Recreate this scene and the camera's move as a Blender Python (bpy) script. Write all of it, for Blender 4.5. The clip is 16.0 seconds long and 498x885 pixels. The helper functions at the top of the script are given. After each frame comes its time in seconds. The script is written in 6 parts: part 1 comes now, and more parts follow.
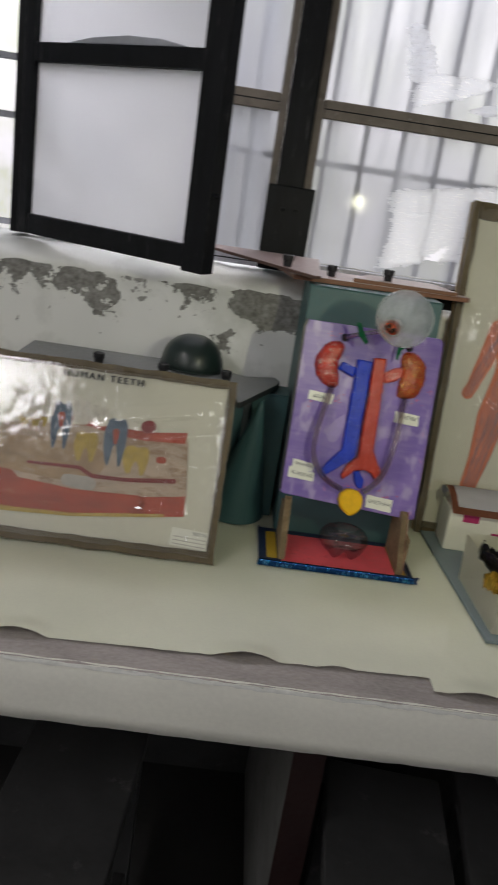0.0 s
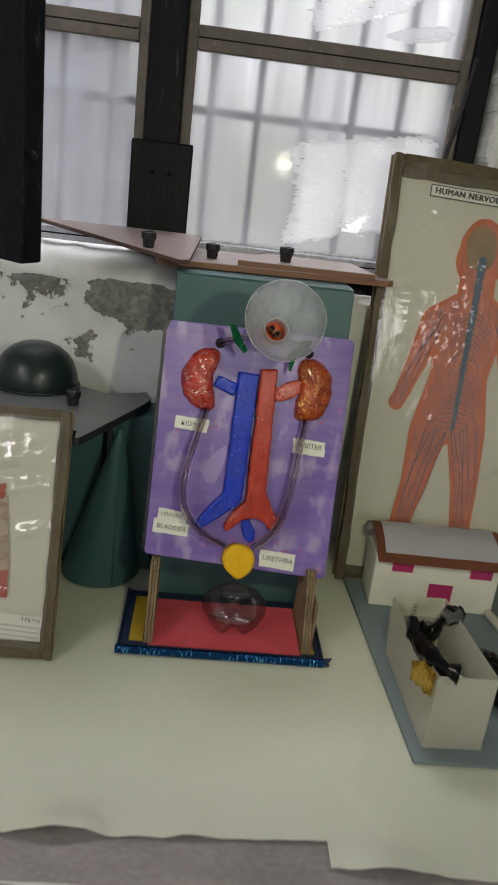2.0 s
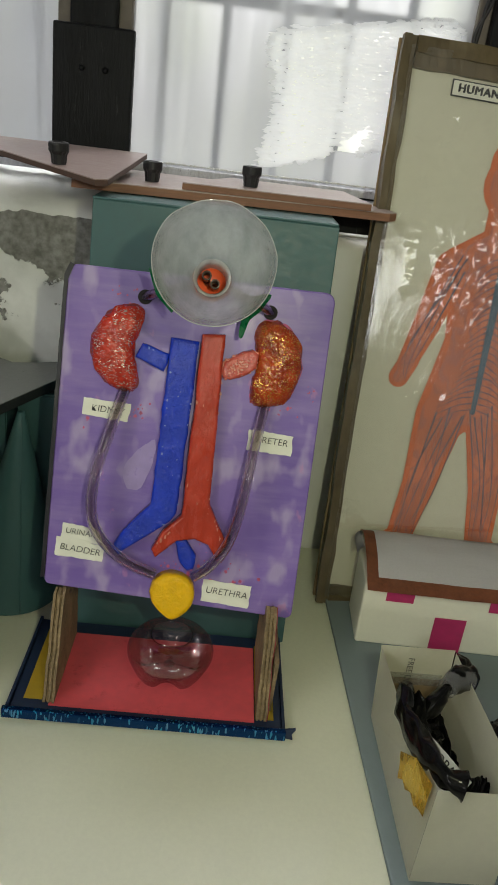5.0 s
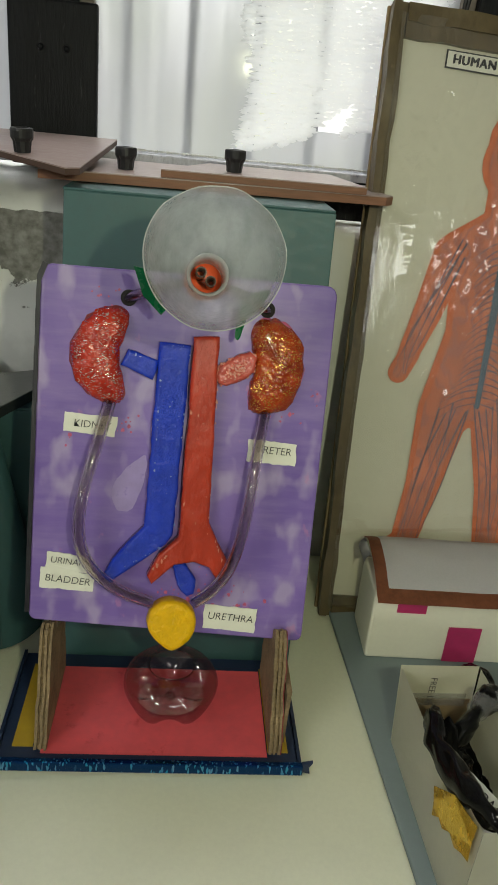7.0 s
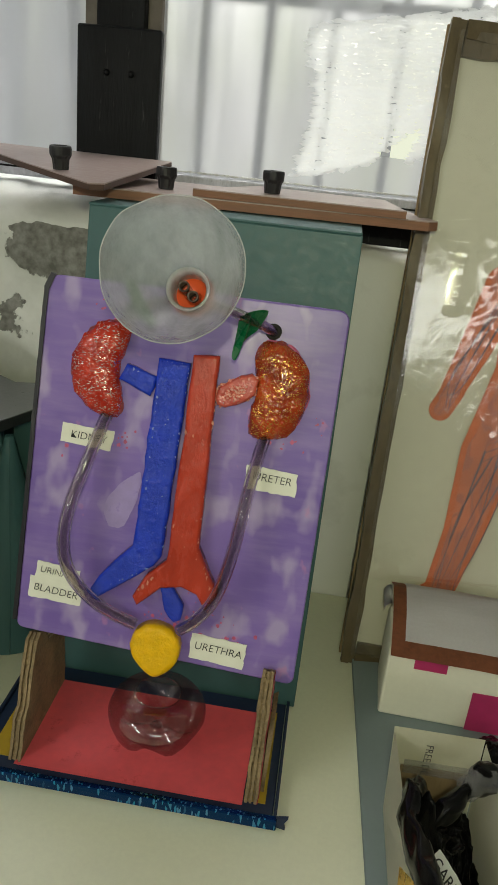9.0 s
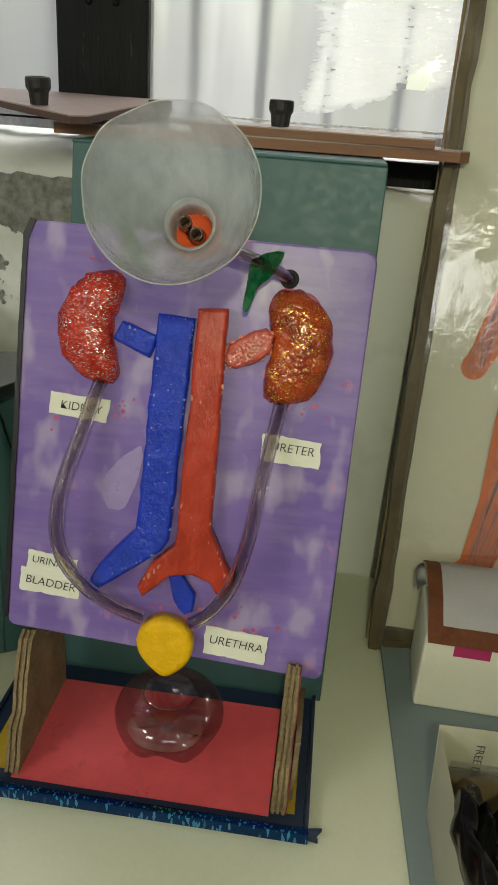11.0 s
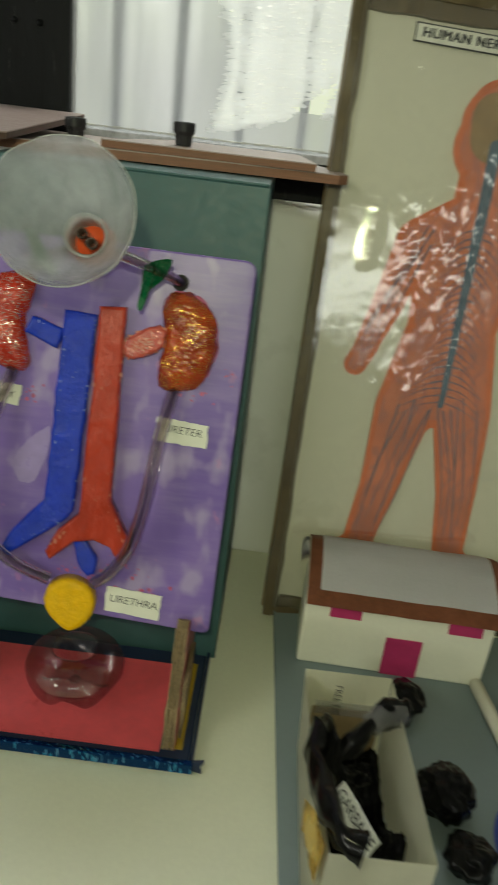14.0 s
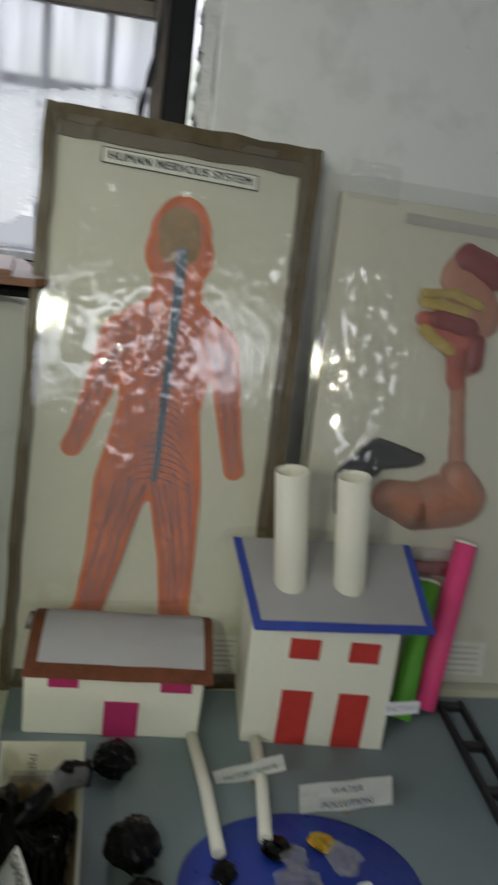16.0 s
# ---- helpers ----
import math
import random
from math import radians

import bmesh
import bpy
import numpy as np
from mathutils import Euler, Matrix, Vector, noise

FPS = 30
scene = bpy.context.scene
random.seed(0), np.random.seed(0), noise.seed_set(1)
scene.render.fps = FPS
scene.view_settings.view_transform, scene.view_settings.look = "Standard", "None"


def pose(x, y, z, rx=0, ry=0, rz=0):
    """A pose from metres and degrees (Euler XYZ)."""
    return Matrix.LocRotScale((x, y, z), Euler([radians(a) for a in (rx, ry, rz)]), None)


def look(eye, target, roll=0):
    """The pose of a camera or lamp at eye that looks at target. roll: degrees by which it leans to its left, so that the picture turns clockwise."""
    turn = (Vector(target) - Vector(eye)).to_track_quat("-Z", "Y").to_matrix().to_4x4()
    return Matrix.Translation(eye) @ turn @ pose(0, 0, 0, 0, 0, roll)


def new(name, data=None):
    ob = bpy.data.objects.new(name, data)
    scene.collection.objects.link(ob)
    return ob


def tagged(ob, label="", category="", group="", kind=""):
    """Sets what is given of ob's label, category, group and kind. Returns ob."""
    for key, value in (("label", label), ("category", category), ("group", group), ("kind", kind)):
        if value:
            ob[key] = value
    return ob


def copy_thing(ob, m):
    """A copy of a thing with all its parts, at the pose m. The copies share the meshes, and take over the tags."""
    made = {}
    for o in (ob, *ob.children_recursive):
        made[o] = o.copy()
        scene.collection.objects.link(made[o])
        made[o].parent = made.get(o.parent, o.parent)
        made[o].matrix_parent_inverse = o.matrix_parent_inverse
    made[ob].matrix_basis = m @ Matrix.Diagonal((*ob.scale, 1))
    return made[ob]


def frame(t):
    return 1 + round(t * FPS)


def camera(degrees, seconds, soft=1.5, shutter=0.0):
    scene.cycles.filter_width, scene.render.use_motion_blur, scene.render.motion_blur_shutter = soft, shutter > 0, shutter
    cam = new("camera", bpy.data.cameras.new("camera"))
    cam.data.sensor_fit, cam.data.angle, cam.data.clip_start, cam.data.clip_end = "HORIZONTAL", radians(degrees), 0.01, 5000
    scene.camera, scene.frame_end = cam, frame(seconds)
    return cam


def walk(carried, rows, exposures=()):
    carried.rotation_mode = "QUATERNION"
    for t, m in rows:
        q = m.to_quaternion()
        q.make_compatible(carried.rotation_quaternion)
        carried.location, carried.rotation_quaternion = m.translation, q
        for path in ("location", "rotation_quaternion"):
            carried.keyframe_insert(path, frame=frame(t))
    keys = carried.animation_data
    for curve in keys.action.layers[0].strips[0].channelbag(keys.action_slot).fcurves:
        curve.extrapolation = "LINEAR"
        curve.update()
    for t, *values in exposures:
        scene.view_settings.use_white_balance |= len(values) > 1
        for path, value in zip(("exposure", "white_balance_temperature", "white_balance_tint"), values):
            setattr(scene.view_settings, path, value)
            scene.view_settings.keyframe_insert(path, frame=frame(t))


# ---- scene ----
cam = camera(36.83, 16.0, soft=1.6, shutter=0.5)
PATH = [
    (0, (-0.2478, -1.2128, 1.4228), (-0.1660, 0.6879, 0.8057), 8.62),
    (0.5, (-0.1740, -1.2260, 1.4521), (-0.0222, 0.6640, 0.8157), 6.53),
    (1, (-0.1403, -1.1623, 1.4605), (0.0517, 0.7145, 0.7967), 8.16),
    (1.5, (-0.1003, -0.9861, 1.4449), (0.0702, 0.9103, 0.8327), 8.19),
    (2, (-0.0716, -0.8515, 1.4290), (0.0831, 1.0234, 0.7500), 7.04),
    (2.5, (-0.0232, -0.7551, 1.4273), (-0.0050, 1.1418, 0.7935), 7.51),
    (3, (0.0315, -0.6725, 1.3992), (-0.0317, 1.1936, 0.6827), 6.34),
    (3.5, (0.0312, -0.6223, 1.3845), (0.0706, 1.2489, 0.6795), 5.87),
    (4, (0.0358, -0.5972, 1.3772), (0.1070, 1.2312, 0.5696), 7.44),
    (6.5, (0.0214, -0.5284, 1.3823), (0.1843, 1.3034, 0.5963), 5.62),
    (7, (0.0049, -0.5020, 1.3664), (0.1964, 1.3146, 0.5519), 5.85),
    (7.5, (0.0149, -0.4871, 1.3711), (0.1540, 1.3355, 0.5595), 5.05),
    (8, (0.0638, -0.4794, 1.3757), (0.0423, 1.3622, 0.5960), 6.11),
    (8.5, (0.1031, -0.4747, 1.3637), (-0.1051, 1.3306, 0.5285), 4.27),
    (9, (0.1249, -0.4750, 1.3586), (-0.0424, 1.3662, 0.5957), 6.01),
    (11.5, (0.1004, -0.3908, 1.3139), (-0.0640, 1.4181, 0.4766), 4.08),
    (12, (0.0925, -0.3779, 1.3146), (-0.0595, 1.4272, 0.4668), 4.71),
    (12.5, (0.0850, -0.3288, 1.3161), (0.0075, 1.4920, 0.4925), 5.12),
    (13, (0.0738, -0.3143, 1.3126), (0.0361, 1.5073, 0.4876), 6.31),
    (13.5, (0.1090, -0.4019, 1.3436), (-0.0087, 1.4537, 0.6069), 6.57),
    (14, (0.1616, -0.4829, 1.3462), (0.1383, 1.3437, 0.5318), 6.88),
    (14.5, (0.2243, -0.5078, 1.3914), (0.2893, 1.3619, 0.6843), 6.76),
    (15, (0.2618, -0.5243, 1.4164), (0.4220, 1.3624, 0.7725), 7.23),
    (15.5, (0.2623, -0.5246, 1.4330), (0.4496, 1.3727, 0.8290), 8.91),
    (16, (0.3226, -0.5481, 1.4128), (0.6448, 1.3237, 0.7863), 7.82),
]
EXPOSURES = [(0, -0.60, 6350, 19), (1.5, -0.57, 6350, 18), (3.5, -0.47, 6500, 14), (6.5, -0.30, 6600, 9), (9, -0.33, 6750, 8), (11.5, -0.16, 6850, 8), (12.5, 0.06, 6900, 8), (13.0, 0.04, 6900, 8), (13.5, -0.36, 6850, 4), (14.2, -0.43, 6900, 1), (15, -0.54, 6300, 13), (16, -0.46, 6000, 16)]
walk(cam, [(t, look(eye, target, roll)) for t, eye, target, roll in PATH], EXPOSURES)

# ---- world and light ----
world = bpy.data.worlds.new("world")
scene.world = world
world.use_nodes = True
wn = world.node_tree
sky = wn.nodes.new("ShaderNodeTexSky")
sky.sky_type, sky.sun_disc = "NISHITA", False
sky.sun_elevation, sky.sun_rotation = radians(48), radians(20)
wn.nodes["Background"].inputs[1].default_value = 0.10
wn.links.new(sky.outputs[0], wn.nodes["Background"].inputs[0])

sun_data = bpy.data.lights.new("sun", "SUN")
sun_data.energy, sun_data.angle, sun_data.color = 0.8, radians(12), (1.0, 0.97, 0.92)
sun = new("sun", sun_data)
sun.matrix_world = look((2, 6, 7), (0, 0, 1))


def area_lamp(name, eye, target, w, h, watts, color):
    d = bpy.data.lights.new(name, "AREA")
    d.shape, d.size, d.size_y, d.energy, d.color = "RECTANGLE", w, h, watts, color
    ob = new(name, d)
    ob.matrix_world = look(eye, target)
    return ob


# daylight in an unseen rear opening, an added high lamp for glints, the ceiling tube, daylight outside the front
# window, and a hand torch
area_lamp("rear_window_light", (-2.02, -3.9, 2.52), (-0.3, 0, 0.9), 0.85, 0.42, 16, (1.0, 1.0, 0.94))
# Added lamp with no known source, placed to make glints on the chart wraps.
area_lamp("high_glint_lamp", (0.85, -3.9, 2.08), (0.5, 0, 1.1), 1.7, 0.5, 14, (1.0, 1.0, 0.94))
area_lamp("ceiling_tube_light", (-1.9, -2.0, 2.86), (-1.9, -2.0, 0), 0.10, 1.2, 32, (1.0, 1.0, 0.95))
area_lamp("front_window_light", (-0.25, 0.95, 2.75), (-0.15, 0.1, 1.0), 1.6, 0.6, 44, (0.97, 0.99, 1.0))
torch_data = bpy.data.lights.new("torch", "SPOT")
torch_data.energy, torch_data.spot_size, torch_data.spot_blend, torch_data.shadow_soft_size = 9.2, radians(100), 1.0, 0.011
torch_data.color = (0.97, 1.0, 0.65)
torch = new("torch", torch_data)
torch.matrix_world = look((0.138, -0.58, 1.46), (0.10, 0.3, 1.17))


# ---- materials ----
def nodes_of(name):
    m = bpy.data.materials.new(name)
    m.use_nodes = True
    return m, m.node_tree, m.node_tree.nodes["Principled BSDF"]


def coords(nt, scale=(1, 1, 1)):
    tc = nt.nodes.new("ShaderNodeTexCoord")
    mp = nt.nodes.new("ShaderNodeMapping")
    mp.inputs["Scale"].default_value = scale
    nt.links.new(tc.outputs["Object"], mp.inputs[0])
    return mp.outputs[0]


def noise_tex(nt, vec, scale, detail=4.0, rough=0.55):
    n = nt.nodes.new("ShaderNodeTexNoise")
    n.inputs["Scale"].default_value, n.inputs["Detail"].default_value, n.inputs["Roughness"].default_value = scale, detail, rough
    nt.links.new(vec, n.inputs["Vector"])
    return n.outputs["Fac"]


def ramp(nt, fac, stops):
    r = nt.nodes.new("ShaderNodeValToRGB")
    el = r.color_ramp.elements
    while len(el) < len(stops):
        el.new(0.5)
    for e, (p, c) in zip(el, stops):
        e.position, e.color = p, (*c, 1)
    nt.links.new(fac, r.inputs[0])
    return r.outputs["Color"]


def mix_col(nt, fac, a, b, mode="MIX"):
    m = nt.nodes.new("ShaderNodeMix")
    m.data_type, m.blend_type = "RGBA", mode
    for sock, v in ((m.inputs[0], fac), (m.inputs[6], a), (m.inputs[7], b)):
        if isinstance(v, (int, float)):
            sock.default_value = v
        elif isinstance(v, tuple):
            sock.default_value = (*v, 1)
        else:
            nt.links.new(v, sock)
    return m.outputs[2]


def bump(nt, height, strength, distance, bsdf):
    b = nt.nodes.new("ShaderNodeBump")
    b.inputs["Strength"].default_value, b.inputs["Distance"].default_value = strength, distance
    nt.links.new(height, b.inputs["Height"])
    nt.links.new(b.outputs[0], bsdf.inputs["Normal"])


def shade(c, k):
    return tuple(min(1.0, x * k) for x in c)


def surface(name, color, rough=0.6, metal=0.0, big=6.0, fine=90.0, spread=0.18, relief=0.15, depth=0.0015, dirt=None, dirt_amount=0.0, stretch=(1, 1, 1), coat=0.0, spec=0.5):
    """Paint, paper, card or wood: broad blotches, fine grain, a relief, and stains of a second colour."""
    m, nt, b = nodes_of(name)
    v = coords(nt, stretch)
    broad, grain = noise_tex(nt, v, big, 3), noise_tex(nt, v, fine, 6, 0.65)
    col = ramp(nt, broad, [(0.3, shade(color, 1 - spread)), (0.7, shade(color, 1 + spread))])
    col = mix_col(nt, 0.35, col, ramp(nt, grain, [(0.35, shade(color, 1 - 1.2 * spread)), (0.65, shade(color, 1 + 1.2 * spread))]))
    if dirt:
        spots = noise_tex(nt, v, big * 2.3, 8, 0.7)
        lo = 0.72 - 0.35 * dirt_amount
        mask = ramp(nt, spots, [(lo, (0, 0, 0)), (lo + 0.1, (1, 1, 1))])
        col = mix_col(nt, mask, col, dirt)
    nt.links.new(col, b.inputs["Base Color"])
    nt.links.new(ramp(nt, grain, [(0.3, (max(rough - 0.1, 0.02),) * 3), (0.7, (min(rough + 0.1, 1),) * 3)]), b.inputs["Roughness"])
    b.inputs["Metallic"].default_value = metal
    b.inputs["Coat Weight"].default_value = coat
    b.inputs["Coat Roughness"].default_value = 0.12
    b.inputs["Specular IOR Level"].default_value = spec
    if relief:
        bump(nt, grain, relief, depth, b)
    return m


def film(name, clear, tint, gloss, rough, wrinkle, depth, milk=0.0, stretch=(1, 1, 1), patchy=0.0, patch=(1, 1, 1), patch_size=10.0, blur=0.0, bend=1.3):
    """Thin clear or milky plastic: see-through, with a glossy wrinkled face and some milkiness."""
    m, nt, b = nodes_of(name)
    out = nt.nodes["Material Output"]
    nt.nodes.remove(b)
    v = coords(nt, stretch)
    h = noise_tex(nt, v, wrinkle, 5, 0.6)
    bp = nt.nodes.new("ShaderNodeBump")
    bp.inputs["Strength"].default_value, bp.inputs["Distance"].default_value = 0.9, depth
    nt.links.new(h, bp.inputs["Height"])
    tr, gl, df, tl = (nt.nodes.new("ShaderNodeBsdf" + k) for k in ("Transparent", "Anisotropic", "Diffuse", "Translucent"))
    if blur:
        tr = nt.nodes.new("ShaderNodeBsdfRefraction")
        tr.inputs["Roughness"].default_value, tr.inputs["IOR"].default_value = blur, bend
        nt.links.new(bp.outputs[0], tr.inputs["Normal"])
    tr.inputs[0].default_value = (*clear, 1)
    df.inputs[0].default_value = tl.inputs[0].default_value = (*tint, 1)
    gl.inputs["Roughness"].default_value = rough
    nt.links.new(bp.outputs[0], gl.inputs["Normal"])
    md, mm, mg = (nt.nodes.new("ShaderNodeMixShader") for _ in range(3))
    md.inputs[0].default_value = 0.5
    nt.links.new(df.outputs[0], md.inputs[1]), nt.links.new(tl.outputs[0], md.inputs[2])
    mm.inputs[0].default_value = milk
    if patchy:
        dust = noise_tex(nt, coords(nt, patch), patch_size, 6, 0.6)
        nt.links.new(ramp(nt, dust, [(0.35, (max(0, milk - patchy),) * 3), (0.65, (min(1, milk + patchy),) * 3)]), mm.inputs[0])
    nt.links.new(tr.outputs[0], mm.inputs[1]), nt.links.new(md.outputs[0], mm.inputs[2])
    fr, pw, ma = nt.nodes.new("ShaderNodeLayerWeight"), nt.nodes.new("ShaderNodeMath"), nt.nodes.new("ShaderNodeMath")
    pw.operation, ma.operation = "POWER", "MULTIPLY_ADD"
    pw.inputs[1].default_value, ma.inputs[1].default_value, ma.inputs[2].default_value = 4.0, 0.5, gloss
    nt.links.new(bp.outputs[0], fr.inputs["Normal"])
    nt.links.new(fr.outputs["Facing"], pw.inputs[0]), nt.links.new(pw.outputs[0], ma.inputs[0])
    nt.links.new(ma.outputs[0], mg.inputs[0]), nt.links.new(mm.outputs[0], mg.inputs[1]), nt.links.new(gl.outputs[0], mg.inputs[2])
    nt.links.new(mg.outputs[0], out.inputs[0])
    return m


def glitter(name, base, dark, fleck, amount, cell=900.0, stretch=(1, 1, 1)):
    """Rough foam beads under glossy paint strewn with metal flecks."""
    m, nt, b = nodes_of(name)
    v = coords(nt)
    vo = nt.nodes.new("ShaderNodeTexVoronoi")
    vo.inputs["Scale"].default_value = cell
    nt.links.new(coords(nt, stretch), vo.inputs["Vector"])
    beads = nt.nodes.new("ShaderNodeTexVoronoi")
    beads.inputs["Scale"].default_value = 230
    nt.links.new(v, beads.inputs["Vector"])
    broad = noise_tex(nt, v, 55, 4)
    col = ramp(nt, broad, [(0.35, dark), (0.62, base)])
    sep = nt.nodes.new("ShaderNodeSeparateColor")
    nt.links.new(vo.outputs["Color"], sep.inputs[0])
    mask = ramp(nt, sep.outputs[0], [(1 - amount, (0, 0, 0)), (1 - amount + 0.02, (1, 1, 1))])
    drift = ramp(nt, noise_tex(nt, v, 70, 3), [(0.40, (0.12, 0.12, 0.12)), (0.58, (1, 1, 1))])
    mask = mix_col(nt, 1.0, mask, drift, "MULTIPLY")
    nt.links.new(mix_col(nt, mask, col, fleck), b.inputs["Base Color"])
    nt.links.new(mask, b.inputs["Metallic"])
    b.inputs["Roughness"].default_value = 0.27
    b.inputs["Coat Weight"].default_value, b.inputs["Coat Roughness"].default_value = 0.25, 0.10
    hmix = mix_col(nt, 0.35, ramp(nt, beads.outputs["Distance"], [(0.0, (1, 1, 1)), (0.8, (0, 0, 0))]), vo.outputs["Color"])
    bump(nt, hmix, 0.8, 0.0014, b)
    return m


def peeling_wall(name):
    """Old whitewash that flakes off a grey cement render, most of it just under the sill."""
    m, nt, b = nodes_of(name)
    v = coords(nt)
    broad, mid, grain = noise_tex(nt, v, 2.2, 4), noise_tex(nt, v, 17.0, 8, 0.6), noise_tex(nt, v, 120, 5)
    flecks, smudge = noise_tex(nt, v, 46.0, 5, 0.55), noise_tex(nt, v, 14.0, 5, 0.55)
    paint = ramp(nt, broad, [(0.3, (0.80, 0.81, 0.77)), (0.7, (0.87, 0.875, 0.84))])
    cement = ramp(nt, mix_col(nt, 0.5, grain, flecks), [(0.38, (0.15, 0.145, 0.13)), (0.62, (0.34, 0.335, 0.31))])
    geo = nt.nodes.new("ShaderNodeTexCoord")
    sep = nt.nodes.new("ShaderNodeSeparateXYZ")
    nt.links.new(geo.outputs["Object"], sep.inputs[0])

    def math_node(op, a, c):
        n = nt.nodes.new("ShaderNodeMath")
        n.operation = op
        for sock, val in zip(n.inputs, (a, c)):
            if isinstance(val, float):
                sock.default_value = val
            else:
                nt.links.new(val, sock)
        return n.outputs[0]

    def span(z0, z1, a, c):
        n = nt.nodes.new("ShaderNodeMapRange")
        for k, val in zip((1, 2, 3, 4), (z0, z1, a, c)):
            n.inputs[k].default_value = val
        nt.links.new(sep.outputs["Z"], n.inputs[0])
        return n.outputs[0]

    band = math_node("MULTIPLY", span(1.066, 1.206, 0.0, 0.245), span(1.230, 1.243, 1.0, -1.0))
    band = math_node("MULTIPLY", band, math_node("LESS_THAN", sep.outputs["X"], 0.06))
    far = nt.nodes.new("ShaderNodeVectorMath")
    far.operation = "DISTANCE"
    nt.links.new(coords(nt, (0.7, 0, 1.25)), far.inputs[0])
    far.inputs[1].default_value = (-0.181 * 0.7, 0, 1.218 * 1.25)
    hole = math_node("MULTIPLY", math_node("MAXIMUM", math_node("SUBTRACT", 0.075, far.outputs["Value"]), 0.0), 6.0)
    add = math_node("ADD", math_node("ADD", mid, band), hole)
    small = math_node("ADD", flecks, math_node("MULTIPLY", band, 0.5))
    mask = math_node("MAXIMUM", ramp(nt, add, [(0.735, (0, 0, 0)), (0.750, (1, 1, 1))]), ramp(nt, small, [(0.745, (0, 0, 0)), (0.765, (1, 1, 1))]))
    paint = mix_col(nt, ramp(nt, smudge, [(0.52, (0, 0, 0)), (0.62, (0.26, 0.26, 0.26))]), paint, (0.54, 0.55, 0.50))
    nt.links.new(mix_col(nt, mask, paint, cement), b.inputs["Base Color"])
    b.inputs["Roughness"].default_value = 0.8
    h = mix_col(nt, 0.25, math_node("SUBTRACT", 1.0, mask), grain)
    bump(nt, h, 0.7, 0.0025, b)
    return m


def foil(name):
    """Blue diffraction tape with glints of other colours."""
    m, nt, b = nodes_of(name)
    v = coords(nt, (1.0, 1, 0.22))
    vo = nt.nodes.new("ShaderNodeTexVoronoi")
    vo.inputs["Scale"].default_value = 620
    nt.links.new(v, vo.inputs["Vector"])
    hue = mix_col(nt, 0.16, (0.02, 0.30, 0.75), vo.outputs["Color"], "SCREEN")
    sep = nt.nodes.new("ShaderNodeSeparateColor")
    nt.links.new(vo.outputs["Color"], sep.inputs[0])
    mask = ramp(nt, sep.outputs[1], [(0.84, (0, 0, 0)), (0.88, (1, 1, 1))])
    nt.links.new(mix_col(nt, mask, (0.006, 0.045, 0.17), hue), b.inputs["Base Color"])
    b.inputs["Metallic"].default_value, b.inputs["Roughness"].default_value = 0.9, 0.22
    bump(nt, sep.outputs[2], 0.5, 0.001, b)
    return m


def brushed_paint(name, dark, base, pale):
    """Hand-brushed gloss paint: soft broad patches, faint brush strokes and a few pale worn spots."""
    m, nt, b = nodes_of(name)
    v = coords(nt, (1.2, 1, 0.8))
    broad, strokes = noise_tex(nt, v, 13, 3, 0.5), noise_tex(nt, coords(nt, (0.5, 1, 3.0)), 20, 4, 0.6)
    spots, dabs = noise_tex(nt, coords(nt, (1.3, 1, 0.8)), 24, 2.5, 0.5), noise_tex(nt, coords(nt, (1, 1, 0.8)), 48, 3, 0.5)
    col = ramp(nt, broad, [(0.34, dark), (0.66, base)])
    col = mix_col(nt, ramp(nt, strokes, [(0.45, (0, 0, 0)), (0.72, (0.28, 0.28, 0.28))]), col, pale)
    col = mix_col(nt, ramp(nt, spots, [(0.54, (0, 0, 0)), (0.66, (0.75, 0.75, 0.75))]), col, pale)
    col = mix_col(nt, ramp(nt, dabs, [(0.66, (0, 0, 0)), (0.72, (0.45, 0.45, 0.45))]), col, (0.55, 0.22, 0.42))
    nt.links.new(col, b.inputs["Base Color"])
    b.inputs["Roughness"].default_value = 0.36
    bump(nt, mix_col(nt, 0.4, strokes, noise_tex(nt, v, 150, 4)), 0.3, 0.0012, b)
    return m


def clear_glass(name, color, ior, rough):
    """Solid clear plastic with true refraction."""
    m, nt, b = nodes_of(name)
    b.inputs["Base Color"].default_value = (*color, 1)
    b.inputs["Transmission Weight"].default_value = 1.0
    b.inputs["IOR"].default_value = ior
    nt.links.new(ramp(nt, noise_tex(nt, coords(nt), 70, 4), [(0.3, (rough,) * 3), (0.7, (rough * 2.5,) * 3)]), b.inputs["Roughness"])
    return m


def glow(name, color, strength, other=None, scale=1.0, low=None):
    """Hazy daylight: cloudy blotches, and a duller strip up to the given height."""
    m, nt, b = nodes_of(name)
    e = nt.nodes.new("ShaderNodeEmission")
    nt.nodes.remove(b)
    e.inputs[1].default_value = strength
    e.inputs[0].default_value = (*color, 1)
    if other:
        nt.links.new(ramp(nt, noise_tex(nt, coords(nt), scale, 5, 0.6), [(0.42, other), (0.56, color)]), e.inputs[0])
    if low:
        sep, mr = nt.nodes.new("ShaderNodeSeparateXYZ"), nt.nodes.new("ShaderNodeMapRange")
        nt.links.new(coords(nt), sep.inputs[0])
        for k, val in zip((1, 2, 3, 4), low):
            mr.inputs[k].default_value = val
        nt.links.new(sep.outputs["Z"], mr.inputs[0])
        nt.links.new(mr.outputs[0], e.inputs[1])
    nt.links.new(e.outputs[0], nt.nodes["Material Output"].inputs[0])
    return m


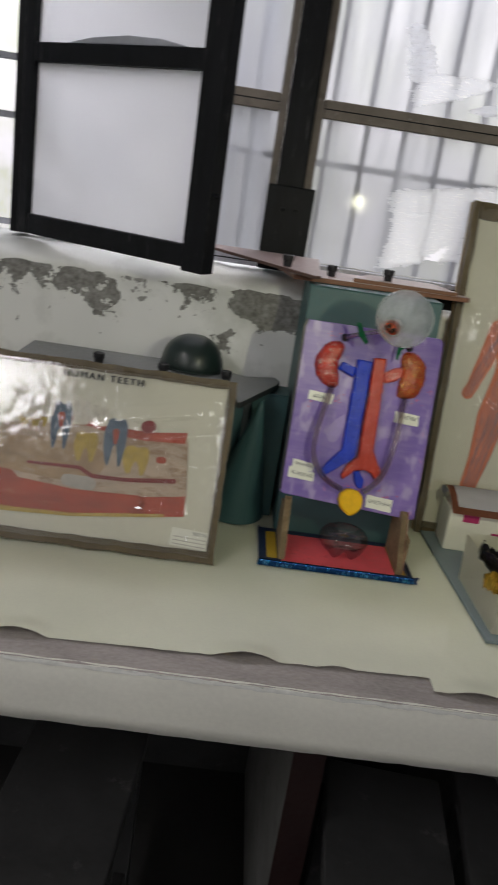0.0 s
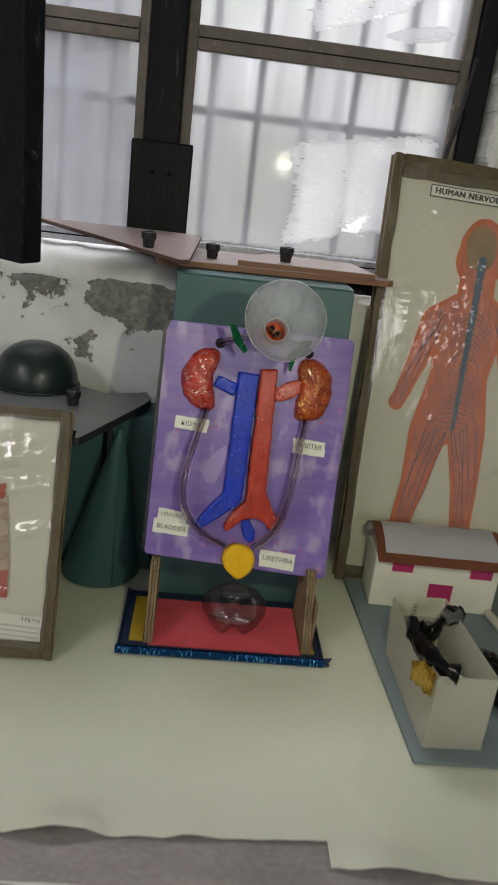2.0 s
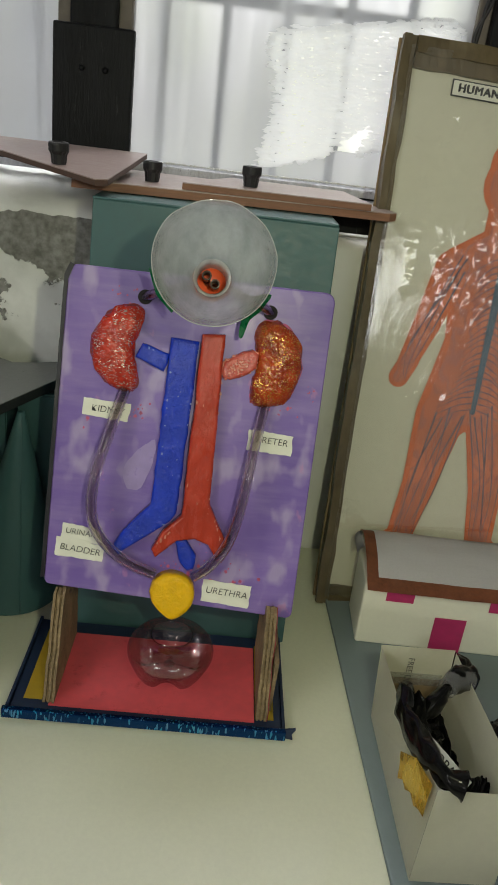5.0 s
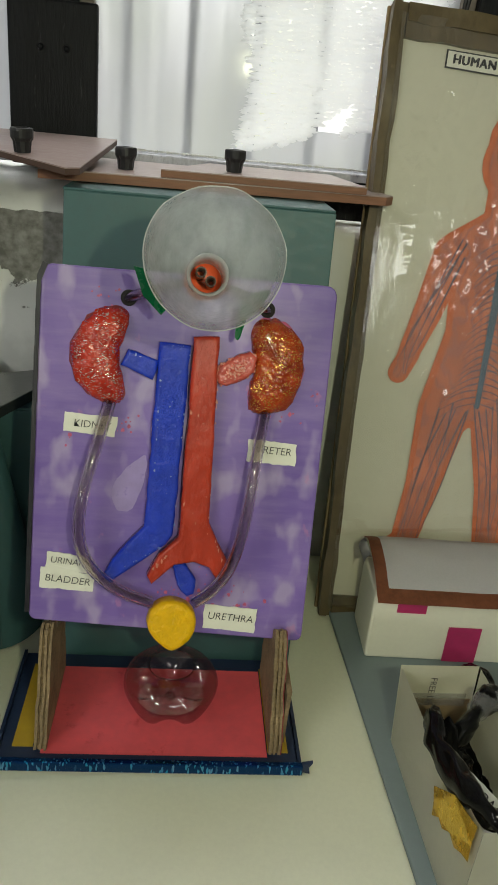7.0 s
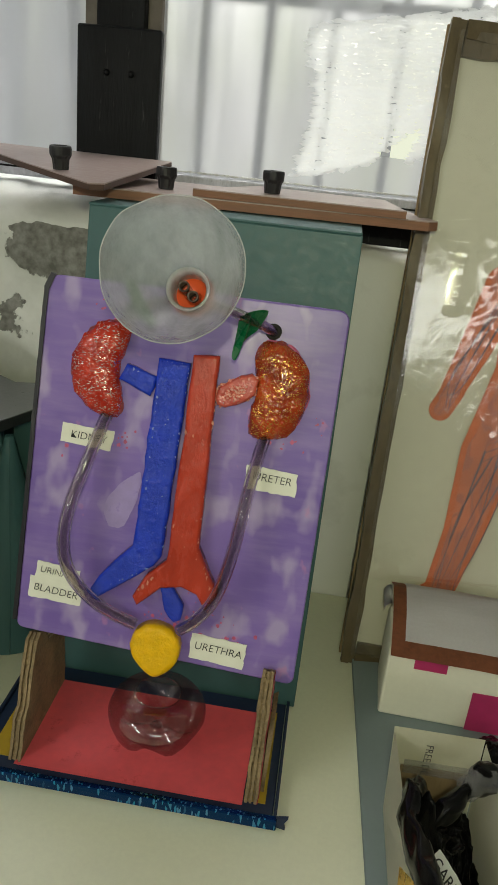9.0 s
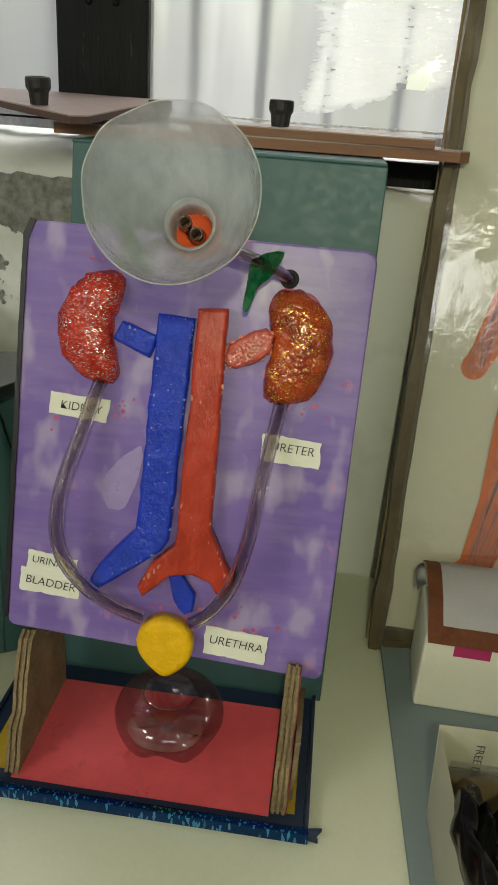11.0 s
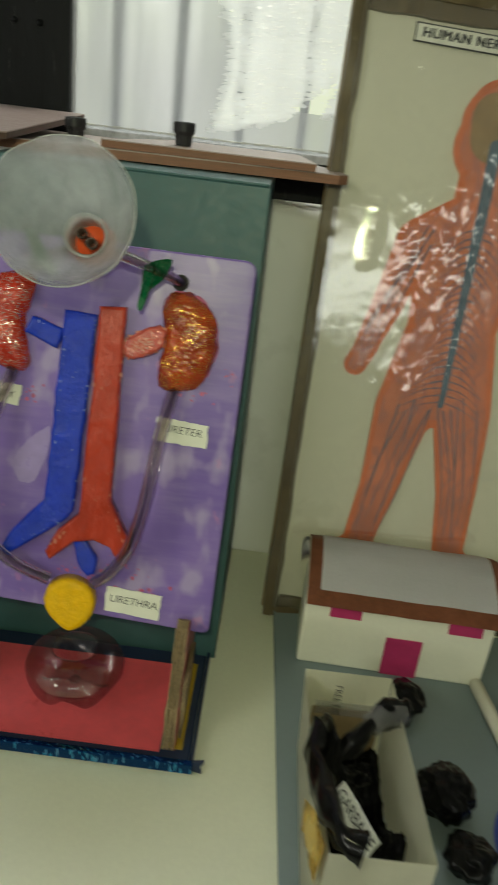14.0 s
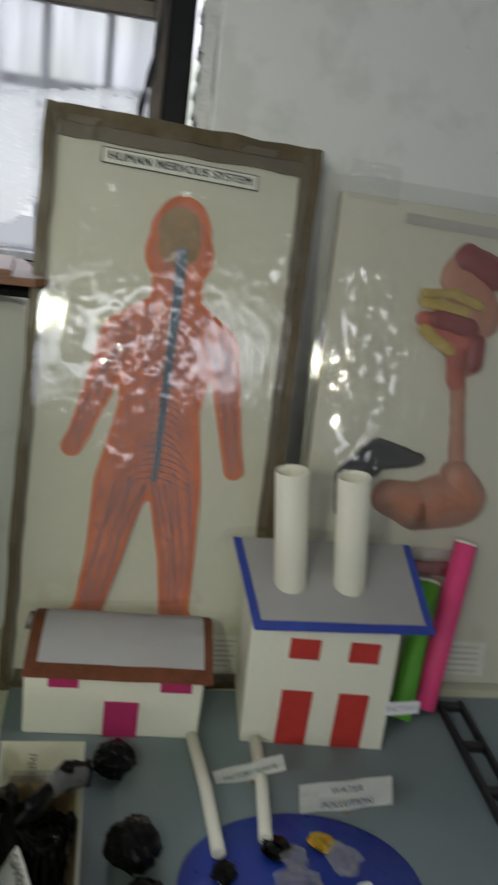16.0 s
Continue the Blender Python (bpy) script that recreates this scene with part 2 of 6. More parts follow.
def streaked(name, a, c, scale, stretch):
    """Paint with wandering darker lines, as in a hand-coloured chart."""
    m, nt, b = nodes_of(name)
    v = coords(nt, stretch)
    w = nt.nodes.new("ShaderNodeTexWave")
    w.inputs["Scale"].default_value, w.inputs["Distortion"].default_value, w.inputs["Detail"].default_value = scale, 14, 3
    w.inputs["Detail Scale"].default_value = 1.5
    nt.links.new(v, w.inputs["Vector"])
    blot = noise_tex(nt, coords(nt), 14, 4)
    mask = ramp(nt, w.outputs["Fac"], [(0.60, (0, 0, 0)), (0.86, (0.62, 0.62, 0.62))])
    base = ramp(nt, blot, [(0.35, shade(a, 0.8)), (0.65, shade(a, 1.15))])
    nt.links.new(mix_col(nt, mask, base, c), b.inputs["Base Color"])
    b.inputs["Roughness"].default_value = 0.55
    return m


M = {
    "wall": peeling_wall("whitewashed_wall"),
    "plain_wall": surface("painted_wall", (0.66, 0.67, 0.64), 0.75, big=1.5, spread=0.06, fine=60, relief=0.1),
    "ceiling": surface("ceiling_paint", (0.7, 0.7, 0.67), 0.8, big=1, spread=0.05),
    # Floor cement darkened so its colour holds the shade below the counter.
    "floor": surface("shade_dark_cement", (0.022, 0.021, 0.020), 0.85, big=2, spread=0.3, fine=60, relief=0.3),
    "slab_paint": surface("slab_paint", (0.83, 0.82, 0.73), 0.55, big=4, spread=0.07, fine=120, relief=0.15, dirt=(0.45, 0.42, 0.36), dirt_amount=0.12),
    "cement": surface("bare_cement", (0.37, 0.335, 0.31), 0.9, big=10, fine=200, spread=0.3, relief=0.6, depth=0.0008, dirt=(0.48, 0.40, 0.30), dirt_amount=0.40, stretch=(0.5, 1, 1)),
    "paper": surface("white_sheet_paper", (0.74, 0.75, 0.585), 0.45, big=5, spread=0.05, fine=240, relief=0.08, dirt=(0.6, 0.58, 0.47), dirt_amount=0.12),
    "black_wood": surface("black_gloss_paint", (0.006, 0.0065, 0.008), 0.45, big=22, fine=140, spread=0.5, relief=0.5, dirt=(0.075, 0.075, 0.078), dirt_amount=0.34, stretch=(2.2, 1, 0.28), spec=0.16),
    "taupe": surface("dusty_brown_frame_paint", (0.17, 0.145, 0.12), 0.7, big=25, spread=0.25, relief=0.3, dirt=(0.3, 0.28, 0.25), dirt_amount=0.3),
    "iron": surface("grey_iron_bar", (0.36, 0.37, 0.41), 0.6, spread=0.2),
    "glass": film("dusty_window_glass", (0.61, 0.615, 0.635), (0.62, 0.635, 0.675), 0.006, 0.09, 40, 0.0002, milk=0.42, patchy=0.34, patch=(2.6, 1, 0.22), patch_size=11.0, blur=0.40, bend=1.25),
    "frost": film("frosted_glass", (0.94, 0.95, 0.97), (0.90, 0.905, 0.92), 0.015, 0.3, 200, 0.001, milk=0.70, patchy=0.10, patch_size=5.0, blur=0.7, bend=1.3),
    "crinkle": film("crinkled_clear_film", (1.0, 1.0, 1.0), (0.95, 0.965, 1.0), 0.05, 0.12, 110, 0.004, milk=0.52, stretch=(0.45, 1, 1.4), patchy=0.22, patch=(0.40, 1, 1.3), patch_size=190.0, blur=0.45, bend=1.12),
    "wrap": film("clear_plastic_wrap", (0.985, 0.985, 0.975), (0.85, 0.85, 0.8), 0.13, 0.048, 60, 0.0008, milk=0.025, stretch=(1, 1, 0.6)),
    "bag": film("loose_plastic_bag", (0.96, 0.96, 0.95), (0.8, 0.8, 0.78), 0.12, 0.035, 40, 0.001, milk=0.05, stretch=(1.6, 1, 0.5)),
    "bottle": film("milky_bottle_plastic", (0.86, 0.88, 0.90), (0.72, 0.735, 0.73), 0.13, 0.07, 30, 0.004, milk=0.43, patchy=0.07, patch=(1, 0.6, 0.4), patch_size=60.0),
    "clear": film("clear_bottle_plastic", (0.78, 0.70, 0.72), (0.4, 0.34, 0.34), 0.11, 0.03, 60, 0.0005, milk=0.03),
    "hose": clear_glass("smoky_hose_plastic", (0.75, 0.69, 0.67), 1.40, 0.05),
    "purple": brushed_paint("purple_foam_paint", (0.165, 0.10, 0.38), (0.235, 0.15, 0.47), (0.44, 0.36, 0.58)),
    "black_tape": surface("black_edge_tape", (0.015, 0.014, 0.02), 0.4, spread=0.3),
    "blue": surface("blue_enamel", (0.005, 0.036, 0.50), 0.20, big=30, spread=0.22, fine=75, relief=0.9, depth=0.004, dirt=(0.03, 0.09, 0.60), dirt_amount=0.16, coat=0.12, spec=0.4),
    "red": surface("brick_red_enamel", (0.46, 0.043, 0.018), 0.26, big=30, spread=0.24, fine=65, relief=0.8, depth=0.0035, dirt=(0.56, 0.15, 0.09), dirt_amount=0.26, stretch=(1, 1, 0.5), coat=0.08, spec=0.35),
    "yellow": surface("yellow_enamel", (0.88, 0.50, 0.002), 0.36, big=60, spread=0.08, fine=120, relief=0.9, depth=0.003, dirt=(0.72, 0.20, 0.03), dirt_amount=0.08, coat=0.04, spec=0.35),
    "kidney_red": glitter("red_silver_glitter", (0.57, 0.032, 0.010), (0.36, 0.014, 0.005), (0.95, 0.78, 0.68), 0.17, 1150.0, (0.55, 1, 1.25)),
    "kidney_gold": glitter("orange_gold_glitter", (0.46, 0.050, 0.007), (0.22, 0.018, 0.004), (0.98, 0.56, 0.09), 0.22, 1300.0, (0.8, 1, 1.1)),
    "beads": glitter("red_bead_glue", (0.62, 0.12, 0.09), (0.45, 0.05, 0.035), (0.9, 0.6, 0.5), 0.03),
    "label": surface("white_label_paper", (0.82, 0.82, 0.72), 0.35, spread=0.05, big=40, dirt=(0.66, 0.42, 0.38), dirt_amount=0.05, coat=0.15),
    "ink": surface("black_ink", (0.02, 0.02, 0.025), 0.6, spread=0.1, relief=0),
    "green_ink": surface("green_ink", (0.02, 0.16, 0.07), 0.6, spread=0.1, relief=0),
    "cardboard": surface("brown_cardboard", (0.27, 0.19, 0.10), 0.75, big=20, fine=200, spread=0.2, relief=0.4, stretch=(1, 1, 0.25)),
    "frame_card": surface("taped_cardboard_edge", (0.108, 0.080, 0.038), 0.42, big=14, fine=140, spread=0.35, relief=0.4, depth=0.001, dirt=(0.20, 0.155, 0.09), dirt_amount=0.3, stretch=(1, 1, 0.6)),
    "corrugated": surface("corrugated_edge", (0.25, 0.18, 0.10), 0.85, big=40, fine=320, spread=0.4, relief=0.8, depth=0.0008),
    "rose": surface("rose_red_paper", (0.76, 0.105, 0.125), 0.55, big=22, spread=0.10, relief=0.1, dirt=(0.60, 0.062, 0.072), dirt_amount=0.34),
    "navy": surface("navy_paper", (0.012, 0.025, 0.065), 0.5, spread=0.25),
    "mustard": surface("mustard_paper", (0.45, 0.30, 0.02), 0.6, spread=0.15),
    "foil": foil("blue_diffraction_tape"),
    "teal": surface("teal_card", (0.043, 0.112, 0.114), 0.5, big=7, fine=120, spread=0.10, relief=0.15, dirt=(0.07, 0.155, 0.155), dirt_amount=0.14),
    "teal_dark": surface("grey_laminate_plate", (0.15, 0.155, 0.155), 0.36, big=5, spread=0.15, fine=200, relief=0.1, dirt=(0.22, 0.23, 0.23), dirt_amount=0.2),
    "dome": surface("dark_green_gloss_paint", (0.009, 0.020, 0.017), 0.36, spread=0.3, big=10, fine=60, relief=0.10, coat=0.12),
    "plank_top": surface("pale_laminate", (0.36, 0.275, 0.255), 0.4, big=6, spread=0.12, fine=180, relief=0.1, stretch=(0.3, 1, 1)),
    "plank_edge": surface("reddish_plywood_edge", (0.22, 0.10, 0.055), 0.6, big=10, fine=200, spread=0.3, relief=0.3, stretch=(0.15, 1, 2)),
    "rubber": surface("black_rubber", (0.014, 0.014, 0.016), 0.5, spread=0.3, relief=0.3),
    "cream": surface("cream_chart_paper", (0.67, 0.655, 0.53), 0.5, big=5, spread=0.05, fine=120, relief=0.05, dirt=(0.55, 0.52, 0.40), dirt_amount=0.1),
    "cream_wall": surface("cream_model_paper", (0.80, 0.79, 0.65), 0.6, big=8, spread=0.04, fine=160, relief=0.1),
    "figure": streaked("veined_chart_paint", (0.64, 0.20, 0.11), (0.42, 0.16, 0.14), 22, (1.0, 1, 0.7)),
    "chart_blue": surface("slate_blue_chart_paint", (0.10, 0.15, 0.21), 0.5, spread=0.25, big=45),
    "chart_brown": surface("brown_chart_paint", (0.33, 0.22, 0.11), 0.5, spread=0.25, big=40),
    "chart_red": surface("red_chart_paint", (0.42, 0.075, 0.04), 0.5, spread=0.3, big=25, dirt=(0.50, 0.22, 0.14), dirt_amount=0.34, stretch=(0.35, 1, 1)),
    "chart_pink": surface("pale_pink_chart_paint", (0.50, 0.39, 0.29), 0.5, spread=0.22, big=22, dirt=(0.34, 0.22, 0.13), dirt_amount=0.62, stretch=(0.4, 1, 1)),
    "chart_tan": surface("tan_chart_paint", (0.40, 0.27, 0.15), 0.5, spread=0.25, big=20, dirt=(0.48, 0.36, 0.25), dirt_amount=0.6, stretch=(0.5, 1, 1)),
    "chart_yellow": surface("ochre_chart_paint", (0.50, 0.36, 0.075), 0.5, spread=0.2, big=45),
    "chart_grey": surface("grey_chart_paint", (0.48, 0.45, 0.40), 0.5, spread=0.15, big=30),
    "flesh": surface("flesh_model_paint", (0.46, 0.20, 0.12), 0.4, spread=0.2, big=20, relief=0.25),
    "dark_red": surface("maroon_model_paint", (0.24, 0.03, 0.03), 0.4, spread=0.25, big=20),
    "tray": surface("grey_blue_board", (0.20, 0.25, 0.26), 0.55, big=4, spread=0.07, fine=160, relief=0.08),
    "roof_paper": surface("pale_grey_roof_paper", (0.82, 0.81, 0.82), 0.65, spread=0.05, big=8, fine=420, relief=0.3, depth=0.0002),
    "roof_brown": surface("brown_felt_pen", (0.30, 0.105, 0.05), 0.6, spread=0.3, big=40, fine=250),
    "roof_blue": surface("blue_felt_pen", (0.03, 0.06, 0.36), 0.5, spread=0.2, big=40),
    "magenta": surface("magenta_paper", (0.46, 0.03, 0.13), 0.55, spread=0.15, big=30),
    "scarlet": surface("scarlet_paper", (0.52, 0.04, 0.03), 0.55, spread=0.12, big=30),
    "pond": surface("royal_blue_card", (0.012, 0.04, 0.30), 0.35, spread=0.12, big=12, dirt=(0.25, 0.3, 0.5), dirt_amount=0.03),
    "black_bag": surface("black_polythene", (0.004, 0.004, 0.004), 0.17, spread=0.3, big=30, fine=60, relief=0.2, depth=0.001, spec=0.2),
    "gold": surface("gold_foil", (0.72, 0.46, 0.04), 0.25, metal=0.7, big=40, fine=70, spread=0.2, relief=0.35, depth=0.003),
    "tape": film("clear_tape", (0.94, 0.94, 0.94), (0.75, 0.75, 0.75), 0.06, 0.12, 80, 0.003, milk=0.2),
    "white_plastic": surface("white_roll_paper", (0.80, 0.78, 0.66), 0.5, spread=0.04, big=12),
    "pink_roll": surface("hot_pink_paper", (0.88, 0.07, 0.25), 0.5, spread=0.08, big=12),
    "green_roll": surface("leaf_green_paper", (0.12, 0.42, 0.03), 0.5, spread=0.1, big=12),
    "green_ribbon": surface("green_ribbon", (0.0, 0.10, 0.035), 0.25, spread=0.2, big=30, relief=0.1),
    "orange_cap": surface("orange_cap_plastic", (0.72, 0.10, 0.03), 0.35, spread=0.12, big=30),
    "dark_inside": surface("painted_hole_dark", (0.02, 0.018, 0.018), 0.8, spread=0.2),
    # Worn grey, lowered for under-counter shade; also on the dark wall sheet there.
    "stool": surface("worn_stool_shade_dark", (0.036, 0.036, 0.036), 0.55, big=7, spread=0.45, fine=90, dirt=(0.10, 0.097, 0.093), dirt_amount=0.30),
    # Red of the pier fronts, lowered to carry the under-counter shade.
    "red_paint": surface("shade_dark_red_paint", (0.016, 0.0045, 0.004), 0.6, spread=0.3),
    "brick_wall": surface("pinkish_outer_plaster", (0.45, 0.30, 0.23), 0.9, big=4, spread=0.25, fine=30, dirt=(0.3, 0.17, 0.12), dirt_amount=0.4),
    "leafage": surface("outdoor_foliage", (0.09, 0.14, 0.035), 0.7, big=9, spread=0.5),
    "pale_rail": surface("pale_lilac_sash_paint", (0.46, 0.46, 0.50), 0.5, big=30, spread=0.25, fine=120, relief=0.3, dirt=(0.22, 0.22, 0.25), dirt_amount=0.35, stretch=(2, 1, 1)),
    "red_fleck": surface("pale_orange_chips_and_glints", (0.60, 0.24, 0.16), 0.35, big=90, spread=0.3),
    "sign_paper": surface("white_sign_paper", (0.84, 0.85, 0.80), 0.6, spread=0.03, big=20, fine=200, relief=0.1),
    # Pier whitewash with the shade under the counter put into its colour.
    "pier": surface("shade_dark_whitewash", (0.15, 0.148, 0.14), 0.85, big=9, spread=0.3, fine=120, relief=0.3, dirt=(0.07, 0.06, 0.055), dirt_amount=0.4),
    "white_plaster": surface("broken_white_plaster", (0.66, 0.66, 0.64), 0.85, big=25, spread=0.2, fine=200, relief=0.6, depth=0.001, dirt=(0.30, 0.30, 0.30), dirt_amount=0.2),
    "rim_paint": surface("thick_chalky_paint", (0.70, 0.70, 0.65), 0.7, big=60, spread=0.15, fine=300, relief=0.5, depth=0.0004, dirt=(0.46, 0.41, 0.36), dirt_amount=0.25),
    "figure_rim": surface("orange_chart_paint", (0.68, 0.17, 0.06), 0.5, big=30, spread=0.18, fine=150, relief=0.05, dirt=(0.55, 0.12, 0.07), dirt_amount=0.2),
    "tooth_white": surface("off_white_tooth_paint", (0.60, 0.57, 0.47), 0.5, big=45, spread=0.2, fine=200, relief=0.05, dirt=(0.36, 0.33, 0.30), dirt_amount=0.3),
    "bead_white": surface("pale_pink_foam_beads", (0.84, 0.42, 0.35), 0.4, big=260, spread=0.4, fine=400, relief=0.1, dirt=(0.62, 0.09, 0.055), dirt_amount=0.75),
    "blue_fleck": surface("pale_blue_chips_and_glints", (0.17, 0.26, 0.62), 0.30, big=90, spread=0.4),
    "roof_dark": surface("grey_roof_card", (0.40, 0.39, 0.385), 0.65, spread=0.06, big=8, fine=420, relief=0.3, depth=0.0002),
    "vein": surface("slate_vein_paint", (0.19, 0.14, 0.18), 0.5, spread=0.3, big=40),
    "daub": surface("pink_paint_daubs", (0.50, 0.10, 0.20), 0.4, big=60, spread=0.35),
    "plank_dark": surface("dark_plywood_edge", (0.09, 0.048, 0.036), 0.6, big=10, fine=200, spread=0.3, relief=0.3, depth=0.0005, stretch=(0.15, 1, 2)),
    "milky_rim": film("cut_milky_plastic", (0.9, 0.9, 0.9), (0.74, 0.76, 0.74), 0.08, 0.15, 60, 0.001, milk=0.5),
    "bead_orange": surface("orange_pink_foam_beads", (0.80, 0.22, 0.11), 0.3, big=160, spread=0.35, fine=300, relief=0.1, dirt=(0.50, 0.07, 0.02), dirt_amount=0.5),
    "hose_end": surface("dark_brown_hose_end", (0.055, 0.034, 0.026), 0.18, spread=0.3, big=60, coat=0.4),
    "teal_edge": surface("dark_plate_edge", (0.02, 0.024, 0.024), 0.5, spread=0.2),
    "smear_pale": surface("pale_lilac_paint", (0.34, 0.26, 0.53), 0.45, big=30, spread=0.12, fine=70, relief=0.2, dirt=(0.24, 0.16, 0.48), dirt_amount=0.35),
    "sky_glow": glow("bright_overcast_distance", (1.0, 1.0, 0.985), 1.7, (0.72, 0.76, 0.62), 1.0, (1.6, 3.4, 1.45, 2.8)),
    "ground": surface("pale_outdoor_ground", (0.4, 0.38, 0.33), 0.9, big=2, spread=0.2),
}


# ---- building helpers ----
def link(name, bm, material, m=None):
    me = bpy.data.meshes.new(name)
    bm.normal_update()
    bm.to_mesh(me)
    bm.free()
    me.materials.append(M[material])
    ob = new(name, me)
    if m is not None:
        ob.matrix_basis = m
    return ob


def part(name, bm, material, parent, label="", m=None):
    ob = link(name, bm, material, m)
    ob.parent = parent
    return tagged(ob, label)


def thing(name, m, label, category, group=""):
    return tagged_empty(name, m, label, category, group)


def tagged_empty(name, m, label, category, group):
    ob = new(name)
    ob.empty_display_size = 0.05
    ob.matrix_basis = m
    return tagged(ob, label, category, group)


def solo(name, bm, material, m, label, category, kind=""):
    return tagged(link(name, bm, material, m), label, category, "", kind)


def smooth(bm, on=True):
    for f in bm.faces:
        f.smooth = on
    return bm


def box(x0, y0, z0, x1, y1, z1, bevel=0.0, bm=None):
    own = bm is None
    bm = bm or bmesh.new()
    vs = bmesh.ops.create_cube(bm, size=1.0)["verts"]
    for v in vs:
        v.co = Vector(((x0 + x1) / 2 + v.co.x * (x1 - x0), (y0 + y1) / 2 + v.co.y * (y1 - y0), (z0 + z1) / 2 + v.co.z * (z1 - z0)))
    if bevel:
        edges = list({e for v in vs for e in v.link_edges})
        bmesh.ops.bevel(bm, geom=edges, offset=bevel, segments=2, affect="EDGES", profile=0.5)
    return bm


def jitter(bm, amount, scale, seed=0.0, level=False):
    """Uneven hand-made faces: moves each vertex along smooth noise."""
    for v in bm.verts:
        p = v.co * scale + Vector((seed, seed * 1.7, -seed))
        v.co += Vector((noise.noise(p), 0.0 if level else noise.noise(p + Vector((9, 0, 0))), noise.noise(p + Vector((0, 9, 0))))) * amount
    return bm


def sheet(x0, z0, x1, z1, nx, nz, y=0.0, rough=0.0, scale=8.0, seed=0.0):
    """A thin upright sheet facing -y, waved by noise."""
    bm = bmesh.new()
    g = [[bm.verts.new((x0 + (x1 - x0) * i / nx, y + rough * noise.noise(Vector((scale * i / nx, scale * j / nz, seed))), z0 + (z1 - z0) * j / nz)) for i in range(nx + 1)] for j in range(nz + 1)]
    for j in range(nz):
        for i in range(nx):
            bm.faces.new((g[j][i], g[j][i + 1], g[j + 1][i + 1], g[j + 1][i]))
    return smooth(bm)


def plate(pts, y0, y1, bevel=0.0, segments=2):
    """A flat shape in the xz plane, from y0 (back) to y1 (front)."""
    bm = bmesh.new()
    f = bm.faces.new([bm.verts.new((x, y0, z)) for x, z in pts])
    ex = bmesh.ops.extrude_face_region(bm, geom=[f])["geom"]
    top = [e for e in ex if isinstance(e, bmesh.types.BMVert)]
    for v in top:
        v.co.y = y1
    bmesh.ops.recalc_face_normals(bm, faces=bm.faces[:])
    if bevel:
        edges = [e for e in bm.edges if all(abs(v.co.y - y1) < 1e-6 for v in e.verts)]
        bmesh.ops.bevel(bm, geom=edges, offset=bevel, segments=segments, affect="EDGES", profile=0.5)
        if segments > 2:
            for f in bm.faces:
                f.smooth = len(f.verts) <= 4
    return bm


def ragged(pts, amp, seed, step=0.004):
    """The same outline with an uneven, hand-cut edge."""
    out = []
    for (x0, z0), (x1, z1) in zip(pts, list(pts[1:]) + [pts[0]]):
        n = max(1, int(math.hypot(x1 - x0, z1 - z0) / step))
        for k in range(n):
            x, z = x0 + (x1 - x0) * k / n, z0 + (z1 - z0) * k / n
            q = Vector((x * 190, z * 190, seed))
            out.append((x + amp * noise.noise(q), z + amp * noise.noise(q + Vector((0, 0, 7)))))
    return out


def soft(pts, n=5):
    """A rounded outline through the corner points."""
    return [(p.x, p.z) for p in smooth_path([(x, 0, z) for x, z in list(pts) + [pts[0]]], n)[:-1]]


def smooth_path(pts, n=8):
    """A Catmull-Rom path through the points."""
    p = [Vector(q) for q in pts]
    p = [2 * p[0] - p[1]] + p + [2 * p[-1] - p[-2]]
    out = []
    for i in range(1, len(p) - 2):
        for k in range(n):
            t = k / n
            out.append(0.5 * (2 * p[i] + (p[i + 1] - p[i - 1]) * t + (2 * p[i - 1] - 5 * p[i] + 4 * p[i + 1] - p[i + 2]) * t * t + (3 * p[i] - p[i - 1] - 3 * p[i + 1] + p[i + 2]) * t ** 3))
    return out + [p[-2]]


def tube(pts, r, seg=12, cap=True, bm=None, r_end=None):
    bm = bm or bmesh.new()
    pts = [Vector(q) for q in pts]
    rings, side = [], None
    for i, q in enumerate(pts):
        d = (pts[min(i + 1, len(pts) - 1)] - pts[max(i - 1, 0)]).normalized()
        side = (side - d * side.dot(d)).normalized() if side else d.orthogonal().normalized()
        up = d.cross(side)
        rr = r if r_end is None else r + (r_end - r) * i / (len(pts) - 1)
        rings.append([bm.verts.new(q + (side * math.cos(a) + up * math.sin(a)) * rr) for a in (2 * math.pi * k / seg for k in range(seg))])
    for a, b in zip(rings, rings[1:]):
        for k in range(seg):
            bm.faces.new((a[k], a[(k + 1) % seg], b[(k + 1) % seg], b[k])).smooth = True
    if cap:
        bm.faces.new(rings[0][::-1]), bm.faces.new(rings[-1])
    return bm


def lathe(profile, seg=40, bm=None):
    """Turned about z: profile of (radius, z)."""
    bm = bm or bmesh.new()
    rings = []
    for r, z in profile:
        rings.append([bm.verts.new((r * math.cos(2 * math.pi * k / seg), r * math.sin(2 * math.pi * k / seg), z)) for k in range(seg)] if r > 1e-6 else [bm.verts.new((0, 0, z))])
    for a, b in zip(rings, rings[1:]):
        for k in range(seg):
            k2 = (k + 1) % seg
            if len(a) == 1:
                bm.faces.new((a[0], b[k2], b[k]))
            elif len(b) == 1:
                bm.faces.new((a[k], a[k2], b[0]))
            else:
                bm.faces.new((a[k], a[k2], b[k2], b[k]))
    bmesh.ops.recalc_face_normals(bm, faces=bm.faces[:])
    return smooth(bm)


def capsule(bm, x0, z0, r0, x1, z1, r1, y, thick=0.0004, seg=14):
    """A flat rounded limb in the xz plane: the hull of two discs."""
    d = Vector((x1 - x0, z1 - z0))
    L, a0 = d.length, math.atan2(d.y, d.x)
    turn = math.acos(max(-1, min(1, (r0 - r1) / L))) if L > abs(r0 - r1) else math.pi / 2
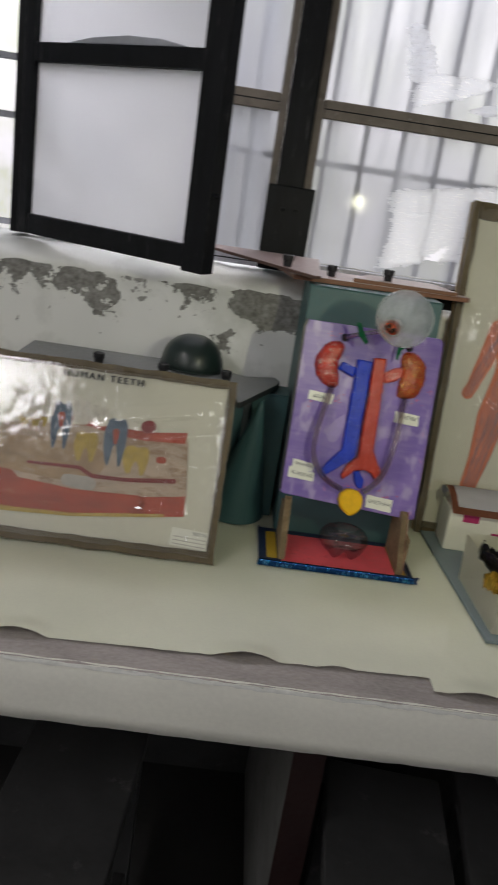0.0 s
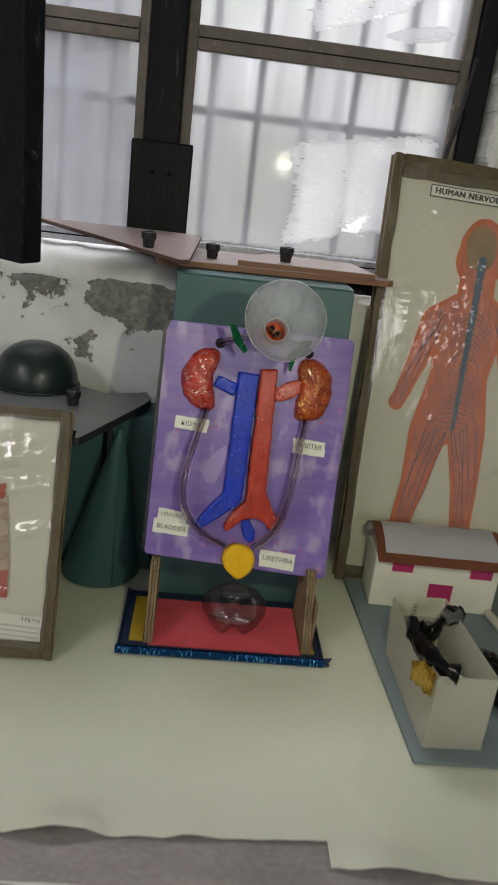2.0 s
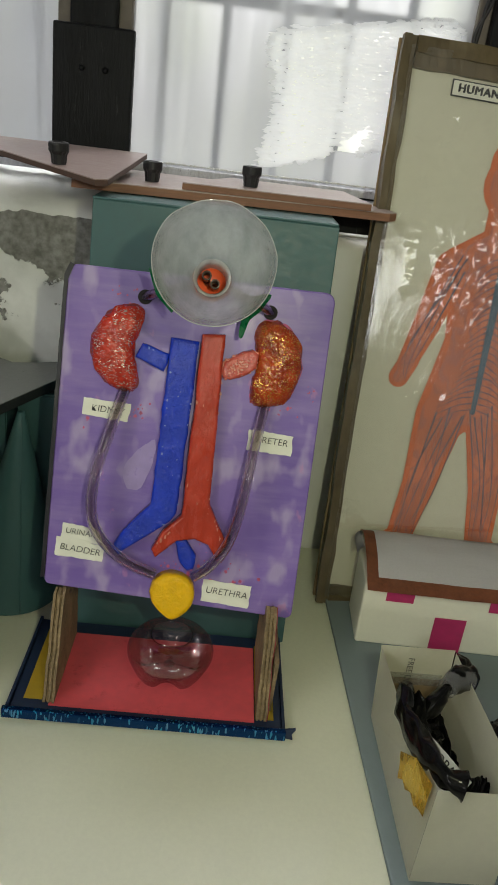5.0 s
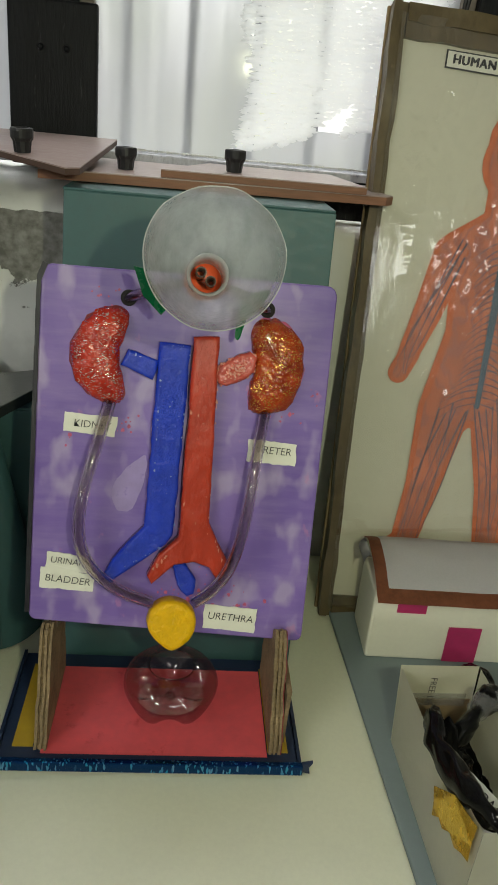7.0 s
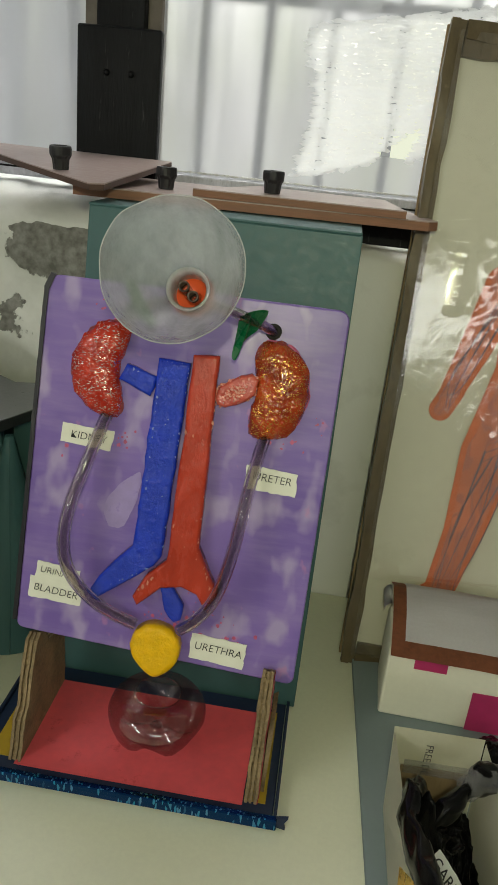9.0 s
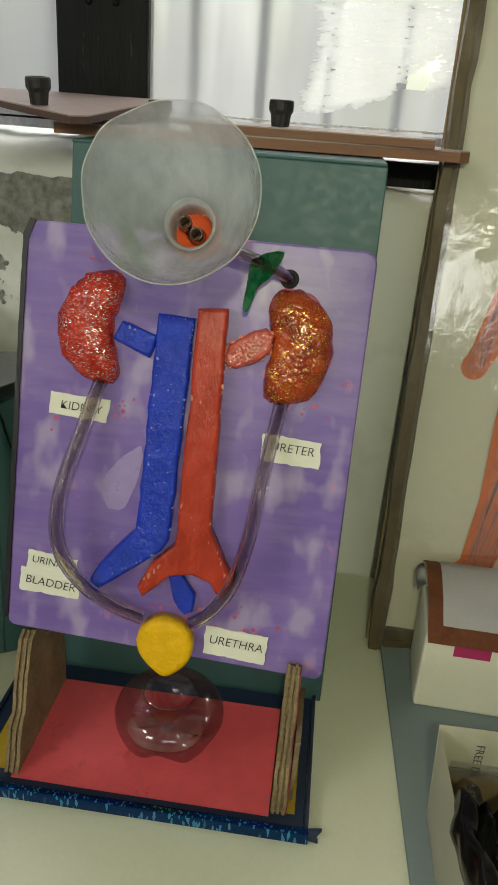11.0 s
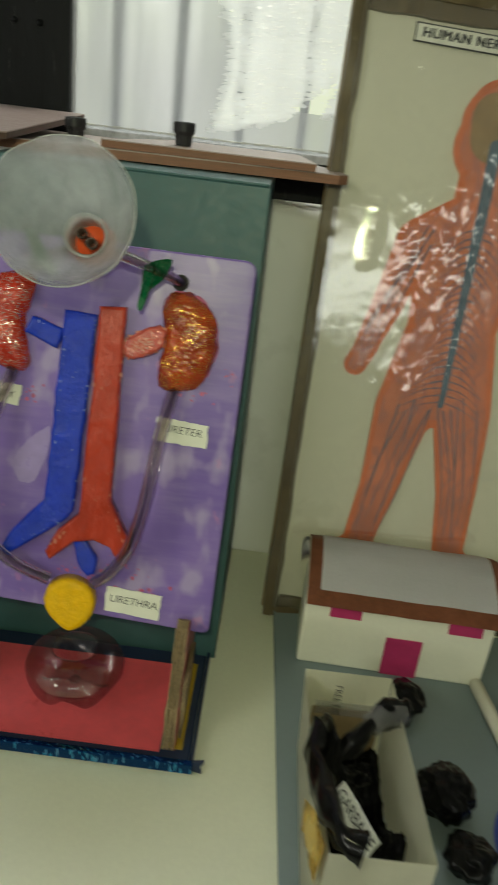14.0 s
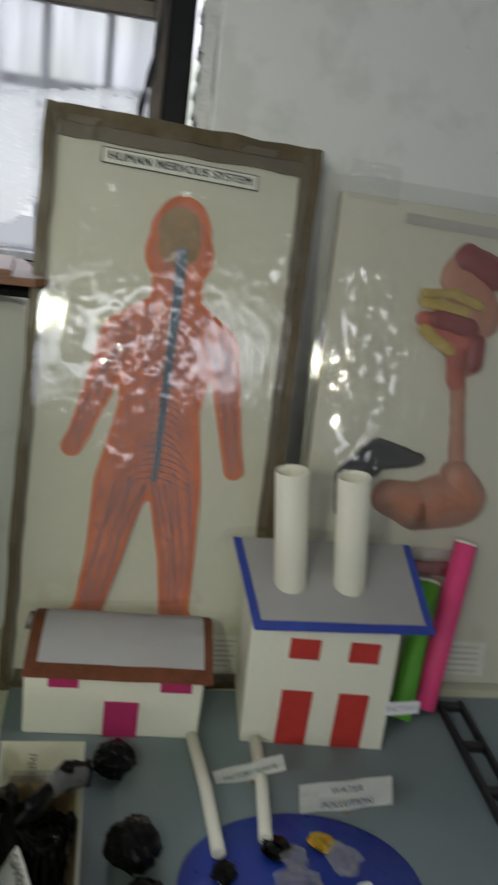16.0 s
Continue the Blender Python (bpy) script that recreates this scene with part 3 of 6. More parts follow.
    ring = []
    for k in range(seg + 1):
        a = a0 + turn + (2 * math.pi - 2 * turn) * k / seg
        ring.append((x0 + r0 * math.cos(a), z0 + r0 * math.sin(a)))
    for k in range(seg + 1):
        a = a0 - turn + 2 * turn * k / seg
        ring.append((x1 + r1 * math.cos(a), z1 + r1 * math.sin(a)))
    bm.faces.new([bm.verts.new((x, y - thick, z)) for x, z in ring])


def rotate_to(axis):
    return Vector(axis).to_track_quat("Z", "Y").to_matrix().to_4x4()


def lettering(name, text, height, material, parent, m, spacing=1.0, lean=0.0, thin=1.0):
    cu = bpy.data.curves.new(name, "FONT")
    cu.body, cu.size, cu.align_x, cu.align_y = text, height / 0.7, "CENTER", "CENTER"
    cu.space_character, cu.shear, cu.extrude, cu.offset = spacing, lean, 0.0001, -0.018 * height * max(0.0, thin)
    tmp = bpy.data.objects.new(name, cu)
    me = bpy.data.meshes.new_from_object(tmp)
    bpy.data.objects.remove(tmp)
    me.materials.clear()
    me.materials.append(M[material])
    ob = new(name, me)
    ob.parent, ob.matrix_basis = parent, m @ pose(0, 0, 0, 90, 0, 0)
    return ob


def frame_of(origin, right, up):
    """A frame from a corner, its way to the right and its way up; y points away behind the face."""
    x, z = Vector(right).normalized(), Vector(up).normalized()
    y = z.cross(x).normalized()
    z = x.cross(y)
    m = Matrix((x, y, z)).transposed().to_4x4()
    m.translation = Vector(origin)
    return m


# ---- the room ----
T = 0.80          # top of the paper on the slab
WALL, GLASS = 0.445, 0.522
FACE = 0.390       # front of the thicker breast wall under the window
R0, R1, BACK = -2.6, 2.2, -4.0


def setting(name, bm, material, label, category):
    return solo(name, bm, material, Matrix.Identity(4), label, category, "structure")


floor = setting("floor", box(R0, BACK, -0.1, R1, WALL + 0.15, 0.0), "floor", "worn cement floor of the room, coloured dark for shade", "floor")
ceiling = setting("ceiling", box(R0, BACK, 2.9, R1, WALL + 0.15, 3.0), "ceiling", "plain whitewashed ceiling", "ceiling")
setting("wall_west", box(R0 - 0.15, BACK, 0, R0, WALL + 0.15, 2.9), "plain_wall", "plain whitewashed side wall", "wall")
setting("wall_east", box(R1, BACK, 0, R1 + 0.15, WALL + 0.15, 2.9), "plain_wall", "plain whitewashed side wall", "wall")

# The opening from x -0.1 to 1.8 is added to suit the glint lamp.
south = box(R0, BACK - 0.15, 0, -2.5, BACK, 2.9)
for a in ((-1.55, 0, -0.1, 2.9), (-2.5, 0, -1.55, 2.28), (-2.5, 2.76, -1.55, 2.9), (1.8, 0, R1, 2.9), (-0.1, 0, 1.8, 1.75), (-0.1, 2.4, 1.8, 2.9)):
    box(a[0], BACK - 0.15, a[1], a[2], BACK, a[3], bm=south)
setting("wall_south", south, "plain_wall", "plain whitewashed rear wall with a window opening and an opening added for a lamp", "wall")


def north_wall():
    """The window wall: a breast wall with a worn sill, piers and a lintel, round one long opening."""
    bm = bmesh.new()
    nx, x0, x1 = 240, -1.9, 0.392
    rows = [(FACE, 0.0), (FACE, 0.5), (FACE, 0.9), (FACE, 1.05), (FACE, 1.12), (FACE, 1.17), (FACE, 1.205), (FACE, 1.226), (FACE + 0.003, 1.237), (FACE + 0.010, 1.245), (FACE + 0.030, 1.2475), (WALL, 1.2490), (WALL + 0.04, 1.268), (GLASS + 0.06, 1.275), (WALL + 0.15, 1.275), (WALL + 0.15, 0.0)]
    g = []
    for y, z in rows:
        line = []
        for i in range(nx + 1):
            x = x0 + (x1 - x0) * i / nx
            worn = 1.0 if 1.1 < z < 1.272 and y < GLASS else 0.0
            q = Vector((x * 22, z * 22, y * 22))
            k = noise.noise(q) * 0.004 * worn + noise.noise(q * 3) * 0.0025 * worn
            rise = 0.018 * max(0.0, min(1.0, (0.06 - x) / 0.08)) * max(0.0, min(1.0, (y - FACE) / (WALL - FACE))) * (1.24 < z < 1.26)
            line.append(bm.verts.new((x, y + k, z + rise + 1.4 * k * (z > 1.24))))
        g.append(line)
    for a, b in zip(g, g[1:]):
        for i in range(nx):
            bm.faces.new((a[i], a[i + 1], b[i + 1], b[i])).smooth = True
    box(x1 - 0.003, FACE + 0.002, 0, x1, WALL, 1.24, bm=bm)
    box(R0, WALL, 0, x0, WALL + 0.15, 2.9, bm=bm)
    box(x1, WALL, 0, R1, WALL + 0.15, 2.9, bevel=0.004, bm=bm)
    box(x0, WALL, 2.25, x1, WALL + 0.15, 2.9, bm=bm)
    return bm


setting("wall_north", north_wall(), "wall", "old whitewashed wall flaking to grey cement under the sill", "wall")

# Added dark sheet: stands for shade on the wall beneath the slab.
setting("trim", box(-1.9, FACE - 0.010, 0, 1.9, FACE - 0.001, 0.690), "stool", "dark sheet for the shade on the wall under the counter", "trim")

# rough plaster fillet beside the black post
fillet = bmesh.new()
for k in range(120):
    z = 1.28 + k * 0.008
    w = 0.026 + 0.014 * noise.noise(Vector((k * 0.42, 3, 1)))
    box(0.360 + 0.5 * w, WALL + 0.020, z, 0.3915, GLASS + 0.02, z + 0.0082, bm=fillet)
setting("trim", jitter(fillet, 0.0025, 60), "white_plaster", "crumbling plaster fillet beside the window post", "trim")


# Black strip paints in the dark gap under the laminated board.
setting("trim", jitter(box(0.08, WALL - 0.006, 1.2505, 0.33, WALL - 0.001, 1.2755, 0.0015), 0.001, 20), "black_wood", "black strip for the dark gap between sill and board", "trim")


# ---- the window ----
def rail(x0, z0, x1, z1, d0, d1, bevel=0.002):
    return jitter(box(x0, d0, z0, x1, d1, z1, bevel), 0.0012, 30, x0)


window = tagged(new("window_1"), "black and brown painted window with dusty panes", "window", "", "structure")
window.matrix_basis = pose(0.006, GLASS, 1.278)
part("post", rail(0.327, 0, 0.360, 1.0, -0.02, 0.035, 0.003), "black_wood", window, "black painted end post")
part("mullion", rail(-0.204, 0, -0.145, 1.0, -0.018, 0.035, 0.003), "black_wood", window, "black painted mullion")
part("mullion", rail(-0.775, 0, -0.742, 1.0, -0.02, 0.035, 0.003), "black_wood", window, "black painted mullion")
part("shoe_block", rail(-0.222, 0.0, -0.120, 0.180, -0.034, -0.0185, 0.003), "black_wood", window, "scuffed black board nailed over the mullion foot")
for k in (-0.185, -0.155):
    part("nail", lathe([(0, 0), (0.004, 0.0), (0.003, 0.003), (0, 0.004)], 10), "black_wood", window, "", pose(k, -0.0345, 0.13, 90, 0, 0))


def torn_edge(pts, seed):
    """The ragged outline of a scrap of film."""
    path = smooth_path([(x, 0, z) for x, z in pts + pts[:1]], 26)[:-1]
    return [(p.x + 0.012 * noise.noise(Vector((k * 0.37, seed, 0))) + 0.006 * noise.noise(Vector((k * 0.9, seed, 8))), p.z + 0.004 * noise.noise(Vector((seed, k * 0.5, 4)))) for k, p in enumerate(path)]


def pane_with_holes(x0, z0, x1, z1, y, holes):
    """A pane of glass with holes cut behind the film, so that the film shows brighter."""
    bm = bmesh.new()
    edges = []
    for loop in [[(x0, z0), (x1, z0), (x1, z1), (x0, z1)]] + holes:
        vs = [bm.verts.new((x, y, z)) for x, z in loop]
        edges += [bm.edges.new((p, q)) for p, q in zip(vs, vs[1:] + vs[:1])]
    bmesh.ops.triangle_fill(bm, edges=edges, use_beauty=True)
    return bm


torn = [torn_edge(list(pts), sd) for pts, sd in ((((0.047, 0.033), (0.054, 0.060), (0.064, 0.100), (0.061, 0.145), (0.050, 0.198), (0.112, 0.214), (0.200, 0.228), (0.285, 0.238), (0.296, 0.17), (0.296, 0.09), (0.204, 0.072), (0.188, 0.066), (0.199, 0.104), (0.184, 0.098), (0.152, 0.074), (0.140, 0.056), (0.097, 0.046)), 1), (((0.034, 0.446), (0.030, 0.49), (0.024, 0.524), (0.048, 0.528), (0.080, 0.484), (0.092, 0.448), (0.052, 0.420)), 5), (((0.064, 0.376), (0.056, 0.405), (0.092, 0.442), (0.146, 0.444), (0.216, 0.446), (0.212, 0.428), (0.14, 0.400)), 9), (((0.178, 0.385), (0.215, 0.398), (0.274, 0.407), (0.278, 0.388), (0.21, 0.379)), 13))]


def shrunk(ring, k):
    cx, cz = sum(p[0] for p in ring) / len(ring), sum(p[1] for p in ring) / len(ring)
    return [(cx + (x - cx) * k, cz + (z - cz) * k) for x, z in ring]


def inside_ring(x, z, ring):
    hit = False
    for (x0, z0), (x1, z1) in zip(ring, ring[1:] + ring[:1]):
        if (z0 > z) != (z1 > z) and x < x0 + (z - z0) / (z1 - z0) * (x1 - x0):
            hit = not hit
    return hit


def flaked_film(ring, seed):
    """Crinkled film as a mass of small flat ripples that overlap and fringe its edge."""
    bm, rnd = bmesh.new(), random.Random(seed)
    xs, zs = [p[0] for p in ring], [p[1] for p in ring]
    z = min(zs)
    while z < max(zs):
        x = min(xs) - 0.004
        while x < max(xs):
            cx, cz = x + rnd.uniform(-0.002, 0.002), z + rnd.uniform(-0.0012, 0.0012) + 0.05 * (x - min(xs))
            if inside_ring(cx, cz, ring):
                w, h, y = rnd.uniform(0.0035, 0.0085), rnd.uniform(0.0014, 0.0026), 0.0022 - rnd.uniform(0, 0.0012)
                lean = rnd.uniform(-0.10, 0.22)
                bm.faces.new([bm.verts.new((cx + u * w, y + 0.0006 * v, cz + v * h + lean * u * w)) for u, v in ((-1, 0), (-0.4, -0.9), (0.5, -1), (1, 0.1), (0.4, 1), (-0.5, 0.8))])
            x += 0.0052
        z += 0.0026
    return bm


for k, ring in enumerate(torn):
    f = part("crinkled_film", flaked_film(ring, 7 + k), "crinkle", window, "crinkled clear film for a bright patch on a pane")
    f.visible_shadow = False

for (a, b) in ((-0.145, 0.327), (-0.742, -0.204)):
    for x in (a, b - 0.018):
        part("stile", rail(x + 0.0005, 0.0, x + 0.0175, 1.0, -0.006, 0.02), "taupe", window, "dusty brown sash stile")
    for z0, z1 in ((0.0, 0.022), (0.326, 0.362), (0.69, 0.72)):
        part("muntin", rail(a + 0.018, z0, b - 0.018, z1, -0.008, 0.018), "taupe" if z0 else "pale_rail", window, "dusty brown glazing bar" if z0 else "pale bottom rail")
        part("groove", jitter(box(a + 0.019, -0.0093, (z0 + z1) / 2 - 0.0014, b - 0.019, -0.0075, (z0 + z1) / 2 + 0.0010), 0.0012, 25), "black_wood", window, "dark groove along the glazing bar")
    for z0, z1 in ((0.022, 0.326), (0.362, 0.69), (0.72, 1.0)):
        # Glass is left out behind two film patches to brighten them.
        inside = [shrunk(r, 0.94) for r in (torn[0], torn[2]) if a < r[0][0] < b and z0 < r[0][1] < z1]
        p = part("pane", pane_with_holes(a + 0.018, z0, b - 0.018, z1, 0.004, inside) if inside else box(a + 0.018, 0.004, z0, b - 0.018, 0.007, z1), "glass", window, "dusty window glass")
        p.visible_shadow = False


bead = bmesh.new()
rnd = random.Random(21)
for k in range(150):
    x = -0.122 + 0.42 * k / 149
    if noise.noise(Vector((x * 30, 4, 4))) > -0.25:
        r = rnd.uniform(0.0008, 0.0020)
        vs = bmesh.ops.create_icosphere(bead, subdivisions=1, radius=r)["verts"]
        for v in vs:
            v.co = Vector((v.co.x * 1.6 + x, v.co.y * 0.6 - 0.0008, v.co.z + 0.0262 + 0.0016 * noise.noise(Vector((x * 9, 1, 1)))))
tagged(part("putty_bead", smooth(bead), "white_plaster", window, "broken bead of white putty along the pane"), kind="stuff")

# the open sash, swung into the room
hinge, tip = Vector((-0.736, 0.484, 1.282)), Vector((-0.311, 0.206, 1.282))
run = tip - hinge
sash = thing("hinged_window", frame_of(hinge, run, (0, 0, 1)), "black painted window sash with frosted panes, swung open", "window")
SL = run.length
part("stile", rail(0, 0, 0.03, 0.94, -0.016, 0.016, 0.003), "black_wood", sash)
part("stile", rail(SL - 0.052, -0.006, SL, 0.94, -0.018, 0.018, 0.003), "black_wood", sash)
for z0, z1 in ((0.0, 0.042), (0.337, 0.373), (0.90, 0.94)):
    part("rail", rail(0.03, z0, SL - 0.052, z1, -0.015, 0.015, 0.003), "black_wood", sash)
for z0, z1 in ((0.042, 0.337), (0.373, 0.90)):
    p = part("pane", box(0.03, -0.002, z0, SL - 0.052, 0.002, z1), "frost", sash, "frosted white glass")
    p.visible_shadow = False
part("putty", jitter(plate([(0.11, 0.373), (0.18, 0.385), (0.27, 0.390), (0.35, 0.385), (0.42, 0.373)], -0.004, -0.010, 0.002), 0.001, 90), "iron", sash, "smear of dark putty along the rail")
part("catch", tube([(SL - 0.004, -0.008, 0.135), (SL + 0.012, -0.014, 0.135), (SL + 0.018, -0.014, 0.130)], 0.0045, 10), "black_wood", sash, "small black catch")

cord = thing("cord", pose(0, 0, 0), "dark twisted cord hanging beside the window post", "cord")
for k in (0, 1):
    part("strand", tube(smooth_path([(0.326 + 0.004 * k, 0.480, 1.64), (0.322 - 0.003 * k, 0.477, 1.575), (0.313 + 0.005 * k, 0.474, 1.535), (0.309 - 0.004 * k, 0.473, 1.50), (0.304 + 0.004 * k, 0.472, 1.46), (0.300, 0.471, 1.40), (0.300 + 0.003 * k, 0.470, 1.276)], 6), 0.0024, 8), "rubber", cord)

# iron bars outside
grille = thing("window_grille", pose(0, 0.62, 1.0), "grey painted iron bars outside the window", "grille")
for k in range(-16, 5):
    part("bar", box(k * 0.087 - 0.012, -0.006, 0.15, k * 0.087, 0.006, 1.3), "iron", grille)
for z in (0.29, 0.521, 0.64, 1.1):
    part("cross_bar", box(-1.8, -0.018, z - 0.007, 0.36, -0.0065, z + 0.007), "iron", grille)

# outside
setting("ground", box(-60, 0.6, -0.7, 60, 80, -0.6), "ground", "pale ground outside the building", "ground")
outer = thing("boundary_wall", pose(-2.6, 2.4, -0.6), "pinkish plastered wall outside the building", "wall")
part("wall", box(-1.6, 0, 0, 0.75, 0.2, 3.6), "brick_wall", outer)
part("coping", box(-1.65, -0.05, 3.6, 0.8, 0.25, 3.7), "brick_wall", outer)
setting("backdrop", box(-9, 7.9, -0.6, 9, 8.0, 7.5), "sky_glow", "bright hazy daylight beyond the bars", "backdrop")

bush = bmesh.new()
rnd = random.Random(4)
for k in range(900):
    c = Vector((rnd.gauss(-1.1, 0.35), 1.9 + rnd.gauss(0, 0.12), 0.15 + abs(rnd.gauss(0, 0.42))))
    m = Matrix.Translation(c) @ Euler((rnd.uniform(0, 6), rnd.uniform(0, 6), rnd.uniform(0, 6))).to_matrix().to_4x4()
    q = [bm_v for bm_v in (bush.verts.new(m @ Vector(p)) for p in ((-0.02, 0, 0), (0, 0.012, 0.006), (0.045, 0, 0), (0, -0.012, 0.006)))]
    bush.faces.new(q)
shrub = thing("shrub", pose(-1.1, 1.9, -0.6), "leafy green shrub outside the window", "shrub")
part("foliage", bush, "leafage", shrub, "", pose(1.1, -1.9, 0.6))
part("trunk", tube([(0, 0, 0), (0.03, 0.02, 0.5), (-0.02, 0, 1.0)], 0.025, 8, r_end=0.008), "cardboard", shrub)


# ---- the slab and its paper ----
def slab_mesh():
    bm = bmesh.new()
    nx, x0, x1 = 260, -1.9, 1.9
    prof = [(-0.33, 0.692), (-0.348, 0.698), (-0.350, 0.72), (-0.350, 0.75), (-0.350, 0.785), (-0.347, 0.793), (-0.341, 0.7965)]
    g = []
    for y, z in prof:
        row = []
        for i in range(nx + 1):
            x = x0 + (x1 - x0) * i / nx
            q = Vector((x * 9, z * 9, 2))
            chip = 0.0014 * noise.noise(q * 4) if z > 0.78 or z < 0.70 else 0.001 * noise.noise(q)
            row.append(bm.verts.new((x, y + chip + 0.004 * noise.noise(Vector((x * 1.3, 5, 1))), z + chip * 0.7)))
        g.append(row)
    for a, b in zip(g, g[1:]):
        for i in range(nx):
            bm.faces.new((a[i], a[i + 1], b[i + 1], b[i])).smooth = True
    return bm


slab = tagged(new("counter_slab"), "thick painted masonry counter along the window wall", "counter", "", "structure")
part("front_face", slab_mesh(), "slab_paint", slab, "white painted front edge")
part("body", box(-1.9, -0.329, 0.692, 1.9, WALL, 0.792), "slab_paint", slab)
bare = bmesh.new()
rows = []
for y in (-0.345, -0.335, -0.32, -0.30, -0.28, -0.26):
    rows.append([bare.verts.new((-1.9 + 3.8 * i / 300, y + 0.004 * noise.noise(Vector((i * 0.4, y * 50, 0))), 0.7955 + 0.0016 * noise.noise(Vector((i * 0.35, y * 90, 3))))) for i in range(301)])
for a, b in zip(rows, rows[1:]):
    for i in range(300):
        bare.faces.new((a[i], a[i + 1], b[i + 1], b[i])).smooth = True
part("bare_edge", bare, "cement", slab, "bare cement strip along the front")
rim = bmesh.new()
prev = None
for i in range(701):
    x = -1.9 + 3.8 * i / 700
    wav = 0.004 * noise.noise(Vector((x * 1.3, 5, 1)))
    inner = -0.3475 + 0.0035 * noise.noise(Vector((x * 24, 2, 2))) + 0.0035 * noise.noise(Vector((x * 80, 4, 2)))
    q = [rim.verts.new((x, -0.3517 + wav, 0.7925 + 0.003 * noise.noise(Vector((x * 45, 7, 1))))), rim.verts.new((x, -0.350 + wav, 0.7972 + 0.0014 * noise.noise(Vector((x * 60, 1, 1))))), rim.verts.new((x, inner + wav, 0.7962))]
    if prev:
        for k in (0, 1):
            rim.faces.new((prev[k], q[k], q[k + 1], prev[k + 1])).smooth = True
    prev = q
part("paint_rim", rim, "rim_paint", slab, "ragged rim of thick white paint")
# Both pier colours are darkened in place of shade.
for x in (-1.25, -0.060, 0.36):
    p = part("pier", box(x, -0.24, 0.0, x + 0.048, WALL, 0.692), "pier", slab, "whitewashed pier, coloured dark for the shade under the counter")
    part("painted_band", box(x - 0.002, -0.243, 0.0, x + 0.050, -0.2401, 0.650), "red_paint", p, "red painted lower front, darkened for shade")


def paper_mesh(x0, x1, front, seed, lift):
    """A sheet of paper laid on the slab; its front edge waves and lifts here and there."""
    bm = bmesh.new()
    nx, ny = int((x1 - x0) / 0.008), 60
    g = []
    for j in range(ny + 1):
        v = (j / ny) ** 1.6
        row = []
        for i in range(nx + 1):
            x = x0 + (x1 - x0) * i / nx
            f = front(x) + 0.0025 * noise.noise(Vector((x * 40, seed, 0)))
            y = f + (FACE - 0.004 - f) * v
            edge = math.exp(-((y - f) / 0.03) ** 2)
            z = T - 0.0022 + 0.0020 * noise.noise(Vector((x * 6, y * 5, seed))) + 0.0010 * noise.noise(Vector((x * 22, y * 16, seed)))
            z += edge * max(0.0, noise.noise(Vector((x * 9 + seed, 2, 7))) - 0.05) * lift
            for cx, cy, lean, w, hgt in ((0.165, -0.15, 0.35, 0.006, 0.0022), (0.150, -0.22, -0.5, 0.005, 0.0018), (-0.33, -0.16, 0.9, 0.007, 0.0018), (0.02, -0.14, 0.2, 0.009, 0.0015)):
                z += hgt * math.exp(-((x - cx - lean * (y - cy)) / w) ** 2 - ((y - cy) / 0.06) ** 2)
            row.append(bm.verts.new((x, y, z)))
        g.append(row)
    for a, b in zip(g, g[1:]):
        for i in range(nx):
            bm.faces.new((a[i], a[i + 1], b[i + 1], b[i])).smooth = True
    return bm


solo("paper_sheet", paper_mesh(-1.8, 0.122, lambda x: -0.279 + 0.03 * (max(x, -0.45) - 0.134), 3.0, 0.030), "paper", Matrix.Identity(4), "white paper sheet spread over the counter, its front edge waving", "paper")
solo("paper_sheet", paper_mesh(0.105, 1.8, lambda x: -0.312 - 0.03 * (x - 0.12), 8.0, 0.034), "paper", Matrix.Translation((0, 0, 0.0011)), "white paper sheet overlapping the next one on the counter", "paper")

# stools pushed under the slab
stool = thing("stool", pose(0.115, -0.29, 0, 0, 0, -7), "low grey stool with a worn top, darkened for shade under the counter", "stool", "stools under the counter")
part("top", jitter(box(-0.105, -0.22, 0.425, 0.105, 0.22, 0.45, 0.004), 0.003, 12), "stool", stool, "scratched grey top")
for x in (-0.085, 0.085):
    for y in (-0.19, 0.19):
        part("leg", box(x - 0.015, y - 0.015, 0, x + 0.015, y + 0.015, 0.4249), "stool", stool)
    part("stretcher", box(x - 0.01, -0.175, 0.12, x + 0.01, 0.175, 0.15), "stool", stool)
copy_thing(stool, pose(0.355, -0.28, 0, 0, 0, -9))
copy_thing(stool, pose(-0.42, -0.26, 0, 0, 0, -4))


# ---- teal boxes with their boards, at the back of the counter ----
def teal_box(name, x0, y0, x1, y1, z1, label, splay=0.0):
    """A card box; splay: how far its front face runs out towards the foot."""
    ob = thing(name, pose((x0 + x1) / 2, (y0 + y1) / 2, T), label, "box")
    w, d, h = (x1 - x0) / 2, (y1 - y0) / 2, z1 - T
    def slanted(bm):
        for v in bm.verts:
            v.co.y -= splay * (1 - v.co.z / h) * max(0.0, min(1.0, (d - v.co.y) / (2 * d)))
        return bm

    part("front_panel", jitter(slanted(box(-w, -d, 0, w, -d + 0.004, h, 0.001)), 0.0012, 15, x0), "teal", ob)
    part("back_panel", box(-w, d - 0.004, 0, w, d, h), "teal", ob)
    for x in (-w, w - 0.004):
        part("side_panel", slanted(box(x, -d + 0.0045, 0, x + 0.004, d - 0.0045, h)), "teal", ob)
    part("lid", jitter(box(-w, -d, h + 0.0002, w, d, h + 0.003, 0.001), 0.0005, 12), "teal", ob)
    return ob


teal_box("teal_box", -0.114, 0.237, 0.144, 0.384, 1.281, "tall teal card box behind the kidney model", 0.076)
teal_box("teal_box", -0.192, 0.232, -0.120, 0.31, 1.058, "narrow teal card box beside the cone")
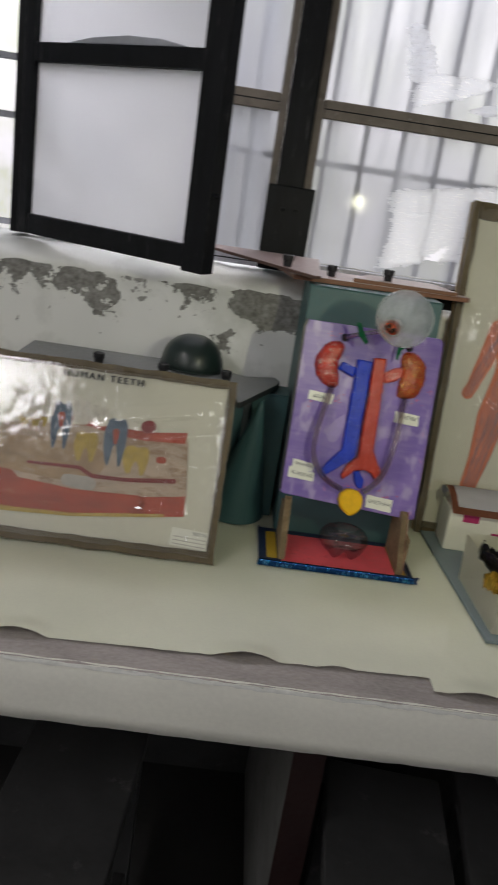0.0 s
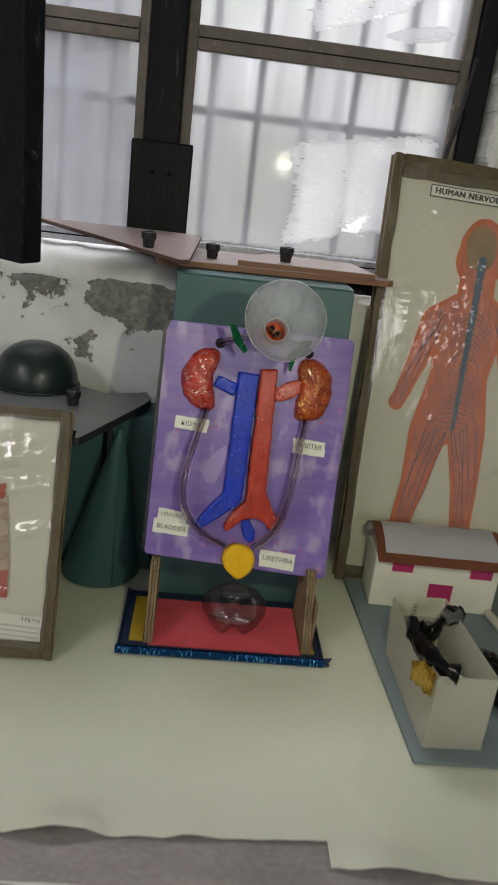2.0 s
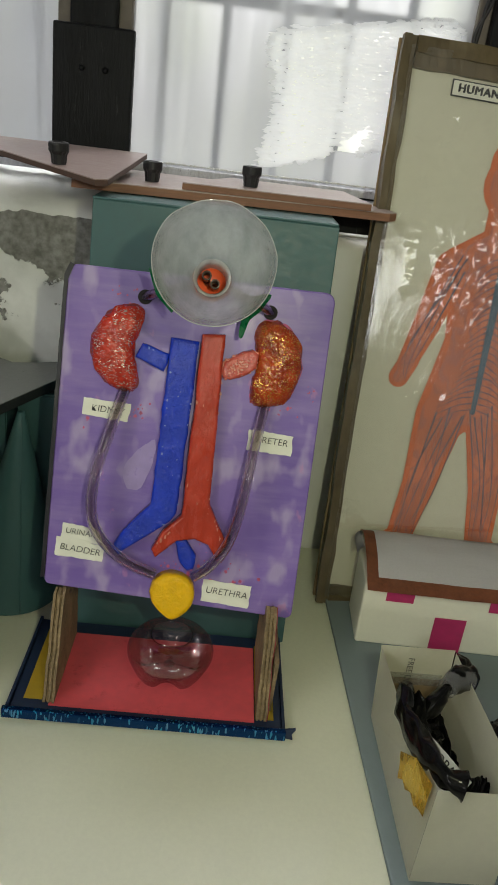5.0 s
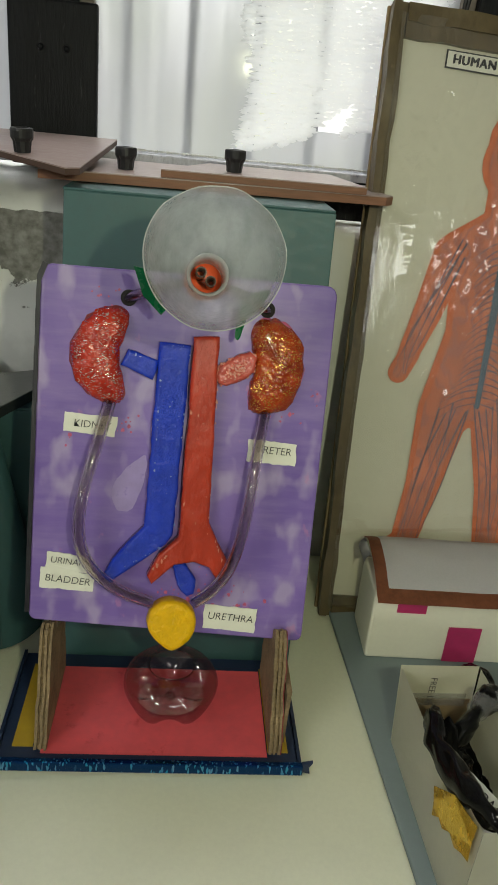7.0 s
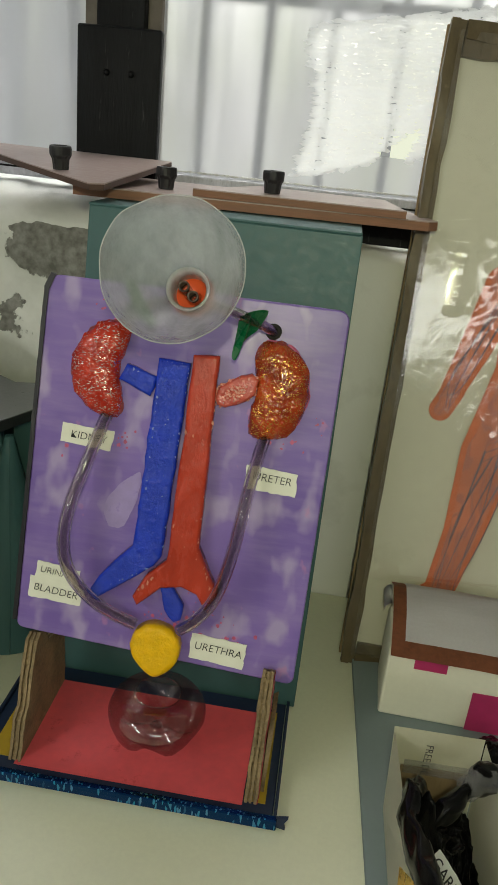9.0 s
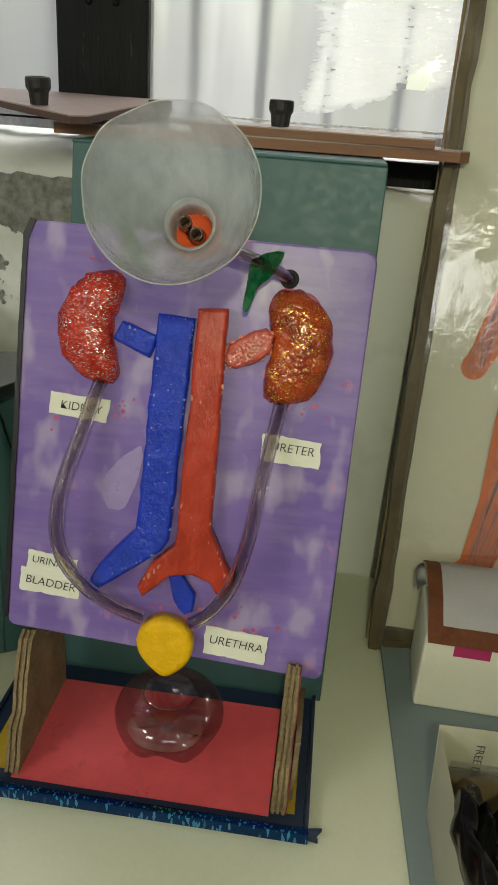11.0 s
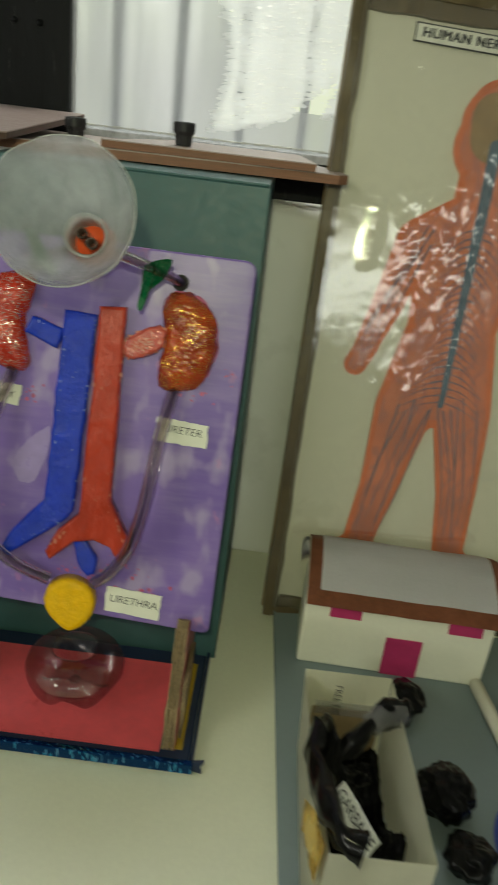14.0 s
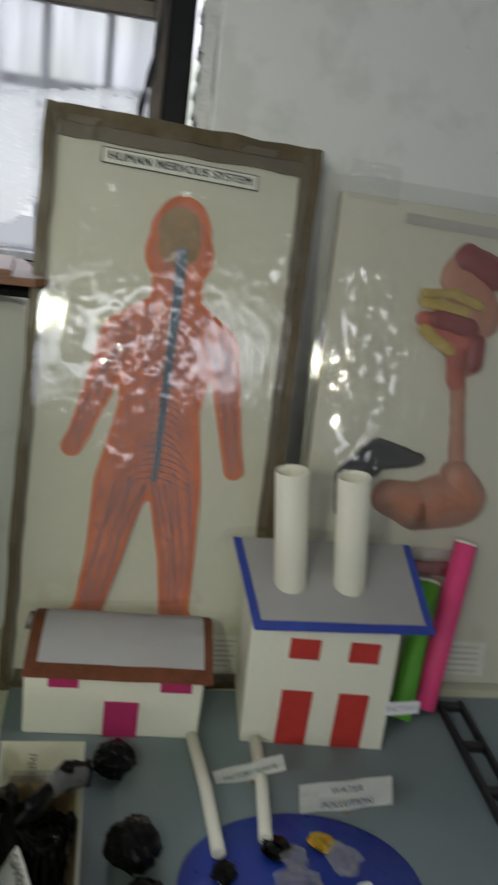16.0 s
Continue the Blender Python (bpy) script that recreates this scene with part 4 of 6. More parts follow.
teal_box("teal_box", -0.62, 0.235, -0.2065, 0.300, 1.058, "wide teal card box under a grey board")


def foot_mesh():
    bm = lathe([(0, 0), (0.0076, 0), (0.0080, 0.002), (0.0088, 0.010), (0.0104, 0.0125), (0.0107, 0.014), (0.0108, 0.020), (0.0102, 0.022), (0.007, 0.0224), (0.006, 0.021), (0, 0.021)], 24)
    for v in bm.verts:
        a = math.atan2(v.co.y, v.co.x)
        k = 1.0 - (0.07 if int(round(a / (2 * math.pi) * 24)) % 2 and 0.001 < v.co.z < 0.013 else 0.0)
        v.co.x, v.co.y = v.co.x * k * (1 + 0.04 * math.cos(4 * a)), v.co.y * k * (1 + 0.04 * math.cos(4 * a))
    return smooth(bm, False)


def board(name, m, pts, z0, z1, top, edge, label, feet):
    """A flat board with its top skin, its raw edge and the rubber feet that stick up from it."""
    ob = thing(name, m, label, "board")
    core = bmesh.new()
    f = core.faces.new([core.verts.new((x, y, z0)) for x, y in pts])
    ex = bmesh.ops.extrude_face_region(core, geom=[f])["geom"]
    bmesh.ops.translate(core, verts=[e for e in ex if isinstance(e, bmesh.types.BMVert)], vec=(0, 0, z1 - z0 - 0.0012))
    bmesh.ops.recalc_face_normals(core, faces=core.faces[:])
    skin = bmesh.new()
    f = skin.faces.new([skin.verts.new((x * 0.999, y * 0.999, z1 - 0.0011)) for x, y in pts])
    ex = bmesh.ops.extrude_face_region(skin, geom=[f])["geom"]
    bmesh.ops.translate(skin, verts=[e for e in ex if isinstance(e, bmesh.types.BMVert)], vec=(0, 0, 0.0011))
    bmesh.ops.recalc_face_normals(skin, faces=skin.faces[:])
    part("core", core, edge, ob, "raw edge")
    part("top_face", skin, top, ob)
    for x, y in feet:
        part("rubber_foot", foot_mesh(), "rubber", ob, "black ribbed rubber foot", pose(x, y, z1 + 0.0002))
    return ob


B = pose(0.003, 0.032, 1.2850)
board("board", B, [(-0.175, 0.44), (-0.148, 0.247), (0.206, 0.278), (0.216, 0.291), (0.17, 0.445)], 0.0, 0.0095, "plank_top", "plank_edge", "thin laminated board lying on the teal box and the sill", [(-0.069, 0.312)])
board("board", B, [(-0.03, 0.262), (0.182, 0.2695), (0.165, 0.40), (0.02, 0.40)], 0.0098, 0.0175, "plank_top", "plank_edge", "short laminated board lying on another board", [(0.045, 0.302)])
board("board", pose(-0.10, 0.222, 1.2950, 4.0, 0, 0), [(-0.262, 0.232), (-0.010, 0.002), (0.002, 0.010), (0.014, 0.232)], 0.0, 0.0065, "plank_top", "plank_dark", "dark-edged laminated board lying askew from another board up to the sill", [(-0.061, 0.068)])
board("board", pose(0, 0, 1.0635), [(-0.66, 0.112), (-0.2260, 0.108), (-0.2235, 0.080), (-0.2180, 0.082), (-0.147, 0.255), (-0.140, 0.285), (-0.150, 0.316), (-0.185, 0.298), (-0.213, 0.289), (-0.257, 0.317), (-0.300, 0.345), (-0.66, 0.350)], 0.0, 0.012, "teal_dark", "teal_edge", "dull grey board lying on the teal boxes", [(-0.250, 0.216), (-0.372, 0.203), (-0.50, 0.22)])

dome_m = pose(-0.3235, 0.305, 1.0758) @ Matrix.Scale(0.89, 4)
dome = thing("bowl", dome_m, "glossy dark green bowl turned upside down on the board", "bowl")
prof = [(0.0715, 0.0), (0.0735, 0.002), (0.0725, 0.012), (0.070, 0.026), (0.064, 0.042), (0.055, 0.055), (0.042, 0.066), (0.026, 0.073), (0.010, 0.0755), (0, 0.0757)]
part("shell", lathe(prof, 56), "dome", dome)
part("rim", lathe([(0.0716, 0.0003), (0.0755, 0.0003), (0.0765, 0.002), (0.0752, 0.004), (0.0736, 0.0042)], 56), "dome", dome)

cone = thing("paper_cone", pose(-0.198, 0.222, T), "teal card cone standing on the counter", "cone")
cb = bmesh.new()
rings = []
for k in range(13):
    s = k / 12
    r = 0.062 * (1 - s) + 0.004 * s
    rings.append([cb.verts.new((0.024 * s + r * math.cos(a) * (1 + 0.02 * math.sin(3 * a)), -0.040 * s + r * math.sin(a), 0.002 + 0.256 * s)) for a in (2 * math.pi * i / 40 for i in range(40))])
for a, b in zip(rings, rings[1:]):
    for i in range(40):
        cb.faces.new((a[i], a[(i + 1) % 40], b[(i + 1) % 40], b[i])).smooth = True
cb.faces.new(rings[-1])
part("cone_sheet", cb, "teal", cone)
part("seam", tube([(0.024 * s + (0.0632 * (1 - s) + 0.0047 * s) * math.cos(-1.15), -0.040 * s + (0.0632 * (1 - s) + 0.0047 * s) * math.sin(-1.15), 0.004 + 0.25 * s) for s in (k / 8 for k in range(9))], 0.0007, 6), "teal", cone, "glued seam")


# ---- the kidney model ----
km = thing("kidney_model", pose(0, 0.006, T + 0.0005), "school model of kidneys on a purple board with red base", "model")
YB = 0.150
base = part("base_tray", jitter(box(-0.142, 0.004, 0, 0.136, YB, 0.006, 0.001), 0.0008, 20), "navy", km, "navy paper covered base board")
part("red_paper", box(-0.104, 0.0125, 0.0062, 0.1075, 0.1295, 0.0070), "rose", base, "rose red paper")
part("yellow_paper", box(-0.131, 0.020, 0.0062, -0.112, 0.132, 0.0068), "mustard", base, "mustard yellow paper")
part("yellow_paper", box(0.1085, 0.018, 0.0062, 0.128, 0.134, 0.0068), "mustard", base, "mustard yellow paper")
strip = jitter(box(-0.148, -0.003, 0.0, 0.140, 0.0035, 0.0115, 0.0012), 0.001, 60)
part("foil_edge", strip, "foil", km, "glittering blue foil tape")
part("tape_end", jitter(plate([(0.139, 0.0), (0.148, -0.001), (0.146, 0.006), (0.150, 0.012), (0.139, 0.0115)], 0.004, 0.001), 0.001, 90), "navy", km, "loose end of blue tape")
part("side_rim", box(0.1365, 0.006, 0, 0.1395, YB + 0.002, 0.0085), "navy", km)
part("side_rim", box(-0.1455, 0.006, 0, -0.1425, YB + 0.002, 0.0085), "navy", km)


def cheek(x, t, inset, seed, wave=0.0):
    """One cardboard layer of an upright cheek that carries the board."""
    prof = [(0.015, 0.0072), (0.027, 0.045), (0.036, 0.053), (0.047, 0.085), (0.059, 0.110), (0.067, 0.113), (0.078, 0.106), (0.086, 0.092), (0.128, 0.082), (0.130, 0.0072)]
    pts = []
    for (y0, z0), (y1, z1) in zip(prof, prof[1:]):
        n = max(1, int(math.hypot(y1 - y0, z1 - z0) / 0.003))
        pts += [(y0 + (y1 - y0) * k / n + inset + wave * (k % 2), z0 + (z1 - z0) * k / n - inset * (z0 > 0.01)) for k in range(n)]
    pts.append((prof[-1][0] - inset, prof[-1][1]))
    bm = bmesh.new()
    f = bm.faces.new([bm.verts.new((x, y, z)) for y, z in pts])
    ex = bmesh.ops.extrude_face_region(bm, geom=[f])["geom"]
    bmesh.ops.translate(bm, verts=[e for e in ex if isinstance(e, bmesh.types.BMVert)], vec=(t, 0, 0))
    bmesh.ops.recalc_face_normals(bm, faces=bm.faces[:])
    return jitter(bm, 0.0011, 70, seed)


for x in (-0.110, 0.109):
    br = part("bracket", cheek(x, 0.0026, 0.0, x), "corrugated", km, "corrugated cardboard cheek")
    part("fluting", cheek(x + 0.0027, 0.0018, 0.0016, x + 1, 0.0016), "cardboard", br, "wavy inner ply")
    part("cardboard_layer", cheek(x + 0.0046, 0.0024, 0.0004, x + 2), "corrugated", br)
    part("fluting", cheek(x + 0.0071, 0.0016, 0.0020, x + 3, 0.0014), "cardboard", br, "wavy inner ply")
    part("cardboard_layer", cheek(x + 0.0088, 0.0024, 0.0002, x + 4), "corrugated", br)
part("painted_side", cheek(0.1205, 0.0008, 0.0006, 0.109 + 4), "dark_red", km, "dark red painted cardboard side")
part("bracket_scrap", jitter(plate([(0.1215, 0.0072), (0.1245, 0.0072), (0.1265, 0.072), (0.1225, 0.069)], 0.09, 0.03), 0.001, 60), "corrugated", km, "second strip of cardboard")

KB = pose(0, -0.006, -(T + 0.0005)) @ frame_of((0.0136, 0.0803, 0.9175), (0.9973, 0.0667, -0.0298), (0.0125, 0.2465, 0.9691)) @ Matrix.Scale(0.9855, 4)


def rounded_board():
    """The outline of the foam board, its lower edge cut out of square."""
    pts = []
    for cx, cz, a0, r in ((0.117, 0.3165, 0, 0.010), (-0.129, 0.3135, 90, 0.010), (-0.131, 0.003, 180, 0.007), (0.1195, -0.0145, 270, 0.007)):
        for k in range(5):
            a = radians(a0 + 22.5 * k)
            pts.append((cx + r * math.cos(a), cz + r * math.sin(a)))
    return pts


back = part("back_board", jitter(plate(rounded_board(), 0.013, 0.0, 0.0015), 0.0008, 25), "purple", km, "purple painted foam board", KB)
part("edge_tape", jitter(plate(ragged([(-0.1415, 0.004), (-0.1375, 0.004), (-0.1380, 0.308), (-0.133, 0.3225), (-0.137, 0.3245), (-0.1418, 0.312)], 0.0006, 3.0, 0.006), 0.0145, -0.0012), 0.0003, 60), "black_tape", back, "black tape down one edge")

part("blue_vessel", jitter(plate(ragged([(-0.033, 0.264), (-0.005, 0.263), (-0.009, 0.086), (-0.015, 0.077), (-0.064, 0.039), (-0.070, 0.047), (-0.064, 0.060), (-0.048, 0.080), (-0.036, 0.093)], 0.0013, 2.0, 0.009), 0, -0.0115, 0.0032, 4), 0.0008, 45, 0, True), "blue", back, "blue painted foam vessel")
part("red_vessel", jitter(plate(ragged([(-0.003, 0.271), (0.0195, 0.2735), (0.0235, 0.100), (0.034, 0.080), (0.046, 0.060), (0.036, 0.043), (0.026, 0.056), (0.012, 0.061), (-0.006, 0.058), (-0.0265, 0.039), (-0.031, 0.047), (-0.021, 0.068), (-0.004, 0.085)], 0.0011, 5.0, 0.011), -0.0005, -0.0145, 0.0034, 4), 0.0008, 45, 3, True), "red", back, "brick red painted foam vessel")
part("blue_branch", jitter(plate(ragged([(-0.008, 0.057), (0.004, 0.059), (0.016, 0.042), (0.015, 0.028), (0.008, 0.025), (-0.002, 0.036)], 0.0009, 1.0, 0.006), 0, -0.007, 0.0024, 4), 0.0008, 50, 0, True), "blue", back, "short blue branch")
part("blue_branch", jitter(plate(ragged([(-0.060, 0.2555), (-0.033, 0.247), (-0.037, 0.2295), (-0.066, 0.241)], 0.0012, 4.0, 0.007), 0, -0.0105, 0.0026, 4), 0.0008, 60, 0, True), "blue", back, "short blue branch")
def beads_over(inside, y, r, n, seed):
    """Foam beads packed side by side over a patch."""
    bm, rnd, put = bmesh.new(), random.Random(seed), []
    for _ in range(n * 12):
        x, z = rnd.uniform(inside[0], inside[1]), rnd.uniform(inside[2], inside[3])
        u, v = (2 * x - inside[0] - inside[1]) / (inside[1] - inside[0]), (2 * z - inside[2] - inside[3]) / (inside[3] - inside[2])
        tilt = inside[4]
        if u ** 4 + v ** 4 < 1 and all((x - a) ** 2 + (z - c) ** 2 > (1.3 * r) ** 2 for a, c in put):
            put.append((x, z))
            vs = bmesh.ops.create_icosphere(bm, subdivisions=2, radius=r * rnd.uniform(0.65, 1.3))["verts"]
            for w in vs:
                w.co = Vector((w.co.x + x, w.co.y * 0.8 + y + 0.003 * (u * u + v * v), w.co.z + z + tilt * (x - (inside[0] + inside[1]) / 2)))
    return smooth(bm)


branch = part("bead_branch", jitter(plate(ragged([(0.0185, 0.238), (0.022, 0.246), (0.040, 0.259), (0.049, 0.262), (0.056, 0.257), (0.054, 0.243), (0.042, 0.234), (0.030, 0.2285), (0.022, 0.231)], 0.0012, 6.0, 0.004), 0, -0.010, 0.003, 4), 0.0010, 80), "beads", back, "pink foam bead branch")
tagged(part("bead_patch", beads_over((0.0195, 0.055, 0.2335, 0.2555, 0.42), -0.0100, 0.0016, 190, 2), "bead_white", branch, "pale pink foam beads"), kind="stuff")


def kidney(c, zc, a, b, bend, h, seed):
    """A bean-shaped pad, domed and lumpy."""
    bm = bmesh.new()
    n, rings = 48, []
    for j in range(9):
        s = math.cos(j / 8 * math.pi / 2) ** 0.62 if j < 8 else 0.0
        y = -h * math.sin(j / 8 * math.pi / 2) ** 0.8
        ring = []
        for k in range(n if j < 8 else 1):
            t = 2 * math.pi * k / n
            cx = abs(math.cos(t)) ** 0.82 * (1 if math.cos(t) >= 0 else -1)
            sz = abs(math.sin(t)) ** 0.82 * (1 if math.sin(t) >= 0 else -1)
            z = b * sz * s
            x = c + a * cx * s + bend * (1 - (z / b) ** 2)
            if cx * bend < 0:
                x += bend * 0.45 * abs(cx) * s * math.exp(-(z / (0.42 * b)) ** 2)
            q = Vector((x * 130, y * 130 + seed, z * 130))
            d = 0.0024 * noise.noise(q * 0.7) + 0.0013 * noise.noise(q * 2.7)
            ring.append(bm.verts.new((x + d * cx, y - abs(d) * (j > 0) * 1.3, zc + z + d * sz)))
        rings.append(ring)
    for p, q in zip(rings, rings[1:]):
        for k in range(n):
            k2 = (k + 1) % n
            bm.faces.new((p[k], p[k2], q[k2], q[k]) if len(q) > 1 else (p[k], p[k2], q[0])).smooth = True
    bmesh.ops.recalc_face_normals(bm, faces=bm.faces[:])
    return bm


part("kidney", kidney(-0.0730, 0.248, 0.0236, 0.0430, -0.0135, 0.014, 1), "kidney_red", back, "lumpy red foam kidney with silver glitter")
part("paint_smear", kidney(-0.0735, 0.2486, 0.0240, 0.0436, -0.0139, 0.002, 3), "dark_red", back, "dark red paint round a kidney")
rim_bm = kidney(0.0660, 0.2484, 0.0256, 0.0448, 0.0108, 0.002, 4)
part("paint_smear", rim_bm, "daub", back, "pink paint smeared round a kidney")
gold_kidney = part("kidney", kidney(0.0655, 0.248, 0.0255, 0.0445, 0.0105, 0.015, 7), "kidney_gold", back, "lumpy orange foam kidney with gold glitter")

tagged(part("bead_patch", beads_over((0.070, 0.0915, 0.246, 0.268, -0.3), -0.0140, 0.0014, 70, 5), "bead_orange", gold_kidney, "patch of orange-pink foam beads"), kind="stuff")

def hose_tube(path, r):
    bm = tube(path, r, 16, cap=False)
    inner = tube(path, r * 0.58, 16, cap=False)
    bmesh.ops.reverse_faces(inner, faces=inner.faces[:])
    me = bpy.data.meshes.new("bore")
    inner.to_mesh(me)
    bm.from_mesh(me)
    bpy.data.meshes.remove(me)
    inner.free()
    return bm


part("hose", hose_tube(smooth_path([(-0.0735, -0.006, 0.208), (-0.0840, -0.020, 0.165), (-0.0925, -0.029, 0.128), (-0.0945, -0.031, 0.095), (-0.0880, -0.027, 0.068), (-0.0710, -0.020, 0.045), (-0.0500, -0.015, 0.030), (-0.0250, -0.011, 0.020)], 8), 0.0057), "hose", back, "bent clear plastic hose")
part("hose", hose_tube(smooth_path([(0.0675, -0.006, 0.206), (0.0610, -0.020, 0.167), (0.0575, -0.027, 0.135), (0.0525, -0.028, 0.095), (0.0440, -0.024, 0.060), (0.0300, -0.017, 0.035), (0.0150, -0.011, 0.020)], 8), 0.0057), "hose", back, "bent clear plastic hose")
part("bladder", jitter(plate(soft([(-0.0285, 0.001), (-0.024, 0.015), (-0.009, 0.0230), (0.009, 0.0190), (0.0180, 0.007), (0.0175, -0.008), (0.0105, -0.0195), (-0.003, -0.0275), (-0.0155, -0.0205), (-0.0250, -0.010)], 4), 0.004, -0.016, 0.0055, 5), 0.0005, 60, 0, True), "yellow", back, "yellow painted foam bladder")
# Near-black discs paint in the darkness of two holes; nothing is cut.
for u, v in ((-0.0625, 0.300), (0.0625, 0.300)):
    part("hole", lathe([(0, 0.0), (0.0068, 0.0), (0.0072, 0.0006), (0.006, 0.0012), (0, 0.0008)], 20), "dark_inside", back, "dark disc for a round hole in the board", pose(u, -0.0006, v, 90, 0, 0))


def tag(pts, words, size, at, turn, lines=None):
    ob = part("label_card", jitter(plate(ragged(pts, 0.0011, pts[0][0] * 90, 0.003), -0.0006, -0.0016), 0.0004, 60, pts[0][0]), "label", back, "hand-lettered white label")
    for text, (x, z) in zip(words, at):
        lettering("lettering", text, size, "ink", ob, pose(x, -0.0022, z, 0, turn, 0), 1.0, 0.06, 0.8)


tag([(-0.1130, 0.1947), (-0.0660, 0.1926), (-0.0680, 0.1745), (-0.1135, 0.1775)], ("KIDNEY",), 0.0066, ((-0.0885, 0.1845),), 3)
tag([(0.0555, 0.1800), (0.1022, 0.1777), (0.1025, 0.1562), (0.0556, 0.1584)], ("URETER",), 0.0070, ((0.0800, 0.1700),), 3)
tag([(-0.1235, 0.0643), (-0.0830, 0.0590), (-0.0835, 0.0435), (-0.1240, 0.0468)], ("URINARY",), 0.0060, ((-0.1020, 0.0545),), 6)
tag([(-0.1282, 0.0488), (-0.0785, 0.0420), (-0.0800, 0.0252), (-0.1290, 0.0292)], ("BLADDER",), 0.0068, ((-0.1035, 0.0368),), 6)
tag([(0.0268, 0.0155), (0.0790, 0.0117), (0.0780, -0.0132), (0.0262, -0.0085)], ("URETHRA",), 0.0072, ((0.0530, 0.0025),), 5)

# pale smears and daubs of stray paint on the board
for pts, sd in (([(-0.066, 0.112), (-0.067, 0.128), (-0.058, 0.143), (-0.046, 0.155), (-0.038, 0.158), (-0.038, 0.140), (-0.043, 0.120), (-0.050, 0.106), (-0.060, 0.106)], 1.0),):
    part("paint_smear", plate(ragged(soft(pts, 4), 0.0016, sd, 0.003), -0.0007, -0.0009), "smear_pale", back, "pale lilac smear of paint")

daubs = bmesh.new()
rnd = random.Random(11)
for cx, cz, sp, n in ((-0.060, 0.186, 0.007, 14), (0.093, 0.20, 0.005, 9), (0.045, 0.014, 0.014, 26), (0.115, 0.225, 0.006, 5), (-0.105, 0.17, 0.012, 5), (0.0, 0.024, 0.014, 22), (0.035, 0.045, 0.01, 10), (-0.085, 0.298, 0.008, 10)):
    for k in range(n):
        x, z, r = cx + rnd.gauss(0, sp), cz + rnd.gauss(0, sp * 0.7), rnd.choice((0.0005, 0.0008, 0.0011, 0.0019))
        daubs.faces.new([daubs.verts.new((x + r * math.cos(a) * rnd.uniform(0.7, 1.2), -0.0009, z + r * math.sin(a) * rnd.uniform(0.7, 1.3))) for a in (2 * math.pi * i / 8 for i in range(8))])
tagged(part("paint_spatter", daubs, "daub", back, "stray daubs of pink paint"), kind="stuff")

# Pale specks: chips, and gloss highlights painted in along the vessel edges.
chips = bmesh.new()
for k in range(52):
    s = rnd.random()
    x, z = rnd.choice(((-0.006 - 0.003 * (1 - s), 0.09 + 0.17 * s), (-0.0305, 0.11 + 0.15 * s), (-0.02 - 0.04 * s, 0.075 - 0.025 * s), (-0.019 + rnd.gauss(0, 0.005), 0.262), (-0.018 + rnd.gauss(0, 0.006), 0.10 + 0.14 * s), (-0.040 - 0.02 * s, 0.2465 + 0.007 * s)))
    r = rnd.choice((0.0003, 0.0004, 0.0006, 0.0009))
    chips.faces.new([chips.verts.new((x + r * math.cos(a) * rnd.uniform(0.2, 1.7), -0.0121, z + r * math.sin(a) * rnd.uniform(0.3, 2.2))) for a in (2 * math.pi * i / 6 for i in range(6))])
tagged(part("chips_and_glints", chips, "blue_fleck", back, "pale chips and painted glints on the blue paint"), kind="stuff")
# The same on the red vessel: worn spots plus painted highlights.
chips = bmesh.new()
for k in range(42):
    q = rnd.random()
    x, z = rnd.choice(((0.0205 + 0.002 * (1 - q), 0.09 + 0.17 * q), (-0.0015, 0.10 + 0.16 * q), (0.010 + rnd.gauss(0, 0.005), 0.10 + 0.16 * q), (0.03 + 0.012 * q, 0.085 - 0.03 * q), (-0.01 - 0.016 * q, 0.072 - 0.018 * q)))
    r = rnd.choice((0.0003, 0.0005, 0.0008, 0.0014))
    chips.faces.new([chips.verts.new((x + r * math.cos(a) * rnd.uniform(0.3, 1.2), -0.0151, z + r * math.sin(a) * rnd.uniform(0.5, 2.4))) for a in (2 * math.pi * i / 6 for i in range(6))])
tagged(part("chips_and_glints", chips, "red_fleck", back, "pale worn spots and painted glints on the red paint"), kind="stuff")

# the cut bottle top
axis = Vector((0.002, -0.066, 0.0245)).normalized()
FN = Matrix.Translation((0.0205, 0.0585, 1.2500)) @ rotate_to(axis)
FNL = pose(0, -0.006, -(T + 0.0005)) @ FN
fun_prof = [(0.0148, -0.004), (0.0156, 0.0), (0.0170, 0.005), (0.0218, 0.012), (0.029, 0.021), (0.0365, 0.034), (0.0425, 0.049), (0.0455, 0.063), (0.0466, 0.072)]
fun = lathe(fun_prof, 64)
for v in fun.verts:
    a = math.atan2(v.co.y, v.co.x)
    k = max(0.0, v.co.z) / 0.073
    v.co.z += k * 0.0016 * math.sin(5 * a + 1) + k * 0.001 * math.sin(11 * a)
    v.co *= 1 + 0.008 * k * math.sin(3 * a)
bottle = part("bottle_top", fun, "bottle", km, "cut milky plastic bottle top used as a funnel", FNL)
rim_pts = []
for i in range(97):
    a = 2 * math.pi * i / 96
    k = 1 + 0.008 * math.sin(3 * a)
    rim_pts.append((0.0466 * k * math.cos(a), 0.0466 * k * math.sin(a), (0.072 + 0.0016 * math.sin(5 * a + 1) + 0.001 * math.sin(11 * a)) * k))
part("cut_rim", tube(rim_pts, 0.00045, 6, cap=False), "milky_rim", bottle, "pale cut edge")
part("neck", lathe([(0.0108, -0.024), (0.0124, -0.024), (0.0126, -0.004), (0.0138, -0.003), (0.0138, 0.0), (0.0128, 0.0005), (0.0110, -0.004), (0.0108, -0.023)], 32), "bottle", bottle, "threaded bottle neck", Matrix.Scale(1.16, 4))
